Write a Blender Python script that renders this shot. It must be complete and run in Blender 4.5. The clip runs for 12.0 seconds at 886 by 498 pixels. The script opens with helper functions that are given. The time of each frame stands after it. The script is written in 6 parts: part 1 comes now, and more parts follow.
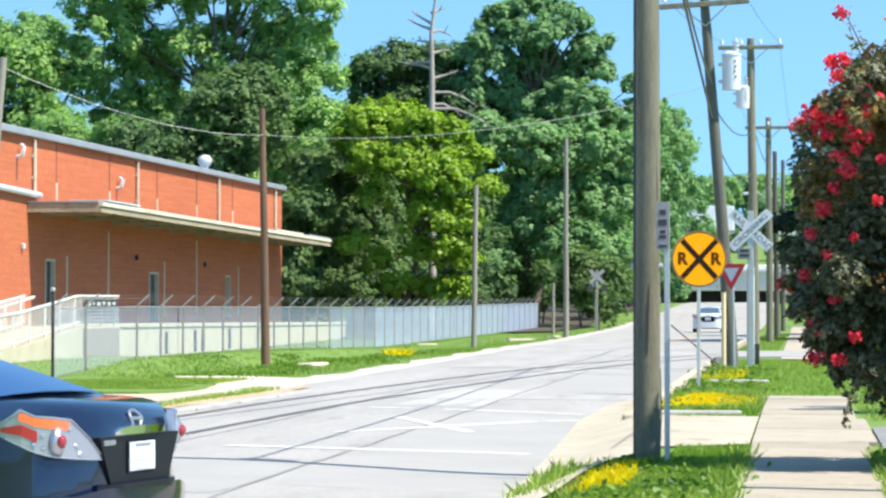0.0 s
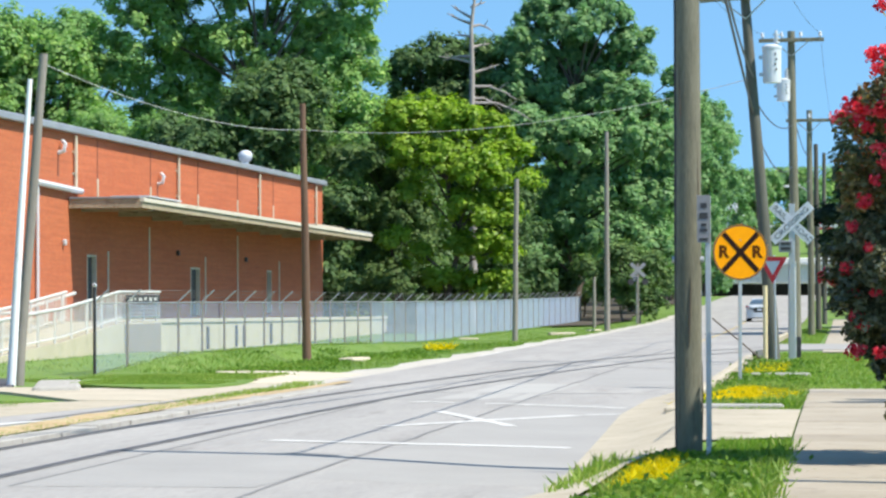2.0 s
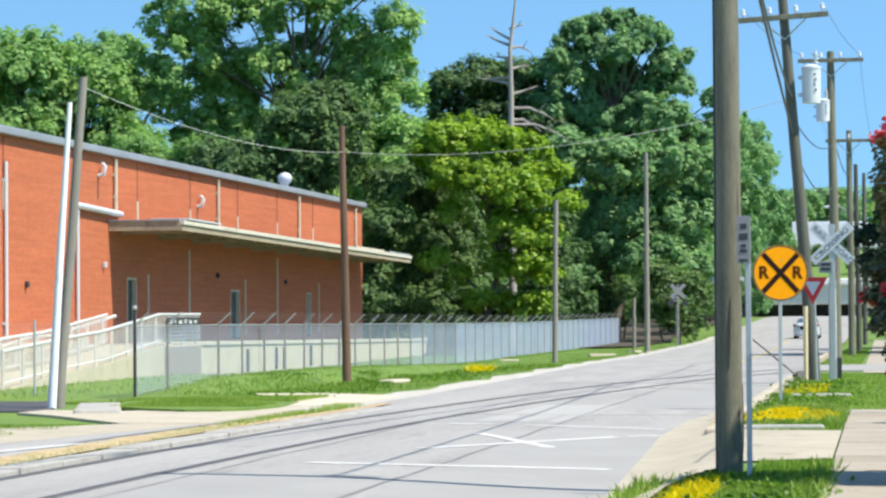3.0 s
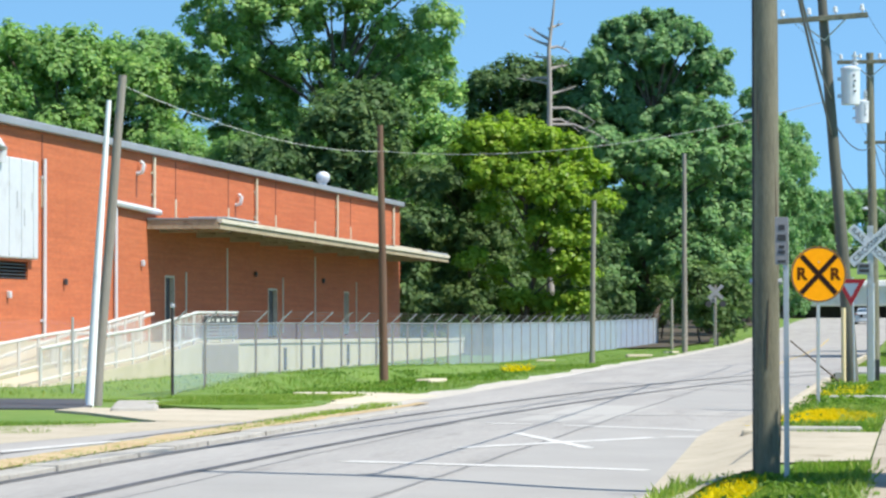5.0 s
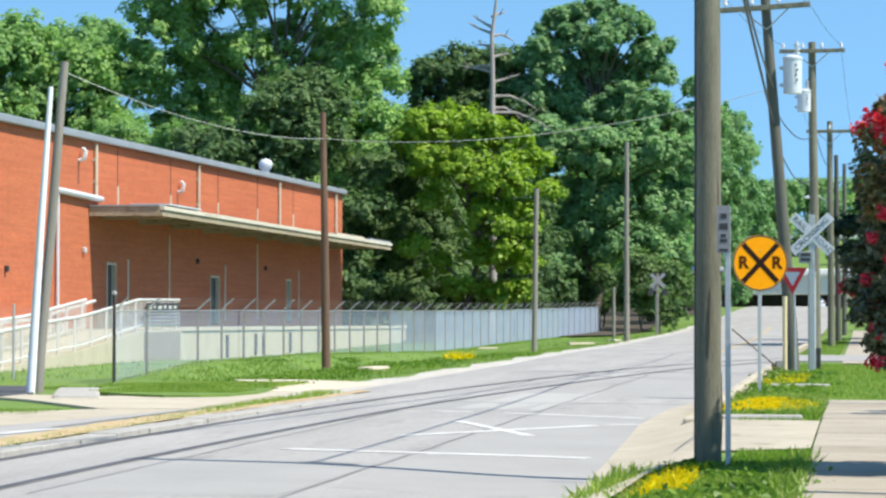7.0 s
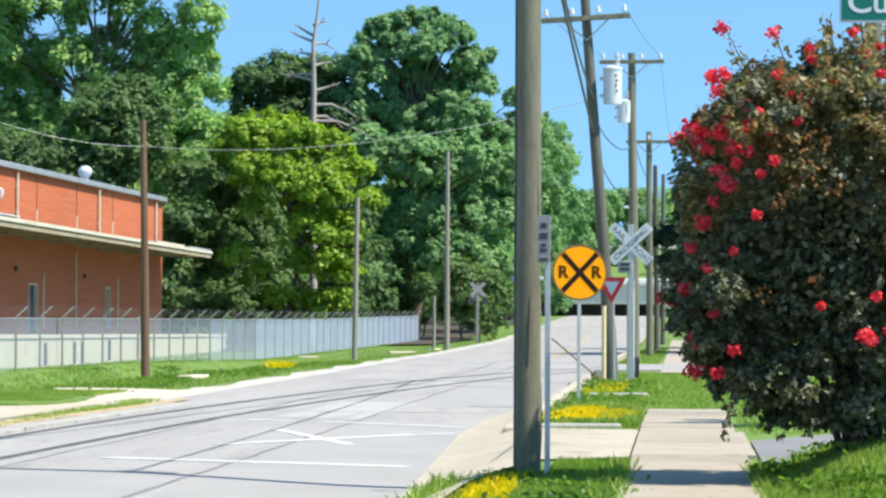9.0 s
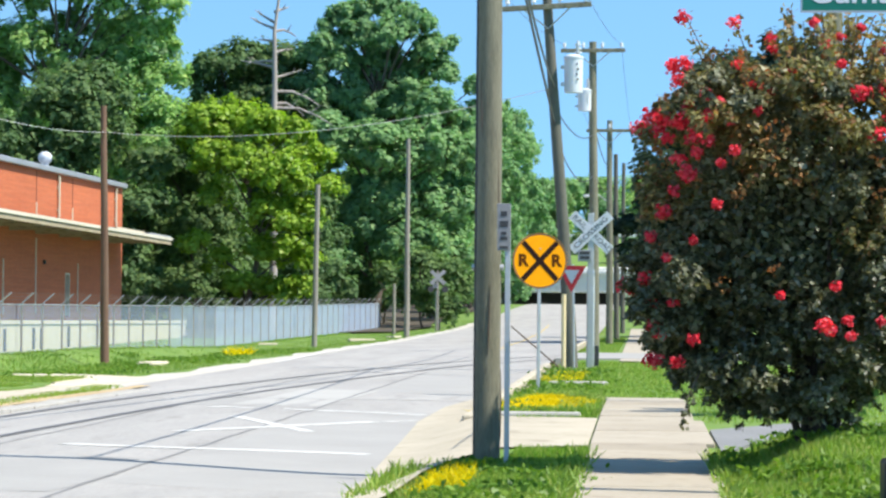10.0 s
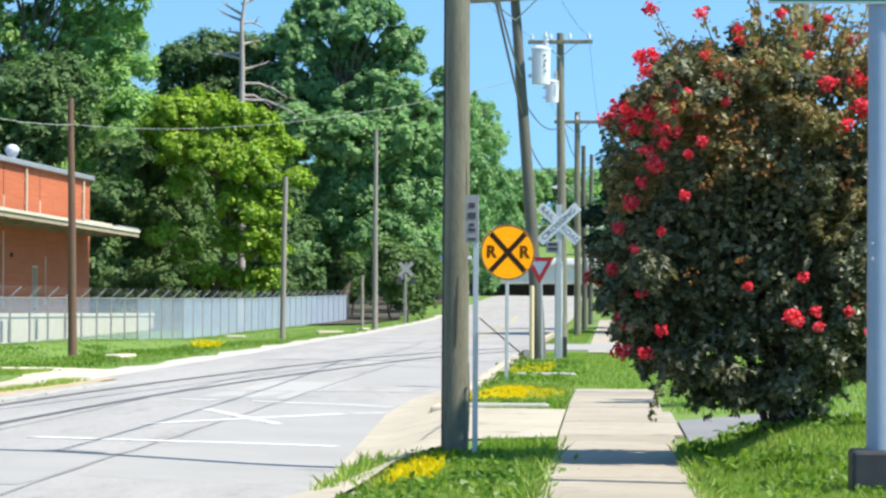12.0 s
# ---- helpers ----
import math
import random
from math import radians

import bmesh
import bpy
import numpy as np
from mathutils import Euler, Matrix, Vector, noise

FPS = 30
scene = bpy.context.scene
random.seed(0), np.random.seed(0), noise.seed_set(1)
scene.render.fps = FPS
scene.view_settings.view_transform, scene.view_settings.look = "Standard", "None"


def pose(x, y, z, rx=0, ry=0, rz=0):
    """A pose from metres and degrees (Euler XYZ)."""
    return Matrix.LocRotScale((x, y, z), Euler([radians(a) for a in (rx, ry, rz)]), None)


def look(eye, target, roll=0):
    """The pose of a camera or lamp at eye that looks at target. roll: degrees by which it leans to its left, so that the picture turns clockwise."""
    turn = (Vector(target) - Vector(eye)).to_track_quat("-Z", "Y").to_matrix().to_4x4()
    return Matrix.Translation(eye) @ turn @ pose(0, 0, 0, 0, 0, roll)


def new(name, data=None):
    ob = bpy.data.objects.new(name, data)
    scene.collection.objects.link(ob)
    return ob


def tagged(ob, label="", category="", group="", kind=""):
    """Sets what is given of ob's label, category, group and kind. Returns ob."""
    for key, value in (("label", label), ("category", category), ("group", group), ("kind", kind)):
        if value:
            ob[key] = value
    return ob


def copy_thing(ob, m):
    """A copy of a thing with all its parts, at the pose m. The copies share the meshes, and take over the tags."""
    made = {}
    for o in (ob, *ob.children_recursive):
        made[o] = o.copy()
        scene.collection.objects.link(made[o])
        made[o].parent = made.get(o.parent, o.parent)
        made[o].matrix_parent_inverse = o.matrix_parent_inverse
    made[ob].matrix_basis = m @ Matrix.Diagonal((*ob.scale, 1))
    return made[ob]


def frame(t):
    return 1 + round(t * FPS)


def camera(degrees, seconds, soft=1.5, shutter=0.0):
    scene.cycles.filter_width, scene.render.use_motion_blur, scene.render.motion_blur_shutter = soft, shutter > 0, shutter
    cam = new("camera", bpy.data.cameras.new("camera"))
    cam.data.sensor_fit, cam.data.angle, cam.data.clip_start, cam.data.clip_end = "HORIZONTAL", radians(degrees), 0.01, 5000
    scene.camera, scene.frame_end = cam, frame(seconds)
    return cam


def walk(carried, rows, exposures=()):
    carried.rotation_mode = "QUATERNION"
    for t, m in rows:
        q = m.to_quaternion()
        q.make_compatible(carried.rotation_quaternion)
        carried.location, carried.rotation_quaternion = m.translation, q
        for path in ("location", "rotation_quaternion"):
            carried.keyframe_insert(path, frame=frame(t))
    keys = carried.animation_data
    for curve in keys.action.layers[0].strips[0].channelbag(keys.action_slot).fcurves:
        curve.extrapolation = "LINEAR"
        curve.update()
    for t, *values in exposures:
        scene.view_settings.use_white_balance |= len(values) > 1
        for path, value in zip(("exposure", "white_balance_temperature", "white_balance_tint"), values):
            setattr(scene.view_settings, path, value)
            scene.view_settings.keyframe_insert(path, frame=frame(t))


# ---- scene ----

# camera: stands on one spot and pans, hand-held
cam = camera(17.0, 12.0, soft=2.5)
EYE = (0.0, 0.0, 1.6)
ROWS = [  # seconds, yaw, pitch, roll
    (0.0, 6.848, 0.994, 0.0),
    (0.5, 7.017, 1.047, 0.013),
    (1.0, 7.788, 1.43, 0.386),
    (1.5, 7.707, 1.027, 0.194),
    (2.0, 7.64, 0.885, 0.222),
    (2.5, 7.797, 0.956, 0.267),
    (3.0, 8.408, 1.309, 0.397),
    (3.2, 8.733, 1.53, 0.293),
    (5.0, 9.13, 1.304, 0.084),
    (5.5, 9.342, 1.471, -0.069),
    (6.0, 8.92, 1.401, -0.043),
    (6.5, 8.368, 1.088, 0.149),
    (7.0, 8.016, 1.067, -0.039),
    (7.5, 6.981, 1.23, -0.156),
    (7.7, 6.56, 1.3, -0.16),
    (9.3, 4.28, 1.19, -0.21),
    (9.5, 4.142, 1.025, -0.225),
    (10.0, 3.773, 1.01, -0.466),
    (10.5, 3.448, 0.721, -0.261),
    (11.0, 3.156, 0.821, -0.247),
    (11.5, 3.11, 0.843, -0.251),
    (12.0, 3.157, 0.854, -0.311),
]
walk(cam, [(t, pose(*EYE, 90 + pitch, roll, yaw)) for t, yaw, pitch, roll in ROWS],
     exposures=[(0.0, 0.90), (0.5, 0.72), (1.0, 0.60), (2.5, 0.60), (5.5, 0.57), (7.5, 0.60), (9.5, 0.74), (12.0, 0.78)])

# ---- light ----
SUN = Vector((0.56, -0.17, 0.865)).normalized()
world = bpy.data.worlds.new("sky")
scene.world = world
world.use_nodes = True
wn, wl = world.node_tree.nodes, world.node_tree.links
sky = wn.new("ShaderNodeTexSky")
sky.sky_type, sky.sun_disc = "NISHITA", False
sky.sun_elevation, sky.sun_rotation = math.asin(SUN.z), math.atan2(SUN.x, SUN.y)
sky.altitude, sky.air_density, sky.dust_density, sky.ozone_density = 100, 1.0, 0.1, 0.0
lift = wn.new("ShaderNodeMapping")  # the clear deep blue reaches far down to the horizon
lift.inputs["Location"].default_value = (0, 0, 0.24)
wl.new(wn.new("ShaderNodeTexCoord").outputs["Generated"], lift.inputs[0])
wl.new(lift.outputs[0], sky.inputs[0])
tint = wn.new("ShaderNodeMix")
tint.data_type, tint.blend_type = "RGBA", "MULTIPLY"
tint.inputs[0].default_value, tint.inputs[7].default_value = 1.0, (0.80, 1.13, 1.20, 1)
wl.new(sky.outputs[0], tint.inputs[6])
wl.new(tint.outputs[2], wn["Background"].inputs[0])
wn["Background"].inputs[1].default_value = 0.13
lamp = bpy.data.lights.new("sun", "SUN")
lamp.energy, lamp.angle, lamp.color = 5.0, radians(0.5), (1.0, 0.93, 0.82)
sun = new("sun", lamp)
sun.matrix_world = look(SUN * 300, (0, 0, 0))


# ---- materials ----
def node(nt, kind, **values):
    n = nt.nodes.new(kind)
    for k, v in values.items():
        n.inputs[k].default_value = v
    return n


def blank(name):
    m = bpy.data.materials.new(name)
    m.use_nodes = True
    return m, m.node_tree, m.node_tree.nodes["Principled BSDF"]


def ramp(nt, fac, stops):
    r = nt.nodes.new("ShaderNodeValToRGB")
    while len(r.color_ramp.elements) < len(stops):
        r.color_ramp.elements.new(0.5)
    for e, (p, c) in zip(r.color_ramp.elements, stops):
        e.position, e.color = p, (*c, 1)
    nt.links.new(fac, r.inputs[0])
    return r.outputs[0]


def mixed(nt, fac, a, b, mode="MIX"):
    x = nt.nodes.new("ShaderNodeMix")
    x.data_type, x.blend_type = "RGBA", mode
    for sock, v in ((x.inputs[0], fac), (x.inputs[6], a), (x.inputs[7], b)):
        if isinstance(v, bpy.types.NodeSocket):
            nt.links.new(v, sock)
        else:
            sock.default_value = v if isinstance(v, float) else (*v, 1)
    return x.outputs[2]


def tex(nt, scale, detail=4.0, rough=0.6, stretch=(1, 1, 1), space="Object"):
    co = nt.nodes.new("ShaderNodeTexCoord")
    mp = nt.nodes.new("ShaderNodeMapping")
    mp.inputs["Scale"].default_value = stretch
    nt.links.new(co.outputs[space], mp.inputs[0])
    n = node(nt, "ShaderNodeTexNoise", Scale=scale, Detail=detail, Roughness=rough)
    nt.links.new(mp.outputs[0], n.inputs["Vector"])
    return n.outputs[0]


def relief(nt, bsdf, height, strength=0.3, distance=0.01):
    b = node(nt, "ShaderNodeBump", Strength=strength, Distance=distance)
    nt.links.new(height, b.inputs["Height"])
    nt.links.new(b.outputs[0], bsdf.inputs["Normal"])


def surface(name, low, high, coarse=0.5, fine=12.0, rough=0.8, metal=0.0, bump=0.3, stain=None, stretch=(1, 1, 1), spread=0.0):
    """Two scales of variation between two colours, fine relief, an optional stain colour."""
    m, nt, b = blank(name)
    big, small = tex(nt, coarse, 3.0, 0.6, stretch), tex(nt, fine, 5.0, 0.65, stretch)
    mid = tuple((a + c) / 2 for a, c in zip(low, high))
    col = mixed(nt, 0.5, ramp(nt, big, [(0.3, low), (0.7, high)]), ramp(nt, small, [(0.25, low), (0.75, high)]))
    if stain:
        col = mixed(nt, ramp(nt, tex(nt, coarse * 2.7, 6.0, 0.7, stretch), [(0.56, (0, 0, 0)), (0.72, (0.8, 0.8, 0.8))]), col, stain)
    if spread:
        info = nt.nodes.new("ShaderNodeObjectInfo")
        col = mixed(nt, ramp(nt, info.outputs["Random"], [(0, (0, 0, 0)), (1, (spread,) * 3)]), col, mid, "MULTIPLY")
    nt.links.new(col, b.inputs["Base Color"])
    b.inputs["Roughness"].default_value, b.inputs["Metallic"].default_value = rough, metal
    if bump:
        relief(nt, b, small, bump)
    return m


def plain(name, col, rough=0.5, metal=0.0, coat=0.0, shine=0.5):
    m, nt, b = blank(name)
    n = tex(nt, 9.0, 5.0)
    nt.links.new(mixed(nt, 0.25, col, ramp(nt, n, [(0.3, tuple(c * 0.72 for c in col)), (0.7, tuple(min(1, c * 1.12) for c in col))])), b.inputs["Base Color"])
    b.inputs["Roughness"].default_value, b.inputs["Metallic"].default_value = rough, metal
    b.inputs["Coat Weight"].default_value, b.inputs["Specular IOR Level"].default_value = coat, shine
    return m


def foliage(name, stops, through_col, gloss=0.12):
    """Leaves: colour varies leaf by leaf and in patches; light passes through."""
    m = bpy.data.materials.new(name)
    m.use_nodes = True
    nt = m.node_tree
    nt.nodes.clear()
    out = nt.nodes.new("ShaderNodeOutputMaterial")
    geo, info = nt.nodes.new("ShaderNodeNewGeometry"), nt.nodes.new("ShaderNodeObjectInfo")
    leaf = ramp(nt, geo.outputs["Random Per Island"], stops)
    patch = ramp(nt, tex(nt, 0.6, 3.0), [(0.3, tuple(c * 0.7 for c in stops[0][1])), (0.7, stops[-1][1])])
    col = mixed(nt, 0.35, leaf, patch)
    col = mixed(nt, 0.4, col, mixed(nt, 1.0, col, ramp(nt, info.outputs["Random"], [(0, (0.7, 0.8, 0.8)), (1, (1.25, 1.15, 0.8))]), "MULTIPLY"))
    d = nt.nodes.new("ShaderNodeBsdfDiffuse")
    t = nt.nodes.new("ShaderNodeBsdfTranslucent")
    g = node(nt, "ShaderNodeBsdfGlossy", Roughness=0.45)
    nt.links.new(col, d.inputs[0])
    nt.links.new(mixed(nt, 1.0, col, through_col, "MULTIPLY"), t.inputs[0])
    a, b = nt.nodes.new("ShaderNodeMixShader"), nt.nodes.new("ShaderNodeMixShader")
    a.inputs[0].default_value, b.inputs[0].default_value = 0.45, gloss * 0.15
    nt.links.new(d.outputs[0], a.inputs[1]), nt.links.new(t.outputs[0], a.inputs[2])
    nt.links.new(a.outputs[0], b.inputs[1]), nt.links.new(g.outputs[0], b.inputs[2])
    nt.links.new(b.outputs[0], out.inputs[0])
    return m


def brickwork(name, reds, mortar):
    m, nt, b = blank(name)
    co = nt.nodes.new("ShaderNodeTexCoord")
    sp, cb = nt.nodes.new("ShaderNodeSeparateXYZ"), nt.nodes.new("ShaderNodeCombineXYZ")
    nt.links.new(co.outputs["Object"], sp.inputs[0])
    add = nt.nodes.new("ShaderNodeMath")
    nt.links.new(sp.outputs[0], add.inputs[0]), nt.links.new(sp.outputs[1], add.inputs[1])
    nt.links.new(add.outputs[0], cb.inputs[0]), nt.links.new(sp.outputs[2], cb.inputs[1])
    br = node(nt, "ShaderNodeTexBrick", Scale=1.0)
    for k, v in (("Brick Width", 0.21), ("Row Height", 0.072), ("Mortar Size", 0.006), ("Bias", -0.1)):
        br.inputs[k].default_value = v
    br.inputs["Color1"].default_value, br.inputs["Color2"].default_value, br.inputs["Mortar"].default_value = (*reds[0], 1), (*reds[1], 1), (*mortar, 1)
    nt.links.new(cb.outputs[0], br.inputs["Vector"])
    col = mixed(nt, 0.3, br.outputs[0], ramp(nt, tex(nt, 0.45, 5.0, 0.65, (1, 0.35, 2.2)), [(0.3, reds[0]), (0.7, reds[2])]))
    course = ramp(nt, tex(nt, 1.0, 4.0, 0.7, (1, 0.22, 9.0)), [(0.35, (0.84, 0.83, 0.82)), (0.65, (1.06, 1.05, 1.04))])
    col = mixed(nt, 1.0, col, course, "MULTIPLY")
    streak = ramp(nt, tex(nt, 1.0, 5.0, 0.7, (1, 2.2, 0.18)), [(0.55, (0, 0, 0)), (0.8, (0.35, 0.35, 0.35))])
    col = mixed(nt, streak, col, tuple(c * 0.55 for c in reds[0]))
    nt.links.new(col, b.inputs["Base Color"])
    b.inputs["Roughness"].default_value = 0.9
    relief(nt, b, br.outputs[1], 0.25, -0.01)
    return m


def wire_cloth(name, cover=0.45, tone=(0.34, 0.50, 0.60)):
    """Woven wire, as open as the real mesh is: a lattice of thin wire with air between."""
    m, nt, b = blank(name)
    out = nt.nodes["Material Output"]
    b.inputs["Base Color"].default_value, b.inputs["Metallic"].default_value, b.inputs["Roughness"].default_value = (*tone, 1), 0.0, 0.7
    tr = nt.nodes.new("ShaderNodeBsdfTransparent")
    mx = nt.nodes.new("ShaderNodeMixShader")
    fac = ramp(nt, tex(nt, 1.4, 5.0, 0.7), [(0.3, (cover * 0.9,) * 3), (0.7, (cover * 1.1,) * 3)])
    nt.links.new(fac, mx.inputs[0])
    nt.links.new(tr.outputs[0], mx.inputs[1]), nt.links.new(b.outputs[0], mx.inputs[2])
    nt.links.new(mx.outputs[0], out.inputs[0])
    return m


M = dict(
    ground=surface("turf", (0.075, 0.16, 0.02), (0.15, 0.235, 0.035), 0.6, 7.0, 0.95, stain=(0.25, 0.24, 0.09), bump=0.8),
    litter=surface("leaf_litter", (0.035, 0.028, 0.018), (0.09, 0.07, 0.045), 0.7, 8.0, 0.95, stain=(0.05, 0.075, 0.025), bump=0.8),
    road=surface("worn_asphalt", (0.235, 0.226, 0.212), (0.39, 0.375, 0.35), 0.8, 22.0, 0.85, stain=(0.20, 0.19, 0.175), bump=0.2, stretch=(1, 0.16, 1)),
    patch=surface("asphalt_patch", (0.265, 0.258, 0.242), (0.345, 0.335, 0.315), 0.6, 30.0, 0.85),
    ledge=surface("worn_grey_kerb", (0.28, 0.27, 0.24), (0.44, 0.42, 0.38), 1.5, 12.0, 0.85, stain=(0.20, 0.18, 0.14)),
    pale_patch=surface("pale_asphalt_patch", (0.33, 0.322, 0.30), (0.40, 0.39, 0.365), 0.8, 24.0, 0.85),
    drive=surface("grey_drive_asphalt", (0.15, 0.15, 0.15), (0.23, 0.23, 0.225), 0.6, 30.0, 0.85),
    tar=surface("tar_seam", (0.13, 0.13, 0.125), (0.24, 0.235, 0.225), 1.5, 30.0, 0.7),
    asphalt=surface("dark_asphalt", (0.04, 0.043, 0.05), (0.075, 0.08, 0.09), 0.8, 30.0, 0.85),
    concrete=surface("pale_concrete", (0.38, 0.335, 0.25), (0.54, 0.485, 0.38), 0.9, 14.0, 0.85, stain=(0.24, 0.20, 0.14), spread=0.25),
    slab=surface("sidewalk_concrete", (0.31, 0.268, 0.20), (0.44, 0.39, 0.31), 0.9, 16.0, 0.85, stain=(0.22, 0.188, 0.14), spread=0.3),
    dock=surface("dock_concrete", (0.42, 0.385, 0.27), (0.55, 0.51, 0.385), 0.5, 9.0, 0.85, stain=(0.27, 0.245, 0.175)),
    bridge=surface("bridge_concrete", (0.66, 0.65, 0.62), (0.78, 0.77, 0.74), 0.15, 2.0, 0.85, stain=(0.38, 0.36, 0.32)),
    paint=surface("worn_road_paint", (0.40, 0.395, 0.375), (0.66, 0.655, 0.63), 2.5, 24.0, 0.75, stain=(0.33, 0.32, 0.30)),
    yellow_kerb=surface("worn_yellow_paint", (0.40, 0.29, 0.11), (0.52, 0.40, 0.18), 2.2, 9.0, 0.85, stain=(0.40, 0.37, 0.29)),
    median=surface("sandy_weeds", (0.33, 0.21, 0.075), (0.52, 0.43, 0.28), 2.6, 11.0, 0.95, stain=(0.16, 0.17, 0.085), bump=1.0),
    sand=surface("sandy_soil", (0.44, 0.38, 0.28), (0.60, 0.54, 0.42), 0.8, 9.0, 0.95),
    pipe_white=surface("white_pipe_paint", (0.74, 0.75, 0.75), (0.85, 0.86, 0.86), 0.8, 8.0, 0.5, stain=(0.55, 0.54, 0.50)),
    stained=surface("stained_grey_concrete", (0.20, 0.175, 0.14), (0.31, 0.275, 0.225), 0.9, 9.0, 0.85, stain=(0.14, 0.12, 0.10)),
    gravel=surface("pale_road_gravel", (0.34, 0.32, 0.28), (0.54, 0.51, 0.45), 1.2, 12.0, 0.95, stain=(0.20, 0.20, 0.12), bump=0.7),
    steel=surface("rail_steel", (0.10, 0.085, 0.08), (0.20, 0.18, 0.17), 1.0, 20.0, 0.5, 0.7),
    brick=brickwork("red_brick", ((0.43, 0.102, 0.036), (0.54, 0.145, 0.050), (0.60, 0.178, 0.064)), (0.38, 0.17, 0.10)),
    trim=surface("pale_metal_trim", (0.50, 0.52, 0.54), (0.68, 0.70, 0.72), 0.6, 8.0, 0.5, 0.1),
    gutter=surface("grey_gutter", (0.24, 0.26, 0.285), (0.36, 0.38, 0.41), 0.5, 8.0, 0.45, 0.2),
    cream=surface("cream_paint", (0.46, 0.41, 0.31), (0.60, 0.55, 0.43), 0.6, 8.0, 0.7, stain=(0.34, 0.26, 0.16)),
    rail_white=surface("white_rail_paint", (0.50, 0.50, 0.47), (0.64, 0.64, 0.61), 1.0, 9.0, 0.6),
    # weathered brown, darkened in colour for the shade below the canopy
    canopy=surface("weathered_shade_dark_boards", (0.10, 0.055, 0.03), (0.22, 0.125, 0.065), 0.6, 8.0, 0.8, stain=(0.05, 0.03, 0.02)),
    canopy_edge=surface("weathered_tan_board", (0.26, 0.20, 0.13), (0.44, 0.37, 0.26), 0.5, 8.0, 0.8, stain=(0.14, 0.085, 0.05)),
    flashing=surface("pale_weathered_flashing", (0.50, 0.45, 0.36), (0.68, 0.63, 0.53), 0.6, 9.0, 0.7, stain=(0.30, 0.22, 0.14), stretch=(1, 0.25, 3)),
    joint=surface("rusty_joint", (0.16, 0.05, 0.03), (0.26, 0.09, 0.06), 1.0, 8.0, 0.9),
    white=surface("white_metal_sheet", (0.52, 0.55, 0.58), (0.62, 0.65, 0.68), 0.4, 6.0, 0.45, stain=(0.44, 0.45, 0.46)),
    pole_dark=surface("dark_weathered_pole_wood", (0.06, 0.062, 0.05), (0.15, 0.15, 0.125), 0.7, 14.0, 0.9, bump=0.6, stretch=(7, 7, 0.5)),
    pole=surface("weathered_pole_wood", (0.075, 0.077, 0.052), (0.255, 0.248, 0.178), 1.0, 14.0, 0.9, bump=0.9, stain=(0.055, 0.05, 0.038), stretch=(6, 6, 0.8)),
    pole_brown=surface("brown_pole_wood", (0.10, 0.055, 0.035), (0.19, 0.115, 0.075), 0.7, 12.0, 0.9, bump=0.6, stretch=(6, 6, 0.5)),
    pole_grey=surface("silver_grey_pole_wood", (0.17, 0.155, 0.13), (0.32, 0.30, 0.26), 0.7, 12.0, 0.9, bump=0.6, stretch=(6, 6, 0.5)),
    bark_dark=surface("dark_stem_bark", (0.03, 0.022, 0.018), (0.075, 0.058, 0.045), 1.0, 8.0, 0.95, bump=0.8, stretch=(3, 3, 0.6)),
    bark=surface("bark", (0.06, 0.045, 0.035), (0.15, 0.12, 0.09), 1.0, 8.0, 0.95, bump=0.8, stretch=(3, 3, 0.6)),
    snag=surface("bleached_dead_wood", (0.24, 0.21, 0.19), (0.42, 0.38, 0.35), 1.0, 8.0, 0.9, stretch=(3, 3, 0.6)),
    galv=surface("galvanised_steel", (0.40, 0.42, 0.44), (0.56, 0.58, 0.60), 1.2, 14.0, 0.45, 0.5),
    post=surface("rusty_fence_post", (0.16, 0.14, 0.12), (0.28, 0.26, 0.24), 1.2, 14.0, 0.7, 0.2),
    plate_grey=surface("faded_plate", (0.20, 0.205, 0.215), (0.28, 0.285, 0.30), 3.0, 20.0, 0.6),
    tank=surface("light_grey_enamel", (0.58, 0.61, 0.65), (0.70, 0.72, 0.75), 1.4, 9.0, 0.4, 0.1),
    blue_grey=surface("blue_grey_enamel", (0.20, 0.27, 0.36), (0.27, 0.34, 0.43), 1.0, 9.0, 0.4, 0.2),
    dark=surface("dark_metal", (0.02, 0.02, 0.022), (0.05, 0.05, 0.055), 1.5, 9.0, 0.5),
    wire=plain("cable_black", (0.035, 0.035, 0.04), 0.5),
    wire_pale=plain("cable_grey", (0.58, 0.58, 0.56), 0.5),
    porcelain=plain("porcelain", (0.62, 0.64, 0.66), 0.25),
    sign_yellow=plain("sign_yellow", (0.98, 0.36, 0.0), 0.6, shine=0.15),
    sign_black=plain("sign_black", (0.022, 0.008, 0.005), 0.6, shine=0.15),
    letter_grey=plain("faded_black_letter", (0.14, 0.15, 0.17), 0.6, shine=0.15),
    letter_brown=plain("letter_brown", (0.10, 0.028, 0.0), 0.6, shine=0.15),
    weed=foliage("broad_weed", [(0, (0.06, 0.15, 0.025)), (0.6, (0.12, 0.25, 0.04)), (1, (0.22, 0.34, 0.06))], (1.0, 1.1, 0.5)),
    sign_white=plain("sign_white", (0.56, 0.60, 0.66), 0.55),
    sign_red=plain("sign_red", (0.62, 0.02, 0.03), 0.45),
    sign_green=plain("sign_green", (0.0, 0.14, 0.10), 0.4),
    guard=plain("guard_yellow", (0.72, 0.58, 0.34), 0.6),
    mesh=wire_cloth("chain_link", 0.34, (0.36, 0.44, 0.54)),
    mesh_mid=wire_cloth("chain_link_fine", 0.50, (0.36, 0.45, 0.56)),
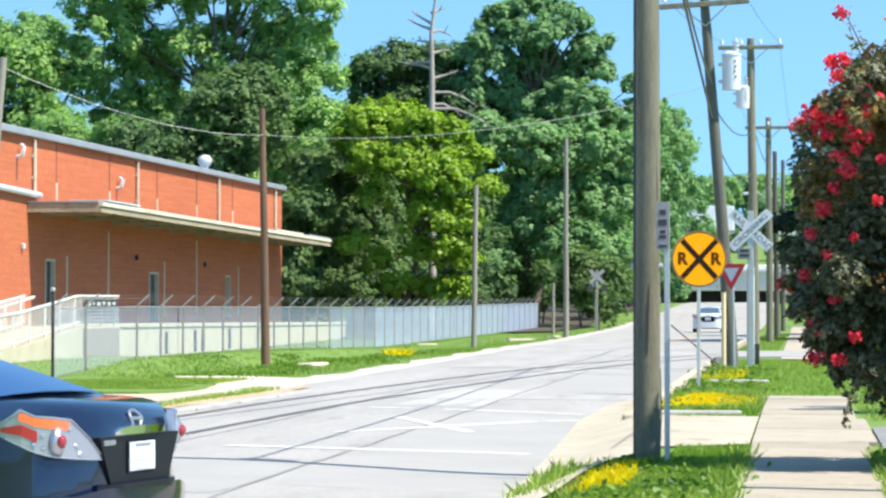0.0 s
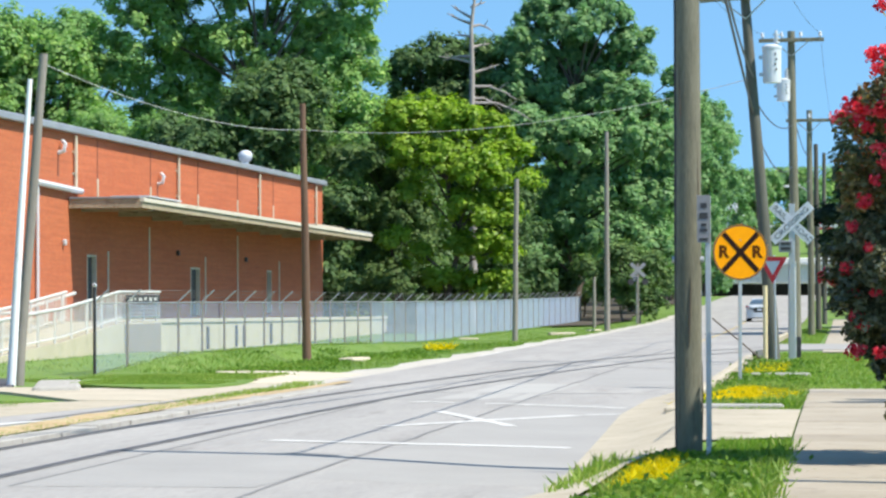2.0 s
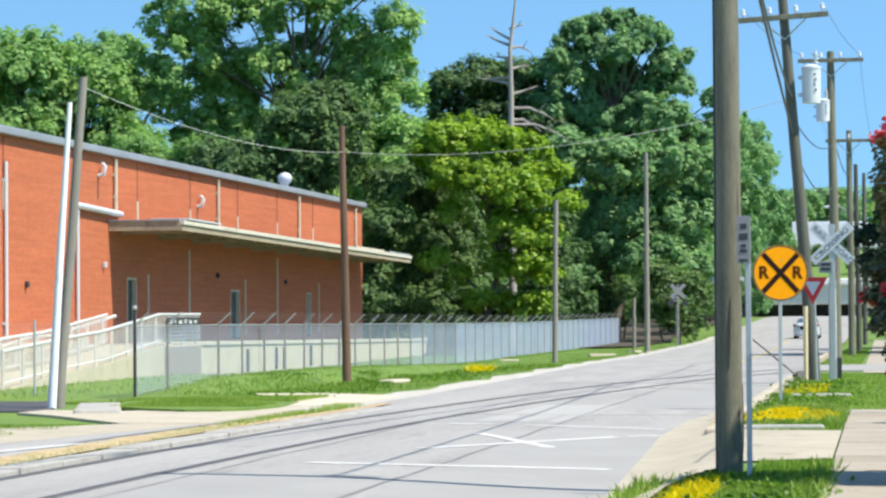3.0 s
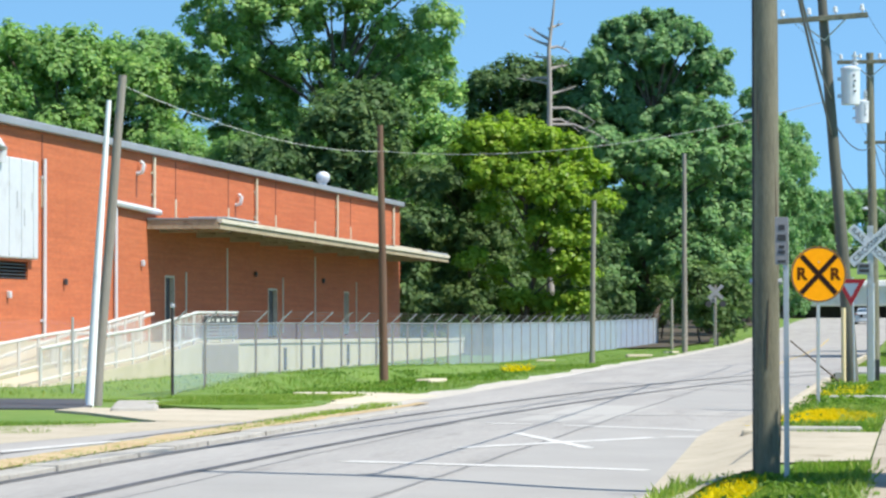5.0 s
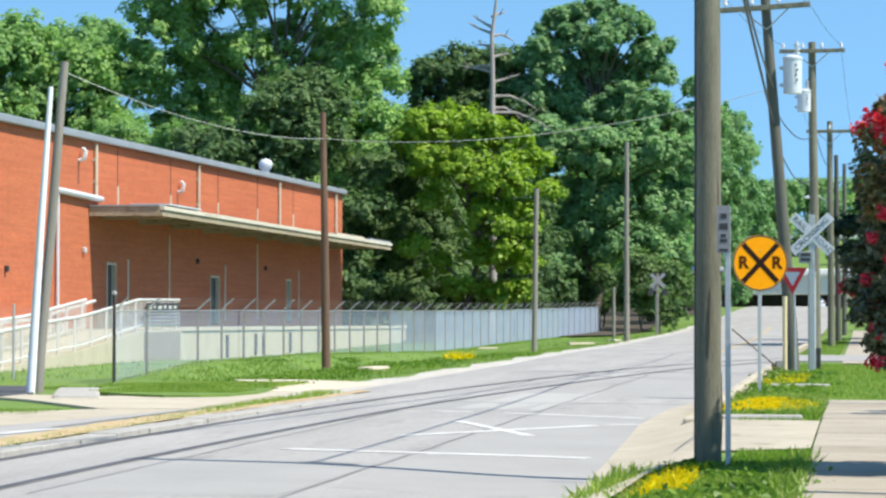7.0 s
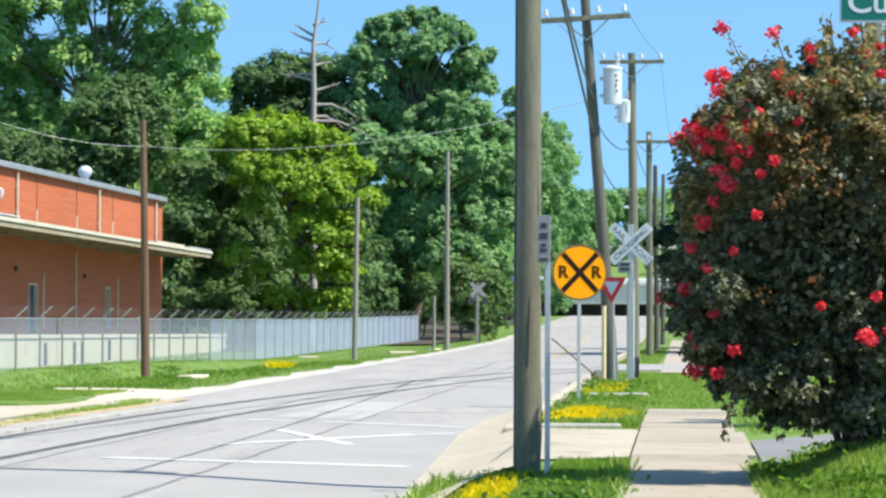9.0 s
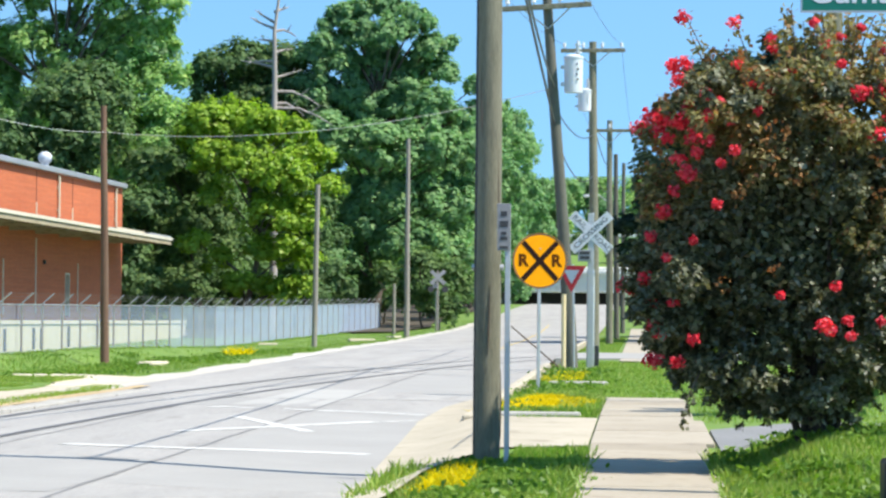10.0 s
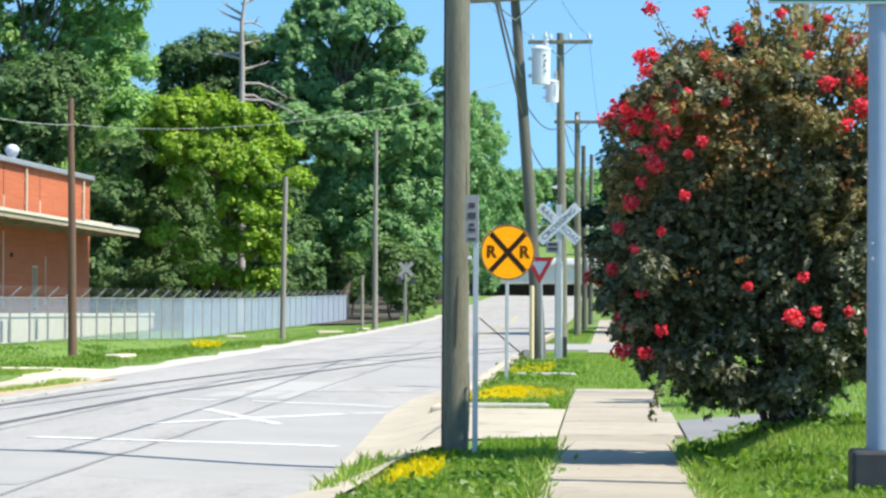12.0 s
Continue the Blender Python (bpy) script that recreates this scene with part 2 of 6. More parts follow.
    mesh_fine=wire_cloth("chain_link_close_woven", 0.66, (0.38, 0.47, 0.60)),
    mesh_thin=wire_cloth("thin_wire_mesh", 0.05),
    leaf_a=foliage("leaf_dark_green", [(0, (0.16, 0.30, 0.135)), (0.6, (0.275, 0.475, 0.185)), (1, (0.44, 0.60, 0.20))], (1.0, 1.25, 0.8), 0.06),
    leaf_b=foliage("leaf_mid_green", [(0, (0.145, 0.28, 0.125)), (0.6, (0.26, 0.455, 0.17)), (1, (0.41, 0.57, 0.175))], (1.0, 1.25, 0.8), 0.06),
    # dusky leaf green; the shade low in the wood is put into this colour
    leaf_u=foliage("shade_green_leaf", [(0, (0.07, 0.135, 0.07)), (0.6, (0.13, 0.235, 0.105)), (1, (0.23, 0.325, 0.12))], (0.9, 1.1, 0.7), 0.06),
    leaf_c=foliage("leaf_yellow_green", [(0, (0.16, 0.29, 0.03)), (0.6, (0.29, 0.445, 0.045)), (1, (0.45, 0.58, 0.07))], (1.0, 1.2, 0.4)),
    needle=foliage("pine_needles", [(0, (0.125, 0.25, 0.14)), (0.6, (0.235, 0.425, 0.20)), (1, (0.37, 0.52, 0.22))], (0.9, 1.2, 0.8), 0.06),
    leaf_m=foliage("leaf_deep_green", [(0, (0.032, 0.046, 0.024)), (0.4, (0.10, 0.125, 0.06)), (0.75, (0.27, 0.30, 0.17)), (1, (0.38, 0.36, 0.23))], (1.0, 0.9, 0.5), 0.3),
    # olive-bronze shrub leaves, lightened in colour for the sunlit top
    leaf_lit=foliage("leaf_sunlit_bronze", [(0, (0.085, 0.115, 0.05)), (0.45, (0.20, 0.25, 0.105)), (0.78, (0.36, 0.40, 0.20)), (0.90, (0.42, 0.27, 0.15)), (1, (0.42, 0.17, 0.10))], (1.1, 1.0, 0.5), 0.2),
    leaf_d=foliage("evergreen_leaf", [(0, (0.022, 0.045, 0.035)), (0.6, (0.05, 0.085, 0.06)), (1, (0.10, 0.14, 0.08))], (0.9, 1.0, 0.8)),
    bud=foliage("red_brown_seed_heads", [(0, (0.20, 0.09, 0.04)), (0.6, (0.33, 0.17, 0.075)), (1, (0.44, 0.27, 0.12))], (1.0, 0.6, 0.4), 0.05),
    bloom=foliage("crimson_bloom", [(0, (0.74, 0.02, 0.055)), (0.6, (0.92, 0.06, 0.11)), (1, (0.96, 0.20, 0.25))], (1.0, 0.5, 0.5), 0.05),
    grass=foliage("grass_blade", [(0, (0.11, 0.25, 0.03)), (0.55, (0.205, 0.40, 0.05)), (0.8, (0.31, 0.46, 0.085)), (1, (0.48, 0.47, 0.18))], (1.0, 1.1, 0.4)),
    yellow=foliage("yellow_wildflower", [(0, (0.75, 0.55, 0.0)), (0.6, (0.92, 0.72, 0.0)), (1, (0.95, 0.82, 0.02))], (1.0, 0.9, 0.3), 0.05),
)


# ---- building blocks ----
def part(name, bm, material, parent=None, label="", smooth=False):
    """Link a bmesh as one mesh object under a thing or a part."""
    if smooth:
        bmesh.ops.recalc_face_normals(bm, faces=bm.faces)
        for e in bm.edges:
            e.smooth = len(e.link_faces) == 2 and e.calc_face_angle(0) < 0.9
    me = bpy.data.meshes.new(name)
    if smooth:
        for f in bm.faces:
            f.smooth = True
    bm.to_mesh(me)
    bm.free()
    me.materials.append(material)
    ob = new(name, me)
    ob.parent = parent
    return tagged(ob, label)


def thing(name, label, category, at=(0, 0, 0), turn=0.0, group="", kind=""):
    ob = new(name)
    ob.matrix_basis = pose(*at, 0, 0, turn)
    return tagged(ob, label, category, group, kind)


def box(bm, x0, x1, y0, y1, z0, z1, bevel=0.0):
    m = Matrix.Translation(((x0 + x1) / 2, (y0 + y1) / 2, (z0 + z1) / 2)) @ Matrix.Diagonal((abs(x1 - x0), abs(y1 - y0), abs(z1 - z0), 1))
    v = bmesh.ops.create_cube(bm, size=1, matrix=m)["verts"]
    if bevel:
        bmesh.ops.bevel(bm, geom=list({e for w in v for e in w.link_edges}), offset=bevel, segments=2, affect="EDGES", profile=0.5)
    return bm


def rod(bm, a, b, r0, r1=None, seg=8):
    a, b = Vector(a), Vector(b)
    d = b - a
    m = Matrix.Translation((a + b) / 2) @ d.to_track_quat("Z", "Y").to_matrix().to_4x4()
    bmesh.ops.create_cone(bm, cap_ends=True, segments=seg, radius1=r0, radius2=r0 if r1 is None else r1, depth=d.length, matrix=m)
    return bm


def ball(bm, c, r, sub=2, squash=(1, 1, 1)):
    bmesh.ops.create_icosphere(bm, subdivisions=sub, radius=r, matrix=Matrix.Translation(c) @ Matrix.Diagonal((*squash, 1)))
    return bm


def tube(bm, pts, radii, seg=8):
    """A bent, tapering round bar through points."""
    pts = [Vector(p) for p in pts]
    rings = []
    for i, p in enumerate(pts):
        d = pts[min(i + 1, len(pts) - 1)] - pts[max(i - 1, 0)]
        d.normalize()
        u = d.cross(Vector((0, 1, 0)) if abs(d.y) < 0.9 else Vector((1, 0, 0))).normalized()
        v = d.cross(u)
        r = radii[i] if isinstance(radii, (list, tuple)) else radii
        rings.append([bm.verts.new(p + r * math.cos(2 * math.pi * k / seg) * u + r * math.sin(2 * math.pi * k / seg) * v) for k in range(seg)])
    for a, b in zip(rings, rings[1:]):
        for k in range(seg):
            bm.faces.new((a[k], a[(k + 1) % seg], b[(k + 1) % seg], b[k]))
    bm.faces.new(rings[0][::-1]), bm.faces.new(rings[-1])
    return bm


def prism(bm, outline, z0, z1):
    """An upright solid over a flat outline of (x, y)."""
    lo, hi = [bm.verts.new((x, y, z0)) for x, y in outline], [bm.verts.new((x, y, z1)) for x, y in outline]
    n = len(outline)
    for k in range(n):
        bm.faces.new((lo[k], lo[(k + 1) % n], hi[(k + 1) % n], hi[k]))
    bm.faces.new(lo[::-1]), bm.faces.new(hi)
    bmesh.ops.recalc_face_normals(bm, faces=bm.faces)
    return bm


def loft(bm, sections):
    """Skin closed rings of equal count."""
    rings = [[bm.verts.new(p) for p in s] for s in sections]
    n = len(rings[0])
    for a, b in zip(rings, rings[1:]):
        for k in range(n):
            bm.faces.new((a[k], a[(k + 1) % n], b[(k + 1) % n], b[k]))
    bm.faces.new(rings[0][::-1]), bm.faces.new(rings[-1])
    bmesh.ops.recalc_face_normals(bm, faces=bm.faces)
    return bm


def sag(a, b, drop, n=14):
    a, b = Vector(a), Vector(b)
    return [a.lerp(b, k / n) - Vector((0, 0, drop * 4 * (k / n) * (1 - k / n))) for k in range(n + 1)]


def smooth(a, b, v):
    v = min(1.0, max(0.0, (v - a) / (b - a)))
    return v * v * (3 - 2 * v)


def height(x, y):
    """The lie of the land: flat, a dip left of the road, a slow rise far ahead and a drop behind it."""
    z = 1.58 * smooth(178, 325, y) - 0.22 * smooth(85, 150, y) - 3.2 * smooth(330, 356, y)
    z -= 0.36 * smooth(-10.2, -16.5, x) * (1 - smooth(210, 260, y)) * smooth(55, 64, y) * (1 - 0.55 * smooth(110, 150, y))
    z += 0.26 * smooth(-18.3, -21.0, x) * (1 - smooth(88, 100, y)) * smooth(55, 64, y)
    # a low grassy hump along the foot of the fence
    if -17.9 < x < -15.3 and 60 < y < 132:
        z += smooth(-15.4, -16.8, x) * (1 - smooth(-17.3, -17.85, x)) * float(np.interp(y, [62, 67.3, 71.5, 75.9, 90, 110, 130], [0, 0.12, 0.32, 0.45, 0.42, 0.25, 0]))
    return z


def sheet(name, xs, ys, lift, material, parent=None, label=""):
    bm = bmesh.new()
    grid = [[bm.verts.new((x, y, height(x, y) + (lift(x, y) if callable(lift) else lift))) for x in xs] for y in ys]
    for r0, r1 in zip(grid, grid[1:]):
        for k in range(len(xs) - 1):
            bm.faces.new((r0[k], r0[k + 1], r1[k + 1], r1[k]))
    return part(name, bm, material, parent, label)


def leaves(name, spots, size, material, parent, rng, up=0.35, aspect=1.6, corners=4, loose=0.75):
    """Many small leaves, one pointed blade of three or four corners a spot (place, outward way)."""
    c, out = spots
    n = len(c)
    nor = out + rng.normal(0, loose, (n, 3)) + np.array((0, 0, up))
    nor /= np.linalg.norm(nor, axis=1)[:, None] + 1e-9
    a = np.cross(nor, rng.normal(0, 1, (n, 3)))
    a /= np.linalg.norm(a, axis=1)[:, None] + 1e-9
    b = np.cross(nor, a)
    s = size * rng.uniform(0.6, 1.35, (n, 1))
    a, b = a * s * aspect / 2, b * s / 2
    rim = (c - a, c - b - a * 0.1, c + a, c + b - a * 0.1) if corners == 4 else (c - b * 1.2 - a * 0.6, c + a, c + b * 1.2 - a * 0.4)
    v = np.stack(rim, 1).reshape(-1, 3)
    me = bpy.data.meshes.new(name)
    me.vertices.add(corners * n), me.loops.add(corners * n), me.polygons.add(n)
    me.vertices.foreach_set("co", v.ravel())
    me.loops.foreach_set("vertex_index", np.arange(corners * n))
    me.polygons.foreach_set("loop_start", np.arange(0, corners * n, corners))
    me.update(calc_edges=True)
    me.materials.append(material)
    ob = new(name, me)
    ob.parent = parent
    return ob


def clump_spots(rng, masses, clump, per):
    """Leaf places in rounded clumps that cover the masses (centre, radii) of a crown."""
    c, out = [], []
    for x, y, z, rx, ry, rz in masses:
        area = 12.6 * ((rx * ry) ** 1.6 / 3 + (rx * rz) ** 1.6 / 3 + (ry * rz) ** 1.6 / 3) ** 0.625
        k = max(5, int(area / (3.0 * clump * clump)))
        d = rng.normal(0, 1, (k, 3))
        d /= np.linalg.norm(d, axis=1)[:, None]
        d[:, 2] = np.where(d[:, 2] < -0.55, -0.6 * d[:, 2], d[:, 2])
        mid = np.array((x, y, z)) + d * np.array((rx, ry, rz)) * rng.uniform(0.55, 1.08, (k, 1))
        n = k * per
        e = rng.normal(0, 1, (n, 3))
        e /= np.linalg.norm(e, axis=1)[:, None]
        rad = np.repeat(clump * rng.uniform(0.5, 1.35, k), per)[:, None] * rng.uniform(0.35, 1.05, (n, 1))
        c.append(np.repeat(mid, per, 0) + e * rad * np.array((1.0, 1.0, 0.9)))
        out.append(0.5 * np.repeat(d, per, 0) + e)
    return np.concatenate(c), np.concatenate(out)


def masses_of(seed, tall, wide, low, n, pine=False):
    """The leaf masses of a free-grown crown: uneven, wider in the middle (a pine: towards the foot)."""
    r = np.random.default_rng(seed)
    found = []
    for k in range(n):
        u = (k + r.uniform(0.1, 0.9)) / n
        shape = math.sqrt(max(0.08, 1 - ((u - 0.42) / 0.64) ** 2)) if not pine else (1.08 - u) ** 0.6
        ang = k * 2.4 + r.uniform(-0.7, 0.7)
        m = wide * r.uniform(0.24, 0.42) * (0.6 + 0.4 * shape)
        out = max(0.0, wide * shape * r.uniform(0.45, 1.05) - m * 0.8)
        z = min(low + m * 0.7 + (tall - low) * u, tall - m * 0.8)
        found.append((out * math.cos(ang), out * math.sin(ang), z, m * r.uniform(0.9, 1.2), m * r.uniform(0.9, 1.2), m * r.uniform(0.7, 1.05)))
    return found


def placed_masses(seed, rows, deep):
    """Masses across and up as given (across, height, radius), spread in depth."""
    r = np.random.default_rng(seed)
    return [(x, r.uniform(-1, 1) * deep * (0.4 + 0.6 * (m > 1.2)), z, m * 1.08, m * 1.25, m) for x, z, m in rows]


def tuft_spots(rng, lobes, tufts, per, size, flat=0.75, tall=0.75):
    """Leaf places gathered in small tufts that sit on the upper shells of the lobes."""
    c, out = [], []
    for (x, y, z), r in lobes:
        k = max(4, int(tufts * rng.uniform(0.7, 1.3)))
        d = rng.normal(0, 1, (k, 3))
        d[:, 2] = np.where(d[:, 2] < -0.35, -d[:, 2] * 0.6, d[:, 2])
        d /= np.linalg.norm(d, axis=1)[:, None]
        mid = np.array((x, y, z)) + d * r * rng.uniform(0.6, 1.12, (k, 1)) * np.array((1, 1, flat))
        n = k * per
        e = rng.normal(0, 1, (n, 3))
        e /= np.linalg.norm(e, axis=1)[:, None]
        e[:, 2] = np.where(e[:, 2] < -0.2, -e[:, 2] * 0.5, e[:, 2])
        rad = np.repeat(size * rng.uniform(0.65, 1.35, k), per)[:, None] * rng.uniform(0.55, 1.0, (n, 1))
        c.append(np.repeat(mid, per, 0) + e * rad * np.array((1.1, 1.1, tall)))
        out.append(0.35 * np.repeat(d, per, 0) + e)
    return np.concatenate(c), np.concatenate(out)


# ---- the ground, the roads ----
ys = [-150, -40, 0, 8, 10, 12] + list(range(16, 23, 3)) + [23, 23.6, 24.2, 24.9, 25.6, 26.5, 27.4, 28, 28.5, 29, 29.6, 31] + list(range(34, 240, 4)) + list(range(240, 380, 5)) + [400, 450, 520, 650, 900, 1500, 3000]
xs = [-2500, -600, -200, -120, -80, -60, -45, -35, -28, -24, -21, -18, -17.85, -17.5, -17.2, -16.8, -16.4, -16.0, -15.6, -15.2, -14.3, -13.5, -12, -11, -10.2, -9.6, -6, -2.4, -2.0, -1.85, -1.7, -1.5, -1, 0, 0.75, 1.0, 1.25, 1.5, 1.8, 2.2, 3, 5, 6.5, 8, 9, 15, 30, 60, 120, 400, 2500]
def bank(x, y):
    """The small lawn bank on which the flowering shrub stands."""
    return 0.34 * smooth(0.8, 1.7, x) * smooth(23.6, 25.6, y) * (1 - smooth(28.0, 29.6, y)) * (1 - smooth(5, 9, x))


tagged(sheet("ground", xs, ys, lambda x, y: 0.10 * smooth(-2.0, -1.5, x) * smooth(23.0, 24.5, y) + bank(x, y) - 0.03 - 0.15 * (-9.7 < x < -1.95) * (10 < y < 345), M["ground"]), "green mown turf with dry sandy spots along the road", "ground", kind="structure")

bm = bmesh.new()
prev = None
for y in range(152, 350, 6):
    edge = -18.6 if y < 182 else -14.6 - 0.5 * math.sin(y * 0.21)
    row = [bm.verts.new((x, y, height(x, y) + 0.07)) for x in (-95, -60, -45, -35, -28, -23, edge - 1.5, edge)]
    if prev:
        for k in range(7):
            bm.faces.new((prev[k], prev[k + 1], row[k + 1], row[k]))
    prev = row
tagged(part("forest_floor", bm, M["litter"]), "dark leaf litter on the floor of the wood", "forest floor", kind="structure")


def camber(x, y):
    """How far the street falls from its crown to the gutter on the sidewalk's side."""
    return 0.085 * smooth(-5.8, -2.6, x) * smooth(23.6, 25.4, y) * (1 - smooth(42, 66, y))


ROAD_L = [(10, -9.35), (55, -9.2), (90, -9.2), (120, -9.9), (150, -10.8), (180, -11.2), (240, -11.6), (420, -11.6)]


def left_edge(y):
    return float(np.interp(y, [p[0] for p in ROAD_L], [p[1] for p in ROAD_L]))


bm = bmesh.new()
prev = None
for y in list(range(10, 22, 3)) + [22.8, 23.6, 24.2, 24.8, 25.4] + list(range(26, 50, 2)) + list(range(50, 100, 3)) + list(range(100, 420, 6)):
    a = left_edge(y)
    row = [bm.verts.new((x, y, height(x, y) + 0.02 - camber(x, y))) for x in (a, -7.0, -5.8, -5.2, -4.6, -4.0, -3.4, -2.9, -2.3)]
    if prev:
        for k in range(8):
            bm.faces.new((prev[k], prev[k + 1], row[k + 1], row[k]))
    prev = row
road = tagged(part("road", bm, M["road"]), "pale worn two-lane asphalt street with patches and seams", "road", kind="structure")
bm = bmesh.new()
box(bm, -140, 60, 9.0, 23.6, -0.08, 0.014)
tagged(part("cross_street", bm, M["road"]), "pale worn asphalt cross street at the junction", "road", kind="structure")


def strip(name, pts, width, lift, material, parent, label=""):
    """A thin flat band along points of the ground."""
    bm = bmesh.new()
    prev = None
    if parent is not None and parent.name.startswith("road"):
        pts = [(x * (1 + camber(x, y) / 1.58), y * (1 + camber(x, y) / 1.58)) for x, y in pts]
    for i, (x, y) in enumerate(pts):
        a, b = Vector(pts[max(i - 1, 0)]), Vector(pts[min(i + 1, len(pts) - 1)])
        d = (b - a).normalized()
        n = Vector((-d.y, d.x)) * width / 2
        row = [bm.verts.new((u, v, height(u, v) + lift - camber(u, v))) for u, v in ((x - n.x, y - n.y), (x, y), (x + n.x, y + n.y))]
        if prev:
            bm.faces.new((prev[0], row[0], row[1], prev[1])), bm.faces.new((prev[1], row[1], row[2], prev[2]))
        prev = row
    bmesh.ops.recalc_face_normals(bm, faces=bm.faces)
    ob = part(name, bm, material, parent, label)
    return ob


rng = np.random.default_rng(5)


def wander(a, b, n, amount):
    a, b = Vector(a), Vector(b)
    return [tuple(a.lerp(b, k / n) + Vector(rng.uniform(-amount, amount, 2))) for k in range(n + 1)]


# darker patches, seams, a painted shadow blot and the painted crossing mark
for x0, x1, y0, y1 in ((-4.6, -2.55, 25.6, 44.0), (-7.0, -4.75, 44.0, 47.5), (-4.6, -2.4, 52.0, 66.0), (-6.9, -4.8, 24.0, 29.5)):
    bm = bmesh.new()
    rowp = None
    for y in np.linspace(y0, y1, 14):
        row = [bm.verts.new((x, y, height(x, y) + 0.0215 - camber(x, y))) for x in np.linspace(x0, x1, 9)]
        if rowp:
            for k in range(8):
                bm.faces.new((rowp[k], rowp[k + 1], row[k + 1], row[k]))
        rowp = row
    part("asphalt_patch", bm, M["patch"], road, "darker asphalt patch")
strip("asphalt_patch", [(-5.45, 44.4), (-5.3, 48), (-5.22, 52.2)], 1.35, 0.0225, M["pale_patch"], road, "pale newer patch")
strip("tar_seam", wander((-4.68, 22.0), (-4.70, 66.0), 30, 0.03), 0.045, 0.0235, M["tar"], road, "dark tar seam")
# this blot is the near pole's hardware shadow, painted on the asphalt
strip("tar_seam", wander((-5.5, 29.3), (-4.9, 28.75), 6, 0.03), 0.22, 0.0235, M["tar"], road, "painted dark shadow blot")
strip("tar_seam", wander((-6.9, 24.0), (-6.75, 62.0), 24, 0.03), 0.04, 0.0235, M["tar"], road, "thin dark seam")
strip("tar_seam", wander((-6.9, 47.6), (-2.5, 46.4), 10, 0.05), 0.08, 0.0235, M["tar"], road, "dark tar seam")
strip("tar_seam", wander((-6.5, 66.0), (-2.4, 61.0), 10, 0.05), 0.10, 0.0235, M["tar"], road, "dark tar seam")
for a, b, w in (((-6.2, 31.8), (-2.76, 30.3), 0.30), ((-6.3, 43.4), (-5.6, 43.0), 0.25), ((-5.1, 42.7), (-2.94, 40.9), 0.28), ((-5.40, 39.8), (-3.92, 35.3), 0.19), ((-5.48, 35.2), (-3.39, 38.4), 0.20), ((-3.3, 38.5), (-2.9, 38.9), 0.16)):
    strip("road_marking", wander(a, b, 10, 0.015), w, 0.025, M["paint"], road, "worn white painted bar")
strip("road_marking", wander((-4.7, 100), (-6.3, 210), 10, 0.02), 0.12, 0.025, M["yellow_kerb"], road, "worn yellow centre line")
strip("road_marking", wander((-9.2, 75), (-9.9, 120), 10, 0.02), 0.12, 0.025, M["paint"], road, "worn white edge line")

# the sunken rail track that runs in the street and swings across it
RAIL = [(14, -7.28), (28, -7.32), (34, -7.22), (40, -7.04), (45, -6.84), (51, -6.44), (57, -5.95), (64, -5.28), (69.8, -4.62), (73.7, -4.1), (80, -2.8), (88, -0.9), (96, 1.3), (110, 5.8), (130, 14)]
fine = np.linspace(14, 130, 70)
right = [(float(np.interp(y, [p[0] for p in RAIL], [p[1] for p in RAIL])), float(y)) for y in fine]
left = []
for i, p in enumerate(right):
    d = (Vector(right[min(i + 1, len(right) - 1)]) - Vector(right[max(i - 1, 0)])).normalized()
    left.append((p[0] - d.y * 1.32, p[1] + d.x * 1.32))
track = tagged(new("rail_track"), "rusty rail track sunk into the street, curving across it", "rail track", kind="structure")
for line in (right, left):
    strip("flangeway", line, 0.15, 0.027, M["tar"], track, "dark tarred groove beside the rail")
    strip("rail", line, 0.07, 0.030, M["steel"], track, "worn steel rail head")

# left side: paved strip, raised kerb with sand and yellow paint, concrete drive, islands
def slab_of(name, outline, z0, z1, material, label, category="pavement", kind="structure"):
    bm = prism(bmesh.new(), outline, z0, z1)
    return tagged(part(name, bm, material), label, category, kind=kind)


slab_of("lane_left", [(-14.2, 23.7), (-12.1, 37.6), (-11.5, 44.0), (-10.4, 52.5), (-9.72, 52.5), (-9.72, 23.7)], -0.2, 0.006, M["road"], "worn grey asphalt lane beside the kerb", "road")
slab_of("pavement_left", [(-15.6, 24.0), (-14.7, 36.0), (-13.5, 41.4), (-12.3, 42.6), (-11.35, 43.9), (-11.3, 46.0), (-10.3, 50.5), (-9.6, 50.2), (-9.75, 47.0), (-10.3, 42.8), (-10.9, 39.0), (-11.5, 35.7), (-12.6, 24.0)], -0.2, 0.011, M["concrete"], "pale concrete strip beside the street")
slab_of("drive_left", [(-14.6, 49.0), (-13.63, 47.7), (-11.5, 44.0), (-10.2, 44.0), (-9.9, 55.0), (-10.5, 52.2), (-11.8, 51.0), (-12.9, 49.8), (-14.5, 50.4)], -0.5, 0.016, M["concrete"], "pale concrete drive crossing the verge")
slab_of("parking_left", [(-70, 49.0), (-14.4, 50.3), (-15.8, 56.3), (-70, 56.5)], -0.6, 0.0, M["asphalt"], "dark new asphalt of a yard entrance")
bm = bmesh.new()
for i, y in enumerate(np.arange(20.0, 51.0, 1.55)):
    x = -9.05 + 0.012 * (y - 32) - 0.012 * (i % 2)
    box(bm, x - 0.02, x + 0.40, y, y + 1.548, -0.05, 0.035 + (0.055 - 0.008 * (i % 3)) * (1 - smooth(36, 50, y)), 0.012)
kerb_l = tagged(part("kerb_left", bm, M["ledge"]), "worn low pale grey kerb with yellowish sand and weeds behind it", "kerb", kind="structure")
bm = bmesh.new()
prev = None
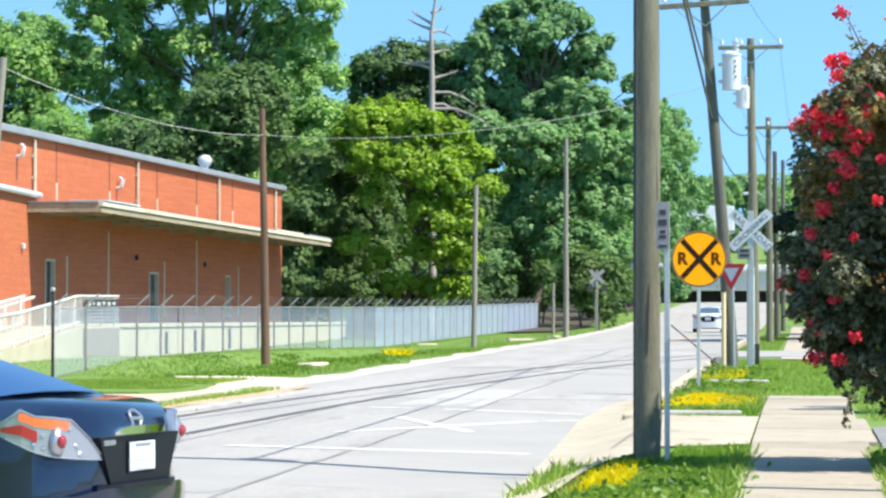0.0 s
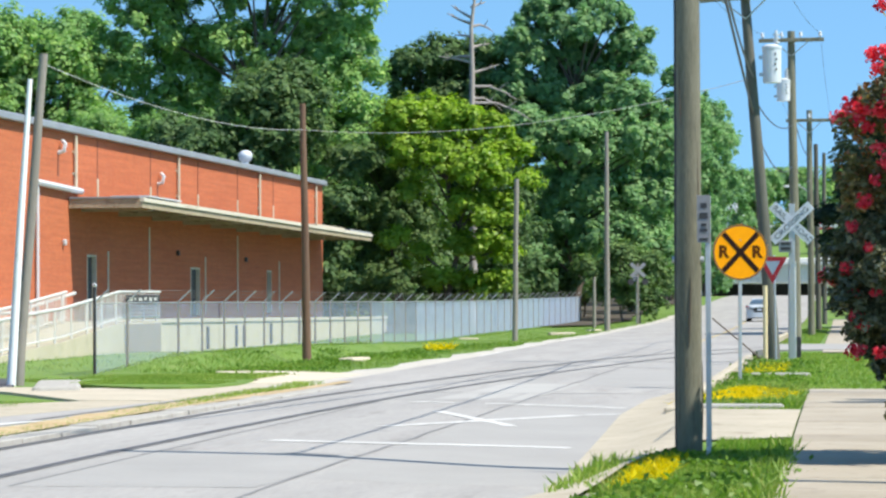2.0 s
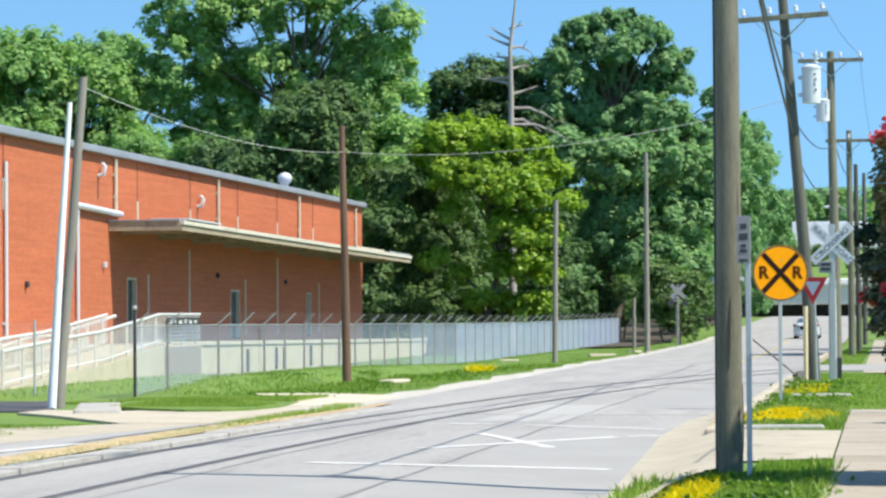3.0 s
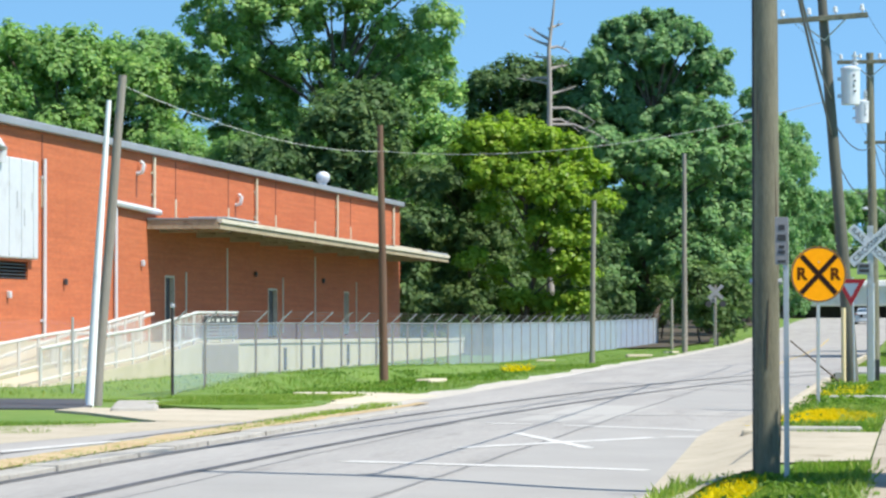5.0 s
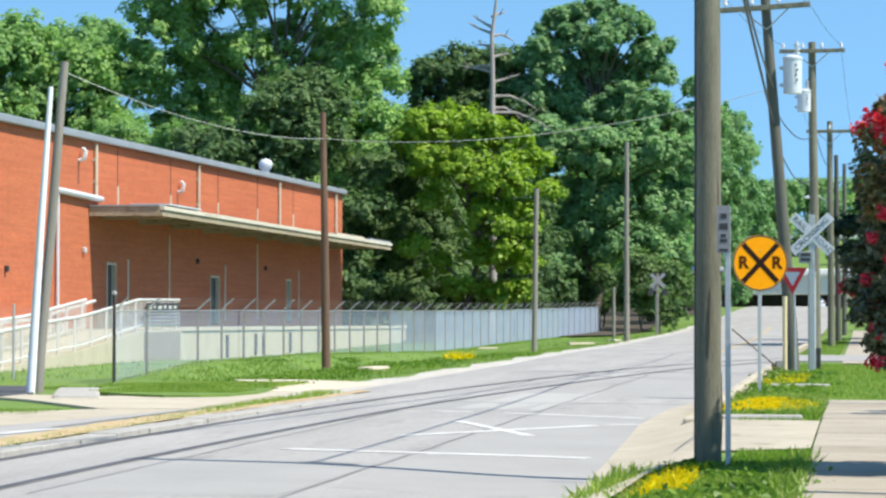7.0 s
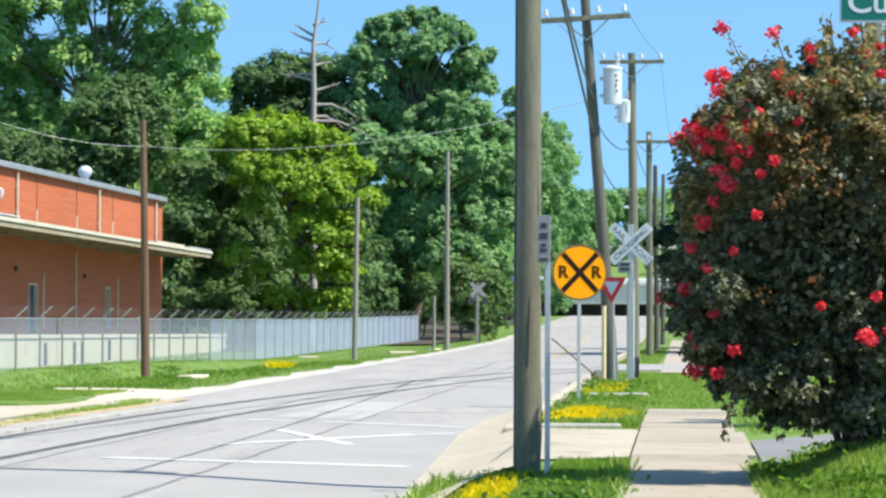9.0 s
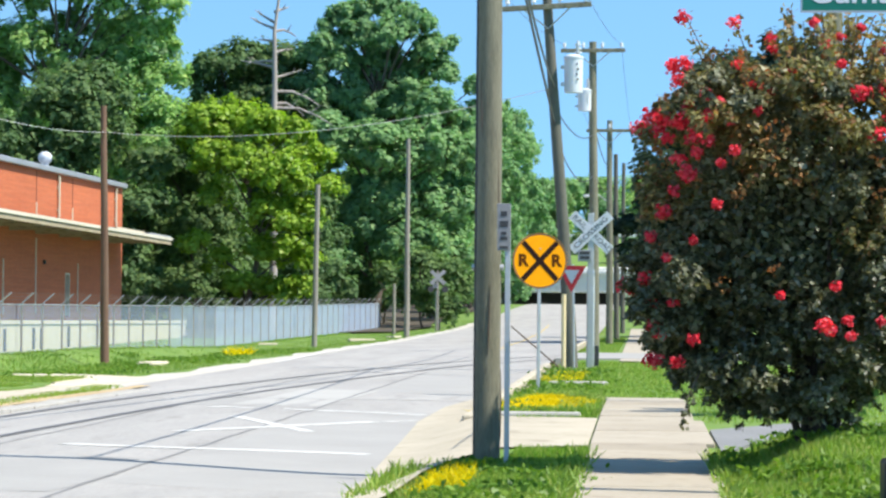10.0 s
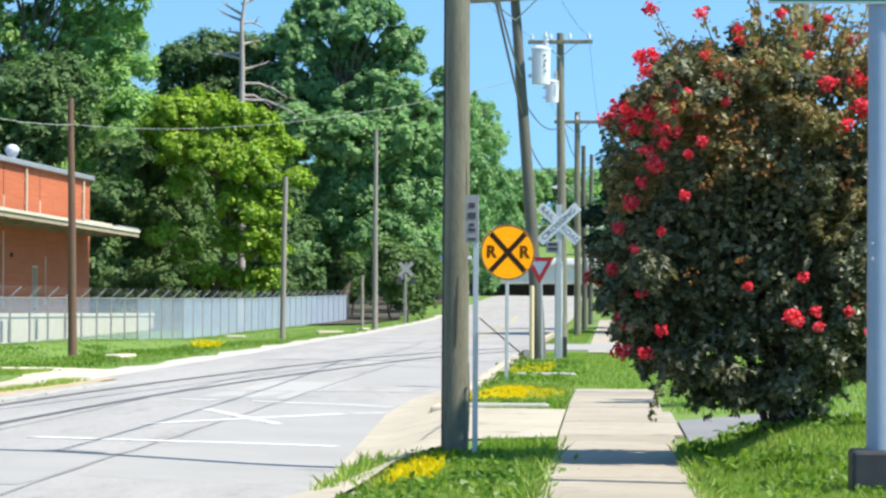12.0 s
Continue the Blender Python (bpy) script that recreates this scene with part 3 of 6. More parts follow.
for k in range(60):
    y = 20.0 + k * 0.56
    if y > 53.2:
        break
    x = -9.17 + 0.012 * (y - 32)
    w = 0.62 * (1 - 0.75 * smooth(42, 53, y)) + 0.05 * noise.noise((y, 0.3, 0))
    low = 1 - smooth(36, 50, y)
    row = [bm.verts.new((x + 0.16 + 0.05 * noise.noise((y * 3, 9, 0)), y, 0.04 + 0.055 * low)), bm.verts.new((x - w * 0.4, y, 0.045 + (0.075 + 0.03 * noise.noise((y * 2, 4, 0))) * low)), bm.verts.new((x - w * 0.85, y, 0.018))]
    if prev:
        bm.faces.new((prev[0], row[0], row[1], prev[1])), bm.faces.new((prev[1], row[1], row[2], prev[2]))
    prev = row
part("sand_bank", bm, M["median"], kerb_l, "yellowish sand and weeds heaped behind the kerb")
strip("road_marking", wander((-10.75, 33.6), (-10.15, 36.8), 6, 0.01), 0.26, 0.0145, M["paint"], road, "white painted bar")
strip("tar_seam", wander((-10.55, 33.0), (-9.60, 50.0), 16, 0.02), 0.09, 0.0135, M["tar"], road, "dark seam along the concrete strip")
prism_edge = [(-13.3, 50.9), (-12.6, 49.9), (-11.72, 49.2), (-11.1, 49.3), (-10.7, 49.8), (-10.52, 51.4), (-10.70, 53.6), (-11.4, 56.4), (-12.2, 58.2), (-14.6, 58.6), (-14.3, 56.0), (-13.9, 53.4)]
slab_of("lawn_tongue", prism_edge, -0.3, 0.055, M["ground"], "short green lawn tongue beside the drive", "lawn")
slab_of("sand_patch", [(-11.0, 52.6), (-9.8, 53.0), (-9.5, 58.5), (-10.4, 60.0), (-11.6, 61.2), (-13.0, 61.0), (-12.3, 58.6), (-11.4, 56.6), (-10.75, 54.4)], -0.2, 0.02, M["sand"], "pale sandy patch in the verge", "sand")
slab_of("gravel_apron", [(-10.9, 49.5), (-9.2, 49.0), (-9.12, 60.0), (-9.9, 62.0), (-10.6, 57.5)], -0.3, 0.009, M["gravel"], "pale gravel where the kerb ends", "gravel")
tagged(strip("gravel_shoulder", [(left_edge(y) - 0.32 + 0.16 * math.sin(y * 0.7) + 0.12 * math.sin(y * 1.9), y) for y in range(56, 220, 2)], 0.95, 0.013, M["gravel"], None), "narrow sandy shoulder along the street", "shoulder", kind="structure")
for x, y in ((-13.6, 50.6),):
    bm = bmesh.new()
    box(bm, -0.40, 0.40, -2.1, 2.1, -0.2, 0.12, 0.06)
    ob = tagged(part("kerb_stone", bm, M["ledge"]), "worn rounded concrete kerb beside the leaning pole", "kerb", kind="structure")
    ob.matrix_basis = pose(x, y, -0.04, 0, 0, 14)

# right side: kerb, aprons, sidewalk
bm = bmesh.new()
for y in np.arange(38.5, 130, 3.0):
    if not 70 < y < 90:
        h = height(-2.2, y)
        box(bm, -2.28, -2.10, y, y + 2.97, h - 0.1, h + 0.13, 0.03)
tagged(part("kerb_right", bm, M["concrete"]), "low pale concrete kerb", "kerb", kind="structure")
bm = bmesh.new()
prev = None
for y, x0, x1, z1 in ((22.0, -2.6, -2.05, 0.05), (24.2, -2.42, -1.95, 0.07), (26.2, -2.40, -1.9, 0.09), (28, -2.46, -1.8, 0.092), (30.7, -2.56, -1.45, 0.092), (31.2, -2.58, -0.52, 0.100), (34, -2.68, -0.52, 0.100), (38.6, -2.86, -0.52, 0.100), (39.3, -2.86, -2.12, 0.092), (44, -2.86, -2.2, 0.085), (48, -2.6, -2.24, 0.06), (52, -2.34, -2.26, 0.03)):
    low = camber(x0, y)
    s = 1 + low / 1.58
    row = [bm.verts.new((x0 * s, y * s, 0.0245 - camber(x0 * s, y * s))), bm.verts.new((x0 + 0.42 * (x1 - x0) * min(1, 0.6 / (x1 - x0)), y * (1 + 0.5 * low), 0.034 - 0.75 * low)), bm.verts.new((x0 + min(0.75, 0.9 * (x1 - x0)), y, z1 - 0.004)), bm.verts.new((x1, y, z1))]
    if prev:
        for k in range(3):
            bm.faces.new((prev[k], prev[k + 1], row[k + 1], row[k]))
    prev = row
tagged(part("apron_right", bm, M["concrete"], smooth=True), "pale concrete drive apron and gutter", "drive apron", kind="structure")
walk_r = tagged(new("sidewalk"), "narrow pale concrete sidewalk with worn joints", "sidewalk", kind="structure")
y = 18.0
while y < 46.5:
    wide = 0.10 if 30 < y < 37 else 0.0
    bm = bmesh.new()
    box(bm, -0.50, 0.72 + wide, y + 0.012, y + 1.488, 0.0, 0.118 + rng.uniform(-0.006, 0.006), 0.012)
    part("slab", bm, M["slab"], walk_r)
    y += 1.5
strip("far_slab", [(0.12, float(y)) for y in range(76, 196, 4)], 1.18, 0.105, M["slab"], walk_r)
slab_of("drive_right", [(0.85, 29.6), (1.3, 32.5), (60, 33.5), (60, 38.0), (2.0, 37.6), (0.85, 35.2)], 0.0, 0.108, M["drive"], "grey asphalt drive behind the flowering shrub", "drive")
slab_of("path_crossing", [(-2.2, 79), (30, 84), (30, 90), (-2.1, 88)], -0.1, 0.112, M["patch"], "pale paved crossing strip by the track")
for y0, x0, x1 in ((39.2, -2.0, -0.75), (54.6, -1.65, -0.55)):
    bm = bmesh.new()
    box(bm, x0, x1, y0, y0 + 0.30, 0.0, 0.145, 0.04)
    tagged(part("edging_kerb", bm, M["ledge"]), "low concrete edging across the grass strip", "kerb", kind="structure")


# ---- the warehouse ----
WX = -26.0
house = thing("warehouse", "long low red brick warehouse with a loading dock canopy", "warehouse")
Y0, Y1, ROOF = 52.0, 148.0, 7.15


def facade():
    """The street wall with its window and door openings cut through."""
    holes = [(80.9, 84.5, 2.70, 3.22), (100.6, 101.9, 0.75, 3.05), (117.2, 118.9, 0.75, 2.75), (133.2, 134.3, 0.75, 2.75)]
    ycut = sorted({Y0, Y1, *[h[0] for h in holes], *[h[1] for h in holes]})
    zcut = sorted({0.2, 0.75, ROOF, *[h[2] for h in holes if h[2] > 0.9], *[h[3] for h in holes]})
    bm = bmesh.new()
    for a, b in zip(ycut, ycut[1:]):
        for c, d in zip(zcut, zcut[1:]):
            if not any(h[0] <= a and b <= h[1] and h[2] <= c + 0.01 and d <= h[3] for h in holes):
                box(bm, WX - 0.3, WX, a, b, c, d)
    bmesh.ops.remove_doubles(bm, verts=bm.verts, dist=0.001)
    inner = [f for f in bm.faces if len([1 for g in bm.faces if g is not f and (g.calc_center_median() - f.calc_center_median()).length < 0.001]) > 0]
    bmesh.ops.delete(bm, geom=inner, context="FACES_ONLY")
    return bm


part("wall", facade(), M["brick"], house, "sunlit red brick street wall")
bm = bmesh.new()
box(bm, -60, WX - 0.3, Y1 - 0.3, Y1, 0, ROOF)
part("end_wall", bm, M["brick"], house)
bm = bmesh.new()
box(bm, -60, WX - 0.3, Y0, Y0 + 0.3, 0, ROOF)
part("end_wall", bm, M["brick"], house)
bm = bmesh.new()
box(bm, -60.3, -60, Y0, Y1, 0, ROOF)
part("rear_wall", bm, M["brick"], house)
bm = bmesh.new()
box(bm, WX - 0.36, WX + 0.03, Y0, 95.0, -0.8, 0.9, 0.02)
part("plinth", bm, M["dock"], house, "cream painted concrete base wall")
bm = bmesh.new()
box(bm, -60.4, WX + 0.10, Y0 - 0.2, Y1 + 0.25, ROOF + 0.05, ROOF + 0.20)
part("roof", bm, M["gutter"], house, "flat grey roof")
bm = bmesh.new()
box(bm, WX + 0.02, WX + 0.22, Y0 - 0.2, Y1 + 0.25, ROOF - 0.0, ROOF + 0.25, 0.04)
part("gutter", bm, M["gutter"], house, "long grey metal gutter along the roof edge")
# downpipes, joints and pipes on the wall
for y, z0, z1 in ((85.9, 0.95, 6.35), (93.9, 0.95, 5.25), (98.8, 5.25, 7.1), (114.7, 5.0, 7.1), (131.2, 5.0, 7.1), (145.7, 5.0, 7.1), (70.0, 0.95, 7.1)):
    bm = rod(bmesh.new(), (WX + 0.09, y, z0), (WX + 0.09, y, z1), 0.062, seg=8)
    box(bm, WX + 0.003, WX + 0.05, y - 0.14, y + 0.14, z1 - 0.6, z1 - 0.52)
    box(bm, WX + 0.003, WX + 0.05, y - 0.14, y + 0.14, z0 + 0.5, z0 + 0.58)
    part("downpipe", bm, M["cream"] if y > 96 else M["trim"], house, "pale grey downpipe")
bm = rod(bmesh.new(), (WX + 0.12, 93.6, 5.32), (WX + 0.12, 99.4, 5.20), 0.11, seg=8)
part("header_pipe", bm, M["white"], house, "white sloping drain pipe")
for y in (85.9, 102.1, 110.2, 118.6, 126.6, 134.8, 142.1):
    bm = bmesh.new()
    box(bm, WX + 0.003, WX + 0.018, y - 0.045, y + 0.045, 5.55, 7.1)
    part("wall_joint", bm, M["joint"], house, "dark open wall joint")
    bm = bmesh.new()
    box(bm, WX + 0.003, WX + 0.03, y - 0.09, y + 0.09, 4.9, 5.75)
    part("joint_cover", bm, M["cream"], house, "cream strip over the lower joint")
for y in (103.6, 110.0, 120.0, 126.6, 136.2):
    bm = bmesh.new()
    box(bm, WX + 0.003, WX + 0.03, y - 0.08, y + 0.08, 0.92, 4.2 if y in (110.0, 126.6) else 3.2)
    part("joint_cover", bm, M["cream"], house, "pale strip over a wall joint")
for y0, y1, z1 in ((100.6, 101.9, 3.05), (117.2, 118.9, 2.75), (133.2, 134.3, 2.75)):
    bm = bmesh.new()
    box(bm, WX - 0.22, WX - 0.14, y0 + 0.06, y1 - 0.06, 0.8, z1 - 0.06, 0.01)
    d = part("door", bm, M["dark"], house, "dark steel dock door")
    bm = bmesh.new()
    for a, b in ((y0, y0 + 0.08), (y1 - 0.08, y1)):
        box(bm, WX - 0.25, WX + 0.02, a, b, 0.8, z1 - 0.08)
    box(bm, WX - 0.25, WX + 0.02, y0, y1, z1 - 0.08, z1)
    part("door_frame", bm, M["cream"], d, "pale door frame")
# white sheet-metal hood with its elbow pipe, dark grille below
bm = bmesh.new()
box(bm, WX + 0.01, WX + 0.22, 76.5, 84.85, 3.30, 6.22, 0.05)
panel = part("wall_panel", bm, M["white"], house, "large white sheet-metal panel with rust streaks")
bm = bmesh.new()
for k in range(7):
    y = 77.2 + k * 1.18
    box(bm, WX + 0.222, WX + 0.25, y, y + 0.025, 3.35, 6.2)
part("panel_rib", bm, M["white"], panel)
for k in range(4):
    y = 82.0 + k * 0.72
    part("drain_slot", rod(bmesh.new(), (WX + 0.225, y, 4.25 + 0.5 * (k % 2)), (WX + 0.225, y, 4.75 + 0.5 * (k % 2)), 0.013, seg=6), M["gutter"], panel, "short grey slot")
bm = tube(bmesh.new(), [(WX + 0.25, 81.1, 6.0), (WX + 0.3, 81.1, 6.40), (WX + 0.28, 80.7, 6.56), (WX + 0.1, 80.3, 6.55)], 0.14, 10)
part("elbow_pipe", bm, M["white"], house, "white elbow vent pipe", True)
bm = tube(bmesh.new(), [(WX + 0.2, 80.5, 3.3), (WX + 0.25, 80.5, 3.0), (WX + 0.05, 80.5, 2.9)], 0.13, 10)
part("elbow_pipe", bm, M["white"], house, "white elbow vent pipe", True)
bm = bmesh.new()
for k in range(5):
    box(bm, WX - 0.15, WX - 0.05, 80.9, 84.5, 2.72 + k * 0.10, 2.77 + k * 0.10)
part("grille", bm, M["dark"], house, "dark louvred grille")
for y, z in ((82.5, 2.25), (88.2, 2.68), (97.4, 3.42), (114.7, 3.29), (128.2, 3.18), (81.1, 1.36)):
    bm = bmesh.new()
    box(bm, WX + 0.003, WX + 0.13, y - 0.09, y + 0.09, z - 0.10, z + 0.10, 0.03)
    part("wall_lamp", bm, M["trim"] if y in (97.4, 82.5) else M["dark"], house, "small wall fitting")
for y, z in ((96.8, 6.72), (111.4, 6.2)):
    bm = tube(bmesh.new(), [(WX, y, z - 0.3), (WX + 0.2, y, z - 0.25), (WX + 0.25, y, z), (WX + 0.1, y + 0.25, z + 0.1)], 0.07, 8)
    part("vent_pipe", bm, M["white"], house, "small white vent spout", True)
    bm = bmesh.new()
    box(bm, WX + 0.003, WX + 0.012, y - 0.10, y + 0.08, z - 1.1, z - 0.3)
    part("rust_streak", bm, M["joint"], house, "rust stain")
# roof vent
bm = rod(bmesh.new(), (-28, 138.3, 7.3), (-28, 138.3, 8.0), 0.17, seg=14)
rod(bm, (-28, 138.3, 7.95), (-28, 138.3, 8.12), 0.19, 0.33, 14)
ball(bm, (-28, 138.3, 8.25), 0.34, 2, (1, 1, 0.8))
part("roof_vent", bm, M["white"], house, "round white roof ventilator", True)
# canopy
CY0, CY1, CX, CZ = 98.2, 147.6, -23.5, 4.93


def canopy_z(y):
    """The canopy falls a little towards its far end."""
    return CZ - 0.27 * (y - CY0) / (CY1 - CY0)


def along_canopy(x0, x1, z0, z1, y0=CY0, y1=CY1):
    return loft(bmesh.new(), [[(x0, y, canopy_z(y) + z0), (x1, y, canopy_z(y) + z0), (x1, y, canopy_z(y) + z1), (x0, y, canopy_z(y) + z1)] for y in (y0, y1)])


can = part("canopy", along_canopy(WX + 0.02, CX, -0.16, -0.02), M["canopy"], house, "flat dock canopy of weathered boards, darkened for underside shade")
part("fascia", along_canopy(CX + 0.003, CX + 0.07, -0.34, -0.135, CY0 - 0.05, CY1), M["canopy_edge"], can, "weathered tan edge board")
part("edge_flashing", along_canopy(CX - 0.02, CX + 0.13, -0.13, 0.005, CY0 - 0.07, CY1 + 0.05), M["flashing"], can, "pale weathered edge strip")
part("end_board", along_canopy(WX + 0.02, CX - 0.003, -0.34, -0.02, CY0 - 0.08, CY0 - 0.003), M["canopy_edge"], can, "weathered brown end board")
part("end_flashing", along_canopy(WX + 0.02, CX - 0.025, -0.012, 0.04, CY0 - 0.12, CY0 + 0.5), M["gutter"], can, "thin grey sheet edge")
part("top_sheet", along_canopy(CX - 1.2, CX + 0.16, 0.045, 0.10, CY0 + 0.6, CY0 + 5.6), M["trim"], can, "pale raised roofing sheet")
part("top_sheet", along_canopy(CX - 1.6, CX - 0.1, 0.01, 0.12, 133.0, 140.5), M["cream"], can, "pale raised roofing sheet")
part("top_sheet", along_canopy(CX - 0.9, CX + 0.02, 0.01, 0.10, 141.5, CY1 + 0.2), M["gutter"], can, "pale raised roofing sheet")
for k, y in enumerate(np.arange(CY0 + 1.6, CY1 - 0.4, 5.3)):
    part("beam", along_canopy(WX + 0.02, CX - 0.01, -0.40, -0.164, y, y + 0.22), M["canopy_edge"], can, "tan cross beam")
for x in (WX + 0.65, WX + 1.25, WX + 1.85):
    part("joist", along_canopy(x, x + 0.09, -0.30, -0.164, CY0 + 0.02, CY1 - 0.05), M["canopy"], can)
# dock platform and its retaining wall, sloping gently away
bm = bmesh.new()
loft(bm, [[(WX + 0.03, 92.8, -0.8), (-23.5, 92.8, -0.8), (-23.5, 92.8, 0.80), (WX + 0.03, 92.8, 0.80)], [(WX + 0.03, 153.0, -1.0), (-23.5, 153.0, -1.0), (-23.5, 153.0, 0.43), (WX + 0.03, 153.0, 0.43)]])
# dark sheet added over the unseen dock top to lessen bounce on the wall
bm_bounce = bmesh.new()
loft(bm_bounce, [[(WX + 0.04, 93.0, 0.70), (-23.66, 93.0, 0.70), (-23.66, 93.0, 0.804), (WX + 0.04, 93.0, 0.804)], [(WX + 0.04, 152.8, 0.3), (-23.66, 152.8, 0.3), (-23.66, 152.8, 0.4355), (WX + 0.04, 152.8, 0.4355)]])
dock = tagged(part("loading_dock", bm, M["dock"]), "cream concrete loading dock wall in front of the warehouse", "loading dock", kind="structure")
bm = bmesh.new()
loft(bm, [[(-23.6, 92.8, 0.72), (-23.44, 92.8, 0.72), (-23.44, 92.8, 0.86), (-23.6, 92.8, 0.86)], [(-23.6, 153.0, 0.35), (-23.44, 153.0, 0.35), (-23.44, 153.0, 0.49), (-23.6, 153.0, 0.49)]])
part("dock_floor", bm_bounce, M["drive"], dock, "added dark grey sheet that cuts light bounced at the wall")
part("dock_edge", bm, M["cream"], dock, "pale rounded dock edge")
for y in (98.0, 108.6, 113.9, 115.4, 121.0, 127.5, 128.9):
    bm = bmesh.new()
    box(bm, -23.497, -23.40, y, y + 0.17, -0.40, 0.45, 0.03)
    part("dock_bumper", bm, M["dark"], dock, "worn dark rubber bumper")

# access ramp with white railings
ramp_thing = thing("access_ramp", "cream concrete access ramp with white tubular railings", "ramp")
prof = [(60.0, -0.55), (71.1, -0.12), (77.0, 0.18), (80.6, 0.32), (87.3, 0.80), (92.7, 0.80)]
bm = bmesh.new()
loft(bm, [[(-23.3, y, -0.9), (-21.5, y, -0.9), (-21.5, y, z), (-23.3, y, z)] for y, z in prof])
part("ramp_slab", bm, M["dock"], ramp_thing, "cream concrete slab")


def railing(x, pts, tall, gap, name="railing"):
    rail = part(name, tube(bmesh.new(), [(x, y, z + tall) for y, z in pts], 0.045, 6), M["rail_white"], ramp_thing, "white tubular handrail")
    part("low_rail", tube(bmesh.new(), [(x, y, z + 0.14) for y, z in pts], 0.03, 6), M["rail_white"], rail)
    yy, zz = [p[0] for p in pts], [p[1] for p in pts]
    y = yy[0]
    while y <= yy[-1] + 0.01:
        z = float(np.interp(y, yy, zz))
        part("post", rod(bmesh.new(), (x, y, z - 0.05), (x, y, z + tall), 0.04, seg=6), M["rail_white"], rail)
        y += gap
    y = yy[0]
    bm = bmesh.new()
    while y < yy[-1]:
        z = float(np.interp(y, yy, zz))
        rod(bm, (x, y, z + 0.14), (x, y, z + tall), 0.012, seg=4)
        y += 0.16
    part("baluster", bm, M["rail_white"], rail, "thin white upright bars")


railing(-21.55, [(71.1, -0.12), (77.0, 0.18), (80.6, 0.32), (87.3, 0.80), (92.6, 0.80)], 0.93, 1.75)
railing(-23.2, [(71.1, -0.12), (77.0, 0.18), (80.6, 0.32), (87.3, 0.80)], 0.93, 1.75)
bm = tube(bmesh.new(), [(-24.5, 70, -0.10), (-24.5, 76.1, 0.42), (-24.5, 83.6, 1.09), (-24.5, 86.0, 1.12), (-24.5, 93.3, 1.70)], 0.055, 6)
part("wall_handrail", bm, M["rail_white"], ramp_thing, "pale sloping handrail")
bm = bmesh.new()
loft(bm, [[(-25.96, y, -0.9), (-24.45, y, -0.9), (-24.45, y, z), (-25.96, y, z)] for y, z in ((62, -0.6), (76.1, 0.05), (83.6, 0.66), (86.0, 0.70), (92.75, 0.79))])
part("upper_ramp", bm, M["dock"], ramp_thing, "cream concrete upper ramp")
bm = bmesh.new()
box(bm, -21.49, -21.455, 87.85, 92.2, 1.38, 1.63, 0.01)
board = part("notice_board", bm, M["dark"], ramp_thing, "dark notice board on the landing rail")
for k, (y, w) in enumerate(((88.2, 0.35), (88.8, 0.2), (89.35, 0.45), (90.1, 0.3), (90.75, 0.35), (91.4, 0.4))):
    bm = bmesh.new()
    box(bm, -21.454, -21.447, y, y + w, 1.44 + 0.02 * (k % 2), 1.57 - 0.015 * (k % 3))
    part("text_bar", bm, M["rail_white"], board, "pale bar")
for k in range(4):
    part("infill_bar", rod(bmesh.new(), (-21.5, 87.5, 0.97 + k * 0.11), (-21.5, 92.5, 0.97 + k * 0.11), 0.022, seg=5), M["gutter"], ramp_thing, "grey infill bar")
bm = bmesh.new()
box(bm, -21.498, -21.46, 87.7, 92.4, -0.45, 0.74, 0.01)
part("landing_panel", bm, M["stained"], ramp_thing, "grey concrete panel below the landing")

# ---- chain-link fence ----
fence = thing("chain_link_fence", "grey chain-link fence with barbed-wire arms along the verge", "fence")
FX = -17.9
fy = [70.0, 73.3] + [79.15 + 3.035 * k for k in range(41)]


def fence_z(y):
    return float(np.interp(y, [70, 80, 120, 150, 200], [-0.42, -0.42, -0.52, -0.55, -0.40]))


def fence_x(y):
    return -17.9 if y < 180 else -17.9 + 0.02 * (y - 180)


for i, y in enumerate(fy):
    z, x = fence_z(y), fence_x(y)
    post = part("post", rod(bmesh.new(), (x, y, z - 0.2), (x, y, z + 1.88), 0.036, seg=7), M["post"], fence)
    part("barb_arm", rod(bmesh.new(), (x, y, z + 1.86), (x + 0.34, y + 0.05, z + 2.18), 0.02, seg=5), M["galv"], post)
    if i + 1 < len(fy):
        y1 = fy[i + 1]
        bm = bmesh.new()
        vs = [bm.verts.new(p) for p in ((x, y, z + 0.02), (fence_x(y1), y1, fence_z(y1) + 0.02), (fence_x(y1), y1, fence_z(y1) + 1.82), (x, y, z + 1.82))]
        bm.faces.new(vs)
        part("mesh_panel", bm, M["mesh"] if y < 112 else M["mesh_mid"] if y < 124 else M["mesh_fine"], fence, "open galvanised wire mesh")
        part("top_rail", rod(bmesh.new(), (x, y, z + 1.84), (fence_x(y1), y1, fence_z(y1) + 1.84), 0.016, seg=5), M["galv"], fence)
for off, up in ((0.12, 1.98), (0.23, 2.07), (0.33, 2.16)):
    part("barbed_wire", tube(bmesh.new(), [(fence_x(y) + off, y, fence_z(y) + up) for y in fy], 0.004, 4), M["post"], fence)
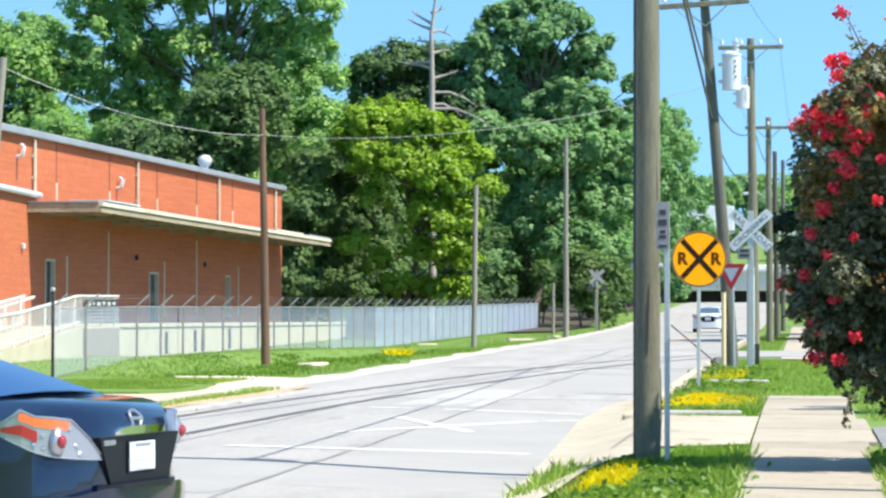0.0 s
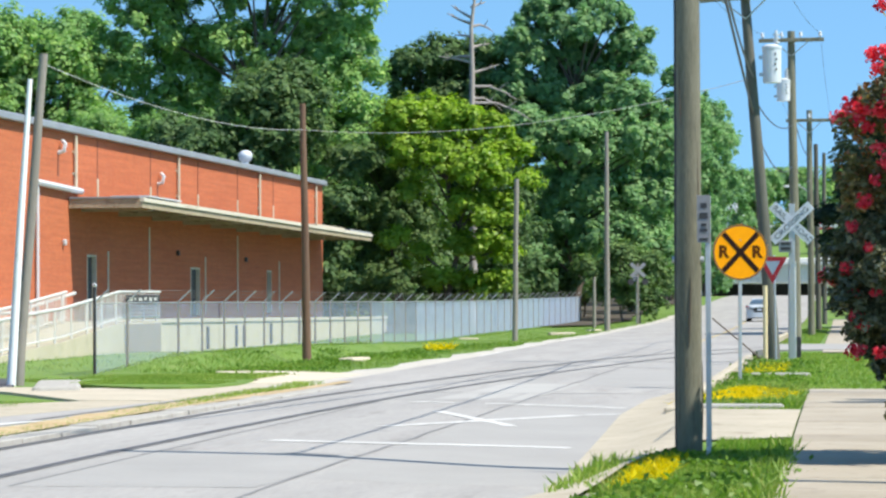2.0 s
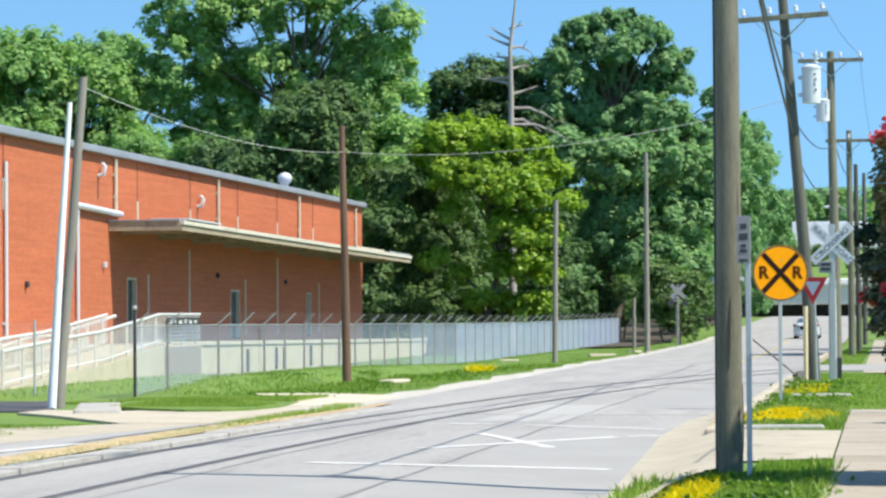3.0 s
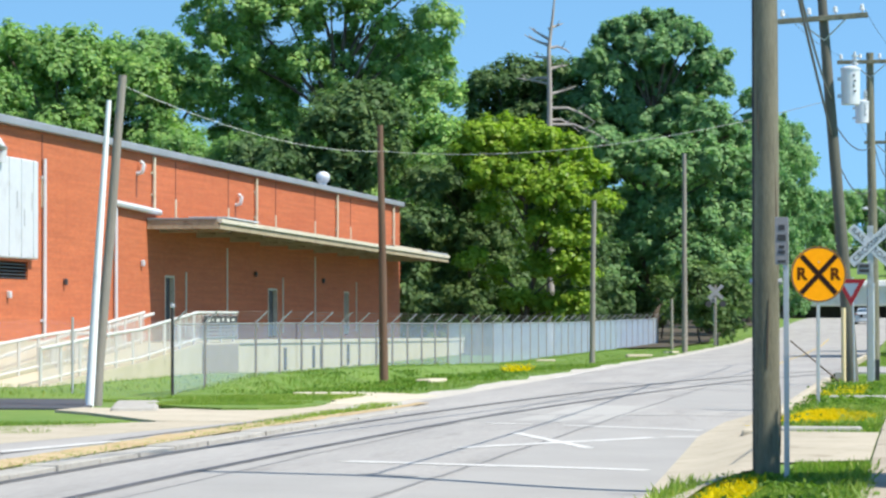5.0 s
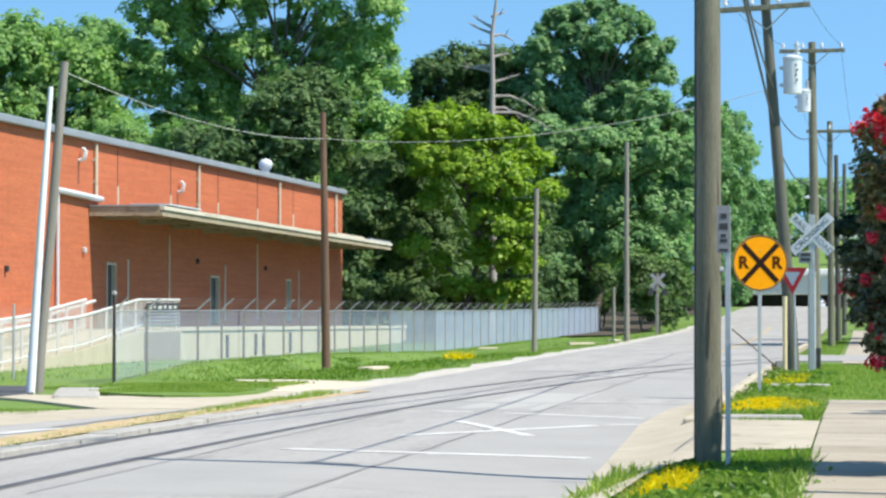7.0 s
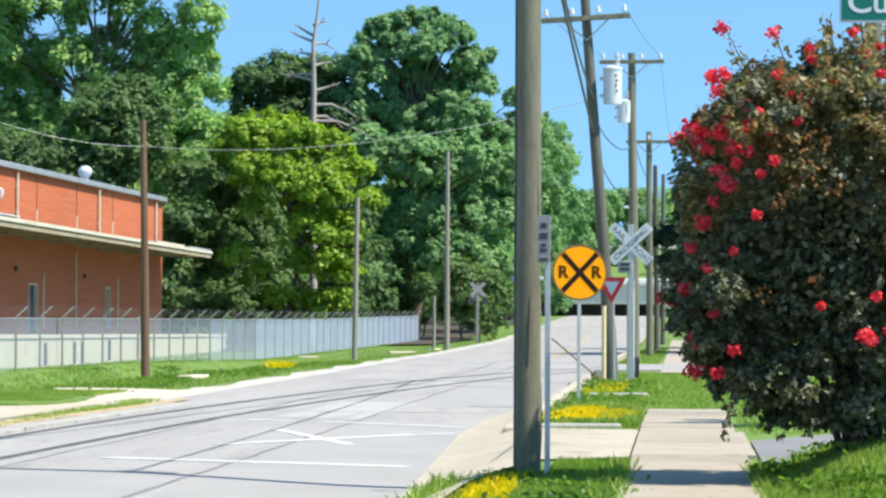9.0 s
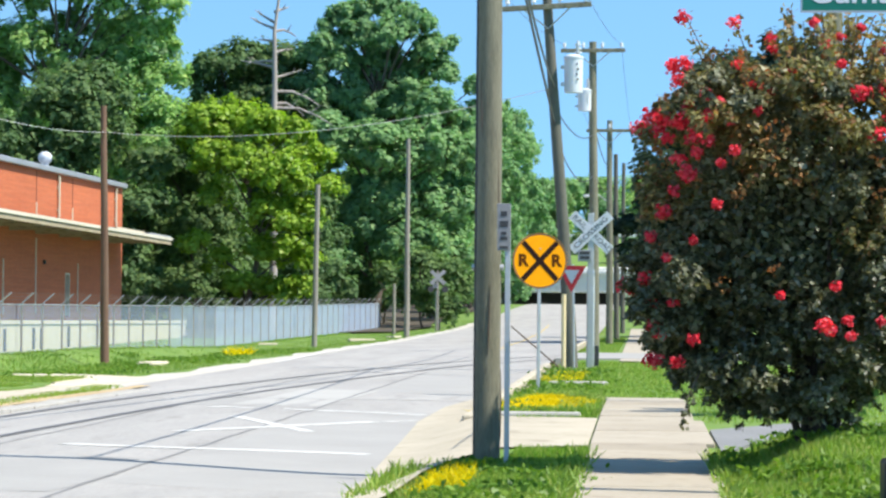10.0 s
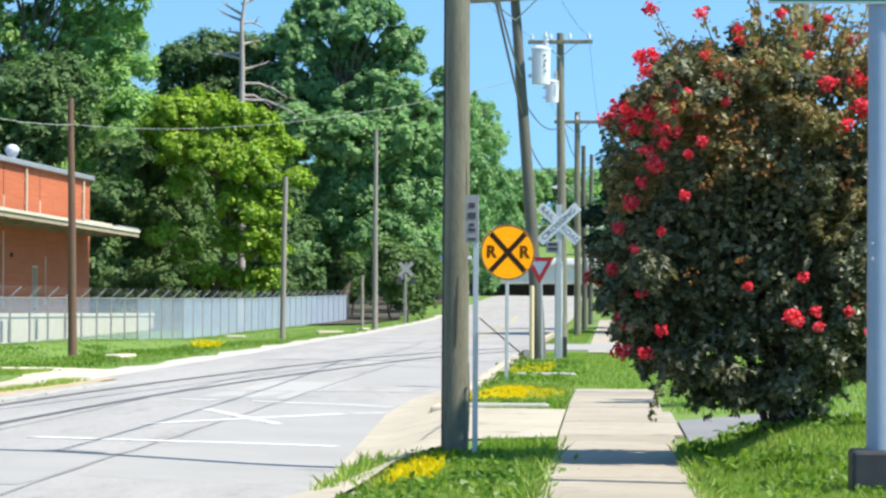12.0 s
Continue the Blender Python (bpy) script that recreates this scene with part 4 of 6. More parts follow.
# the return towards the yard
ret = [(-17.9, 70.0), (-20.0, 68.6), (-24.5, 65.5), (-30, 61)]
for a, b in zip(ret, ret[1:]):
    bm = bmesh.new()
    vs = [bm.verts.new(p) for p in ((*a, -0.4), (*b, -0.4), (*b, 1.53), (*a, 1.53))]
    bm.faces.new(vs)
    part("mesh_panel", bm, M["mesh_thin"], fence, "open galvanised wire mesh")
    part("post", rod(bmesh.new(), (*b, -0.6), (*b, 1.6), 0.032, seg=7), M["galv"], fence)
gate = part("corner_post", rod(bmesh.new(), (-17.9, 70.0, -0.6), (-17.9, 70.0, 1.85), 0.04, seg=8), M["dark"], fence, "dark corner post")
part("cap", ball(bmesh.new(), (-17.9, 70.0, 1.86), 0.07, 1), M["galv"], gate)


# ---- poles, wires and signs ----
def lettering(text, size, material, parent, at, turn=(90, 0, 0), depth=0.004, name="lettering", squeeze=1.0, bold=0.0):
    cu = bpy.data.curves.new(name, "FONT")
    cu.body, cu.size, cu.extrude, cu.align_x, cu.align_y, cu.offset = text, size, depth, "CENTER", "CENTER", bold
    tmp = new("tmp", cu)
    me = bpy.data.meshes.new_from_object(tmp.evaluated_get(bpy.context.evaluated_depsgraph_get()))
    bpy.data.objects.remove(tmp)
    bpy.data.curves.remove(cu)
    me.materials.clear()
    me.materials.append(material)
    me.transform(Matrix.Diagonal((squeeze, 1, 1, 1)))
    ob = new(name, me)
    ob.parent = parent
    ob.matrix_basis = pose(*at, *turn)
    return ob


def wood_pole(base, top, r0, r1, material, label, group="utility poles"):
    """A round timber pole with splits, standing a little out of true."""
    x, y, z = base
    p = thing("utility_pole", label, "utility pole", base, group=group)
    d = Vector(top) - Vector(base)
    pts = [d * (k / 9) for k in range(10)]
    pts[0] = pts[0] - Vector((0, 0, 0.4))
    bend = [Vector((0.006 * math.sin(k * 0.9 + x), 0.006 * math.cos(k * 0.7), 0)) * (k % 10 > 0) for k in range(10)]
    bm = tube(bmesh.new(), [a + b for a, b in zip(pts, bend)], [r0 + (r1 - r0) * k / 9 for k in range(10)], 18)
    part("shaft", bm, material, p, smooth=True)
    return p


def crossarm(p, c, half, tilt=0.0, braces=True, caps=4):
    """A timber arm with steel braces and pin insulators; c is in the pole's space."""
    x, y, z = c
    bm = bmesh.new()
    box(bm, -half, half, -0.05, 0.05, -0.06, 0.06, 0.012)
    arm = part("crossarm", bm, M["pole"], p, "weathered timber crossarm")
    arm.matrix_basis = pose(x, y - 0.17, z, 0, tilt, 0)
    for k in range(caps):
        u = -half + 0.12 + (2 * half - 0.24) * k / (caps - 1)
        bm = rod(bmesh.new(), (u, 0, 0.06), (u, 0, 0.13), 0.02, seg=6)
        rod(bm, (u, 0, 0.12), (u, 0, 0.19), 0.065, 0.045, 10)
        ball(bm, (u, 0, 0.21), 0.055, 1)
        part("insulator", bm, M["porcelain"], arm, "pale porcelain insulator")
    if braces:
        for s in (-1, 1):
            part("brace", rod(bmesh.new(), (s * half * 0.52, 0.0, -0.05), (0, 0.06, -0.5), 0.018, seg=5), M["galv"], arm)
    return arm


def transformer(p, c, r, h):
    x, y, z = c
    bm = rod(bmesh.new(), (x, y, z), (x, y, z + h), r * 0.96, r, 20)
    rod(bm, (x, y, z + h), (x, y, z + h + 0.05), r * 1.06, r * 1.06, 20)
    rod(bm, (x, y, z + h + 0.05), (x, y, z + h + 0.10), r * 1.0, r * 0.5, 20)
    can = part("transformer", bm, M["tank"], p, "pale grey pole transformer")
    bm = rod(bmesh.new(), (x + r * 0.45, y, z + h + 0.05), (x + r * 0.45, y, z + h + 0.42), 0.05, 0.03, 8)
    for k in range(3):
        rod(bm, (x + r * 0.45, y, z + h + 0.13 + 0.09 * k), (x + r * 0.45, y, z + h + 0.16 + 0.09 * k), 0.08, seg=8)
    part("bushing", bm, M["porcelain"], can, "porcelain bushing")
    for k in range(4):
        bm = bmesh.new()
        box(bm, x + r * (0.30 + 0.10 * (k % 2)), x + r * (0.44 + 0.12 * (k % 2)), y - r * 0.99, y - r * 0.90, z + h * (0.80 - 0.15 * k), z + h * (0.86 - 0.15 * k))
        part("mark", bm, M["dark"], can, "small dark stencil bar")
    bm = bmesh.new()
    box(bm, x - r - 0.08, x - r + 0.05, y - 0.06, y + 0.06, z + h * 0.2, z + h * 0.3)
    part("bracket", bm, M["galv"], can)
    bm = bmesh.new()
    box(bm, x - r - 0.08, x - r + 0.05, y - 0.06, y + 0.06, z + h * 0.7, z + h * 0.8)
    part("bracket", bm, M["galv"], can)


near_pole = wood_pole((-1.413, 27.8, 0.1), (-1.422, 27.8, 9.2), 0.138, 0.112, M["pole"], "thick weathered grey-brown wooden utility pole in the grass")
near_pole.scale = (0.936, 0.936, 1.0)
for k in range(9):
    a = k * 2.4
    r = 0.136 - 0.0012 * k
    bm = tube(bmesh.new(), [(r * math.cos(a + 0.05 * j * (-1) ** k), r * math.sin(a + 0.05 * j * (-1) ** k), 0.2 + 0.4 * k + 0.22 * j) for j in range(4)], [0.003, 0.011, 0.009, 0.003], 5)
    part("split", bm, M["bark"], near_pole, "dark drying split")
part("bolt", rod(bmesh.new(), (-0.16, -0.02, 1.82), (0.16, -0.02, 1.82), 0.03, seg=8), M["galv"], near_pole)
part("wire_moulding", rod(bmesh.new(), (-0.12, -0.05, 0.0), (-0.105, -0.05, 8.5), 0.018, seg=6), M["dark"], near_pole, "dark ground wire cover")

p2 = wood_pole((-1.50, 68.0, 0.1), (-2.17, 68.0, 8.95), 0.155, 0.105, M["pole_dark"], "leaning wooden utility pole with a pale transformer")
crossarm(p2, (-0.64, 0, 8.27), 1.02, -3.5, True, 4)
transformer(p2, (-0.02, -0.10, 6.30), 0.215, 0.78)
p3 = wood_pole((-1.38, 93.8, 0.1), (-1.50, 93.8, 9.85), 0.165, 0.115, M["pole"], "grey wooden utility pole with crossarm and small transformer")
crossarm(p3, (-0.11, 0, 9.46), 1.02, -0.5, True, 4)
transformer(p3, (-0.36, -0.05, 7.55), 0.22, 0.62)
p4 = wood_pole((-1.12, 115.7, 0.1), (-1.17, 115.7, 8.7), 0.14, 0.105, M["pole"], "slender grey wooden utility pole")
crossarm(p4, (-0.05, 0, 8.2), 0.9, 0.0, True, 3)
p5 = wood_pole((-1.02, 140.0, 0.1), (-1.12, 140.0, 8.6), 0.14, 0.10, M["pole_dark"], "slender dark wooden utility pole")
wood_pole((-0.9, 170.0, 0.1), (-0.9, 170.0, 9.6), 0.14, 0.10, M["pole_dark"], "slender dark wooden utility pole")
lamp_arm = tube(bmesh.new(), [(-0.05, 0, 5.4), (-0.5, -0.2, 5.72), (-0.75, -0.3, 5.68)], 0.025, 6)
arm = part("lamp_arm", lamp_arm, M["galv"], p4)
part("lamp_head", ball(bmesh.new(), (-0.86, -0.32, 5.64), 0.14, 2, (1.5, 0.7, 0.4)), M["tank"], arm, "pale street lamp head")

pw = wood_pole((-14.86, 52.5, 0.0), (-14.36, 52.5, 6.02), 0.10, 0.075, M["pole_grey"], "leaning silver-grey wooden pole beside the drive", "verge poles")
bm = tube(bmesh.new(), [(-0.06, -0.24, -0.05), (0.12, -0.22, 3.0), (0.29, -0.18, 5.55)], [0.085, 0.066, 0.045], 16)
part("conduit", bm, M["pipe_white"], pw, "white conduit strapped to the pole", True)
pa = wood_pole((-15.16, 83.7, -0.35), (-15.27, 83.7, 7.10), 0.135, 0.085, M["pole_brown"], "rust-brown wooden pole in the verge", "verge poles")
pb = wood_pole((-12.43, 113.4, -0.2), (-12.34, 113.4, 6.05), 0.11, 0.09, M["pole_grey"], "short grey wooden pole in the verge", "verge poles")
pc = wood_pole((-11.89, 152.0, -0.1), (-11.88, 152.0, 9.95), 0.15, 0.10, M["pole_grey"], "tall grey wooden pole in the verge", "verge poles")
wood_pole((-14.2, 172.0, -0.1), (-14.2, 172.0, 2.6), 0.1, 0.09, M["pole_grey"], "short weathered post at the wood's edge", "verge poles")
pr = wood_pole((2.90, 44.2, 0.1), (2.88, 44.2, 8.4), 0.12, 0.10, M["pole"], "wooden pole rising behind the flowering shrub")


def cable(a, b, drop, r=0.012, material=None, label="thin black overhead cable"):
    tagged(part("overhead_cable", tube(bmesh.new(), sag(a, b, drop), r, 5), material or M["wire"]), label, "cable", "overhead cables")


cable((-14.40, 52.5, 5.85), (-15.25, 83.7, 6.35), 0.35, 0.007, M["wire_pale"], "pale sagging overhead cable")
cable((-15.25, 83.7, 6.35), (-2.05, 68.0, 6.5), 0.5, 0.008, M["wire_pale"], "pale sagging overhead cable across the street")
cable((-1.95, 68.0, 5.7), (-2.30, 27.8, 10.4), 0.3, 0.028)
cable((-1.95, 68.0, 6.55), (-1.42, 27.9, 6.2), 0.35, 0.020)
cable((-1.48, 93.8, 6.9), (-1.95, 68.0, 6.1), 0.35, 0.016)
cable((-1.48, 93.8, 5.6), (-1.85, 68.0, 5.2), 0.45, 0.016)
cable((-1.15, 115.7, 6.9), (-1.45, 93.8, 7.3), 0.35, 0.016)
cable((-1.15, 115.7, 6.0), (-1.45, 93.8, 5.9), 0.35, 0.016)
cable((-0.5, 115.7, 8.3), (3.5, 93.8, 8.2), 0.35, 0.014)
for u in (-0.9, 0.9):
    cable((-2.14 + u, 67.8, 8.6 + 0.06 * u), (-1.49 + u, 93.6, 9.75), 0.15, 0.006)
    cable((-1.49 + u, 93.6, 9.75), (-1.17 + u * 0.9, 115.5, 8.5), 0.2, 0.006)
cable((2.85, 44.2, 7.9), (1.2, 30.0, 4.9), 0.25, 0.012)

# guy wire with its yellow guard at the leaning pole
guy = thing("guy_wire", "steel guy wire slanting to the leaning pole's foot", "guy wire", (0, 0, 0))
part("strand", rod(bmesh.new(), (-2.83, 66.2, 1.05), (-1.72, 66.0, 0.12), 0.018, seg=5), M["bark"], guy, "brown slanting strand")
bm = rod(bmesh.new(), (-1.66, 66.1, 0.02), (-1.66, 66.1, 1.78), 0.055, seg=10)
part("guard_post", bm, M["guard"], guy, "faded yellow guard")


def parking_sign():
    s = thing("parking_sign", "narrow grey sign on a steel post beside the wooden pole", "road sign", (-1.20, 27.2, 0.187))
    s.scale = (0.941, 0.941, 0.941)
    bm = bmesh.new()
    box(bm, -0.026, 0.026, -0.02, 0.02, -0.3, 2.46, 0.006)
    part("post", bm, M["galv"], s)
    bm = bmesh.new()
    box(bm, -0.105, 0.025, -0.034, -0.022, 2.0, 2.46, 0.003)
    plate = part("plate", bm, M["plate_grey"], s, "weathered grey plate")
    for z, h, w in ((2.36, 0.05, 0.06), (2.26, 0.06, 0.08), (2.17, 0.03, 0.05), (2.12, 0.03, 0.07), (2.03, 0.025, 0.08)):
        bm = bmesh.new()
        box(bm, -0.04 - w / 2, -0.04 + w / 2, -0.038, -0.0345, z - h / 2, z + h / 2)
        part("text_bar", bm, M["dark"], plate, "faded dark bar")


def railroad_sign():
    s = thing("railroad_warning_sign", "round yellow railroad warning sign with black cross", "road sign", (-1.72, 51.1, 0.02))
    bm = bmesh.new()
    box(bm, -0.028, 0.028, 0.0, 0.045, -0.2, 2.62, 0.006)
    part("post", bm, M["galv"], s, "galvanised post")
    bm = rod(bmesh.new(), (0, -0.002, 2.29), (0, -0.010, 2.29), 0.48, seg=48)
    disc = part("disc", bm, M["sign_yellow"], s, "orange-yellow disc")
    bm = bmesh.new()
    n = 64
    ring = [[bm.verts.new((r * math.cos(2 * math.pi * k / n), -0.013, 2.29 + r * math.sin(2 * math.pi * k / n))) for k in range(n)] for r in (0.476, 0.452)]
    for k in range(n):
        bm.faces.new((ring[0][k], ring[0][(k + 1) % n], ring[1][(k + 1) % n], ring[1][k]))
    part("rim_line", bm, M["bark"], disc, "thin dark border line")
    for a in (47, -47):
        bm = bmesh.new()
        box(bm, -0.44, 0.44, -0.014, -0.0115, -0.044, 0.044)
        bar = part("cross_bar", bm, M["sign_black"], disc, "black diagonal bar")
        bar.matrix_basis = pose(0, 0 if a > 0 else -0.002, 2.29, 0, a, 0)
    for x in (-0.295, 0.285):
        lettering("R", 0.28, M["letter_brown"], disc, (x, -0.013, 2.29), depth=0.002, bold=0.012)
    part("bolt", rod(bmesh.new(), (0, -0.02, 2.5), (0, 0, 2.5), 0.012, seg=6), M["galv"], disc)
    s.matrix_basis = pose(-1.715, 51.1, 0.02, 0, 0.3, 13)


def yield_sign():
    s = thing("yield_sign", "red and white triangular yield sign on the crossbuck post", "road sign", (-1.50, 66.6, 0.1))
    part("post", rod(bmesh.new(), (0.06, 0.03, -0.2), (0.02, 0.03, 2.35), 0.025, seg=6), M["galv"], s)

    def tri(r, y0, y1, mat, nm, label, parent):
        bm = bmesh.new()
        vs = [[bm.verts.new((r * math.cos(a), y, 2.12 + r * math.sin(a))) for a in (math.radians(-90), math.radians(30), math.radians(150))] for y in (y0, y1)]
        bm.faces.new(vs[0]), bm.faces.new(vs[1][::-1])
        for k in range(3):
            bm.faces.new((vs[0][k], vs[0][(k + 1) % 3], vs[1][(k + 1) % 3], vs[1][k]))
        bmesh.ops.recalc_face_normals(bm, faces=bm.faces)
        return part(nm, bm, mat, parent, label)

    plate = tri(0.40, -0.01, -0.004, M["sign_red"], "plate", "red triangular plate", s)
    tri(0.21, -0.016, -0.0105, M["sign_white"], "centre", "white centre", plate)
    s.matrix_basis = pose(-1.50, 66.6, 0.1, 0, 0, -18)


def crossbuck(at, turn, scale, label, words=True):
    s = thing("crossbuck", label, "crossing sign", at, turn, "railroad crossbucks")
    h = 3.12
    bm = bmesh.new()
    box(bm, -0.07, 0.07, -0.05, 0.05, -0.3, h + 0.45, 0.01)
    part("post", bm, M["galv"] if words else M["pole_grey"], s, "steel post")
    bm = bmesh.new()
    box(bm, -0.09, 0.09, 0.06, 0.24, -0.3, 2.25, 0.01)
    part("foot_post", bm, M["white"], s, "white painted relay post")
    bm = bmesh.new()
    box(bm, 0.10, 0.20, 0.05, 0.2, -0.3, 0.5, 0.01)
    part("base_box", bm, M["dark"], s, "black base")
    for i, (a, text) in enumerate(((-43, "RAILROAD"), (43, "CROSSING"))):
        bm = bmesh.new()
        box(bm, -0.61, 0.61, -0.012, 0.0, -0.115, 0.115, 0.003)
        blade = part("blade", bm, M["sign_white"] if words else M["plate_grey"], s, "white reflective blade")
        blade.matrix_basis = pose(0, -0.06 - 0.016 * i, h, 0, -a, 0)
        if words:
            if i:
                lettering(text, 0.17, M["letter_grey"], blade, (0, -0.015, 0), depth=0.002, squeeze=1.25)
            else:
                lettering(text[:4], 0.17, M["letter_grey"], blade, (-0.36, -0.014, 0), depth=0.002, squeeze=1.15)
                lettering(text[4:], 0.17, M["letter_grey"], blade, (0.37, -0.014, 0), depth=0.002, squeeze=1.15)
    bm = bmesh.new()
    box(bm, -0.30, 0.02, -0.10, -0.055, 2.45, 2.72, 0.01)
    plate = part("track_plate", bm, M["gutter"], s, "small grey plate")
    for k in range(2):
        bm = bmesh.new()
        box(bm, -0.25, -0.03, -0.106, -0.1015, 2.50 + 0.11 * k, 2.57 + 0.11 * k)
        part("text_bar", bm, M["dark"], plate, "dark bar")
    if not words:
        for u in (-0.45, 0.45):
            bm = rod(bmesh.new(), (u, -0.08, h - 0.75), (u, -0.14, h - 0.75), 0.2, seg=16)
            part("signal_disc", bm, M["dark"], s, "dark round signal backing")


parking_sign()
railroad_sign()
yield_sign()
crossbuck((-1.11, 68.8, 0.1), 0, 1, "white railroad crossbuck with black lettering on a post")
crossbuck((-12.75, 188.0, 0.0), 12, 1, "far white railroad crossbuck at the wood's edge", False)

# blue-grey steel pole with the street name plate
sp = thing("street_sign_pole", "thick blue-grey steel pole with green street name plate", "sign pole", (2.09, 22.9, 0.1))
bm = rod(bmesh.new(), (0, 0, -0.2), (0, 0, 3.95), 0.098, 0.090, 24)
part("shaft", bm, M["blue_grey"], sp, "blue-grey enamelled shaft", True)
bm = bmesh.new()
box(bm, -0.22, 0.22, -0.22, 0.22, -0.2, 0.32, 0.03)
part("base", bm, M["dark"], sp, "dark square base")
for z in (1.9, 1.78):
    part("screw", ball(bmesh.new(), (-0.06, -0.08, z), 0.012, 1), M["galv"], sp)
bm = bmesh.new()
box(bm, -0.87, 0.75, -0.13, -0.118, 3.73, 4.02, 0.006)
plate = part("name_plate", bm, M["sign_white"], sp, "white-edged name plate")
bm = bmesh.new()
box(bm, -0.855, 0.735, -0.135, -0.131, 3.748, 4.005)
face = part("plate_face", bm, M["sign_green"], plate, "green reflective face")
lettering("Cumb", 0.24, M["sign_white"], face, (-0.48, -0.136, 3.88), depth=0.002, squeeze=1.12, bold=0.004)


# ---- trees ----
def tree_model(name, label, seed, tall, masses, leaf, size, clump, per, up=0.9, aspect=1.5):
    """A tapered trunk with a limb to each leaf mass, and a crown of many small leaves in clumps."""
    r = np.random.default_rng(seed)
    t = thing(name, label, "tree", group="trees")
    bm = bmesh.new()
    bend = [(0.3 * math.sin(k * 1.3 + seed), 0.3 * math.cos(k * 0.9 + seed), tall * 0.9 * k / 8) for k in range(9)]
    bend[0] = (0, 0, -0.5)
    tube(bm, bend, [max(0.05, tall * 0.017 * (1 - k / 8.6)) for k in range(9)], 9)
    for x, y, z, rx, ry, rz in masses:
        i = max(1, min(7, int(8 * (z * 0.78) / (tall * 0.9))))
        tube(bm, [bend[i], tuple(0.5 * (a + b) + (0.3 if j == 2 else 0) for j, (a, b) in enumerate(zip(bend[i], (x, y, z)))), (x, y, z)], [tall * 0.006, tall * 0.004, 0.03], 5)
    part("trunk", bm, M["bark"], t, "dark furrowed trunk", True)
    leaves("crown", clump_spots(r, masses, clump, per), size, leaf, t, r, up, aspect, 3, 0.42)
    return t


def place(model, x, y, s=1.0, turn=0.0, label="", squash=1.0):
    c = copy_thing(model, pose(x, y, height(x, y), 0, 0, turn))
    c.scale = (s * squash, s * squash, s)
    if label:
        c["label"] = label
    return c


great = tree_model("broadleaf_tree", "towering green broadleaf tree with gaps in its crown", 11, 26, placed_masses(3, [
    (-6.8, 22.1, 2.7), (-7.2, 18.8, 2.8), (-5.3, 15.9, 2.8), (-6.4, 13.2, 2.2), (-3.3, 21.3, 2.5), (-2.4, 25.0, 3.0), (1.0, 24.9, 2.7), (-0.3, 21.8, 1.5), (3.0, 23.4, 1.8),
    (5.4, 23.0, 1.5), (6.3, 20.5, 1.4), (5.4, 18.7, 1.7), (6.5, 15.8, 1.4), (4.1, 16.2, 2.0), (2.1, 16.0, 1.7), (-0.5, 15.8, 1.8), (-2.2, 18.2, 1.8), (-1.2, 13.1, 2.3),
    (2.1, 12.8, 2.7), (5.4, 12.7, 2.3), (7.2, 10.6, 2.0), (-3.4, 10.6, 2.3), (1.0, 9.7, 2.7), (4.5, 9.5, 2.3), (-6.0, 10.5, 2.1), (2.8, 19.1, 0.9),
    (1.9, 21.3, 1.5), (-0.1, 19.0, 1.2), (3.2, 20.4, 1.0), (3.0, 17.7, 1.1), (0.5, 17.2, 1.1)], 2.6), M["leaf_a"], 0.23, 0.72, 95)
broad = tree_model("broadleaf_tree", "tall dark green broadleaf tree in the wood", 13, 22, masses_of(13, 22, 6.8, 3.0, 20), M["leaf_a"], 0.25, 0.75, 64)
round_t = tree_model("broadleaf_tree", "full mid-green broadleaf tree in the wood", 23, 20, masses_of(23, 20, 6.8, 1.2, 20), M["leaf_b"], 0.25, 0.75, 64)
pine_t = tree_model("pine_tree", "tall dark green pine with tufted boughs", 37, 23, placed_masses(5, [
    (-0.3, 21.8, 1.2), (1.3, 22.0, 0.9), (-2.0, 21.7, 0.9), (-2.9, 21.0, 1.0), (2.6, 21.1, 1.0), (3.5, 20.9, 0.7), (-1.3, 20.1, 1.4), (1.3, 20.1, 1.4), (-3.5, 19.6, 1.1),
    (4.7, 19.5, 0.7), (3.5, 19.3, 1.1), (-4.4, 18.4, 1.2), (-2.6, 17.8, 1.6), (0.0, 17.7, 1.7), (2.6, 17.7, 1.6), (4.6, 17.7, 0.9), (-4.1, 16.3, 1.6), (-1.7, 15.4, 1.8),
    (1.1, 15.1, 2.0), (3.8, 15.0, 1.6), (5.4, 14.2, 1.0), (6.7, 16.4, 0.7), (6.9, 15.2, 0.5), (-3.0, 13.0, 1.8), (0.5, 12.6, 2.0), (-0.8, 16.3, 1.3), (2.3, 16.3, 1.2), (0.4, 19.0, 0.9)], 1.8), M["needle"], 0.20, 0.50, 70, 0.9, 2.4)
drooping = tree_model("broadleaf_tree", "soft dark green tree before the pine at the street's edge", 43, 13.5, placed_masses(6, [
    (-2.3, 12.3, 2.0), (0.7, 11.9, 2.1), (3.5, 11.9, 2.0), (5.4, 11.4, 1.5), (-1.6, 8.9, 2.1), (1.4, 8.5, 2.1), (4.2, 8.5, 2.0), (6.1, 7.9, 1.3), (-0.4, 5.9, 2.0),
    (2.6, 5.5, 2.0), (5.2, 5.1, 1.6), (6.7, 4.8, 1.1), (-2.0, 4.8, 1.5), (7.2, 9.2, 1.1), (7.4, 12.2, 1.1), (-1.0, 7.2, 1.6)], 1.5), M["needle"], 0.23, 0.60, 80, 0.8, 1.9)
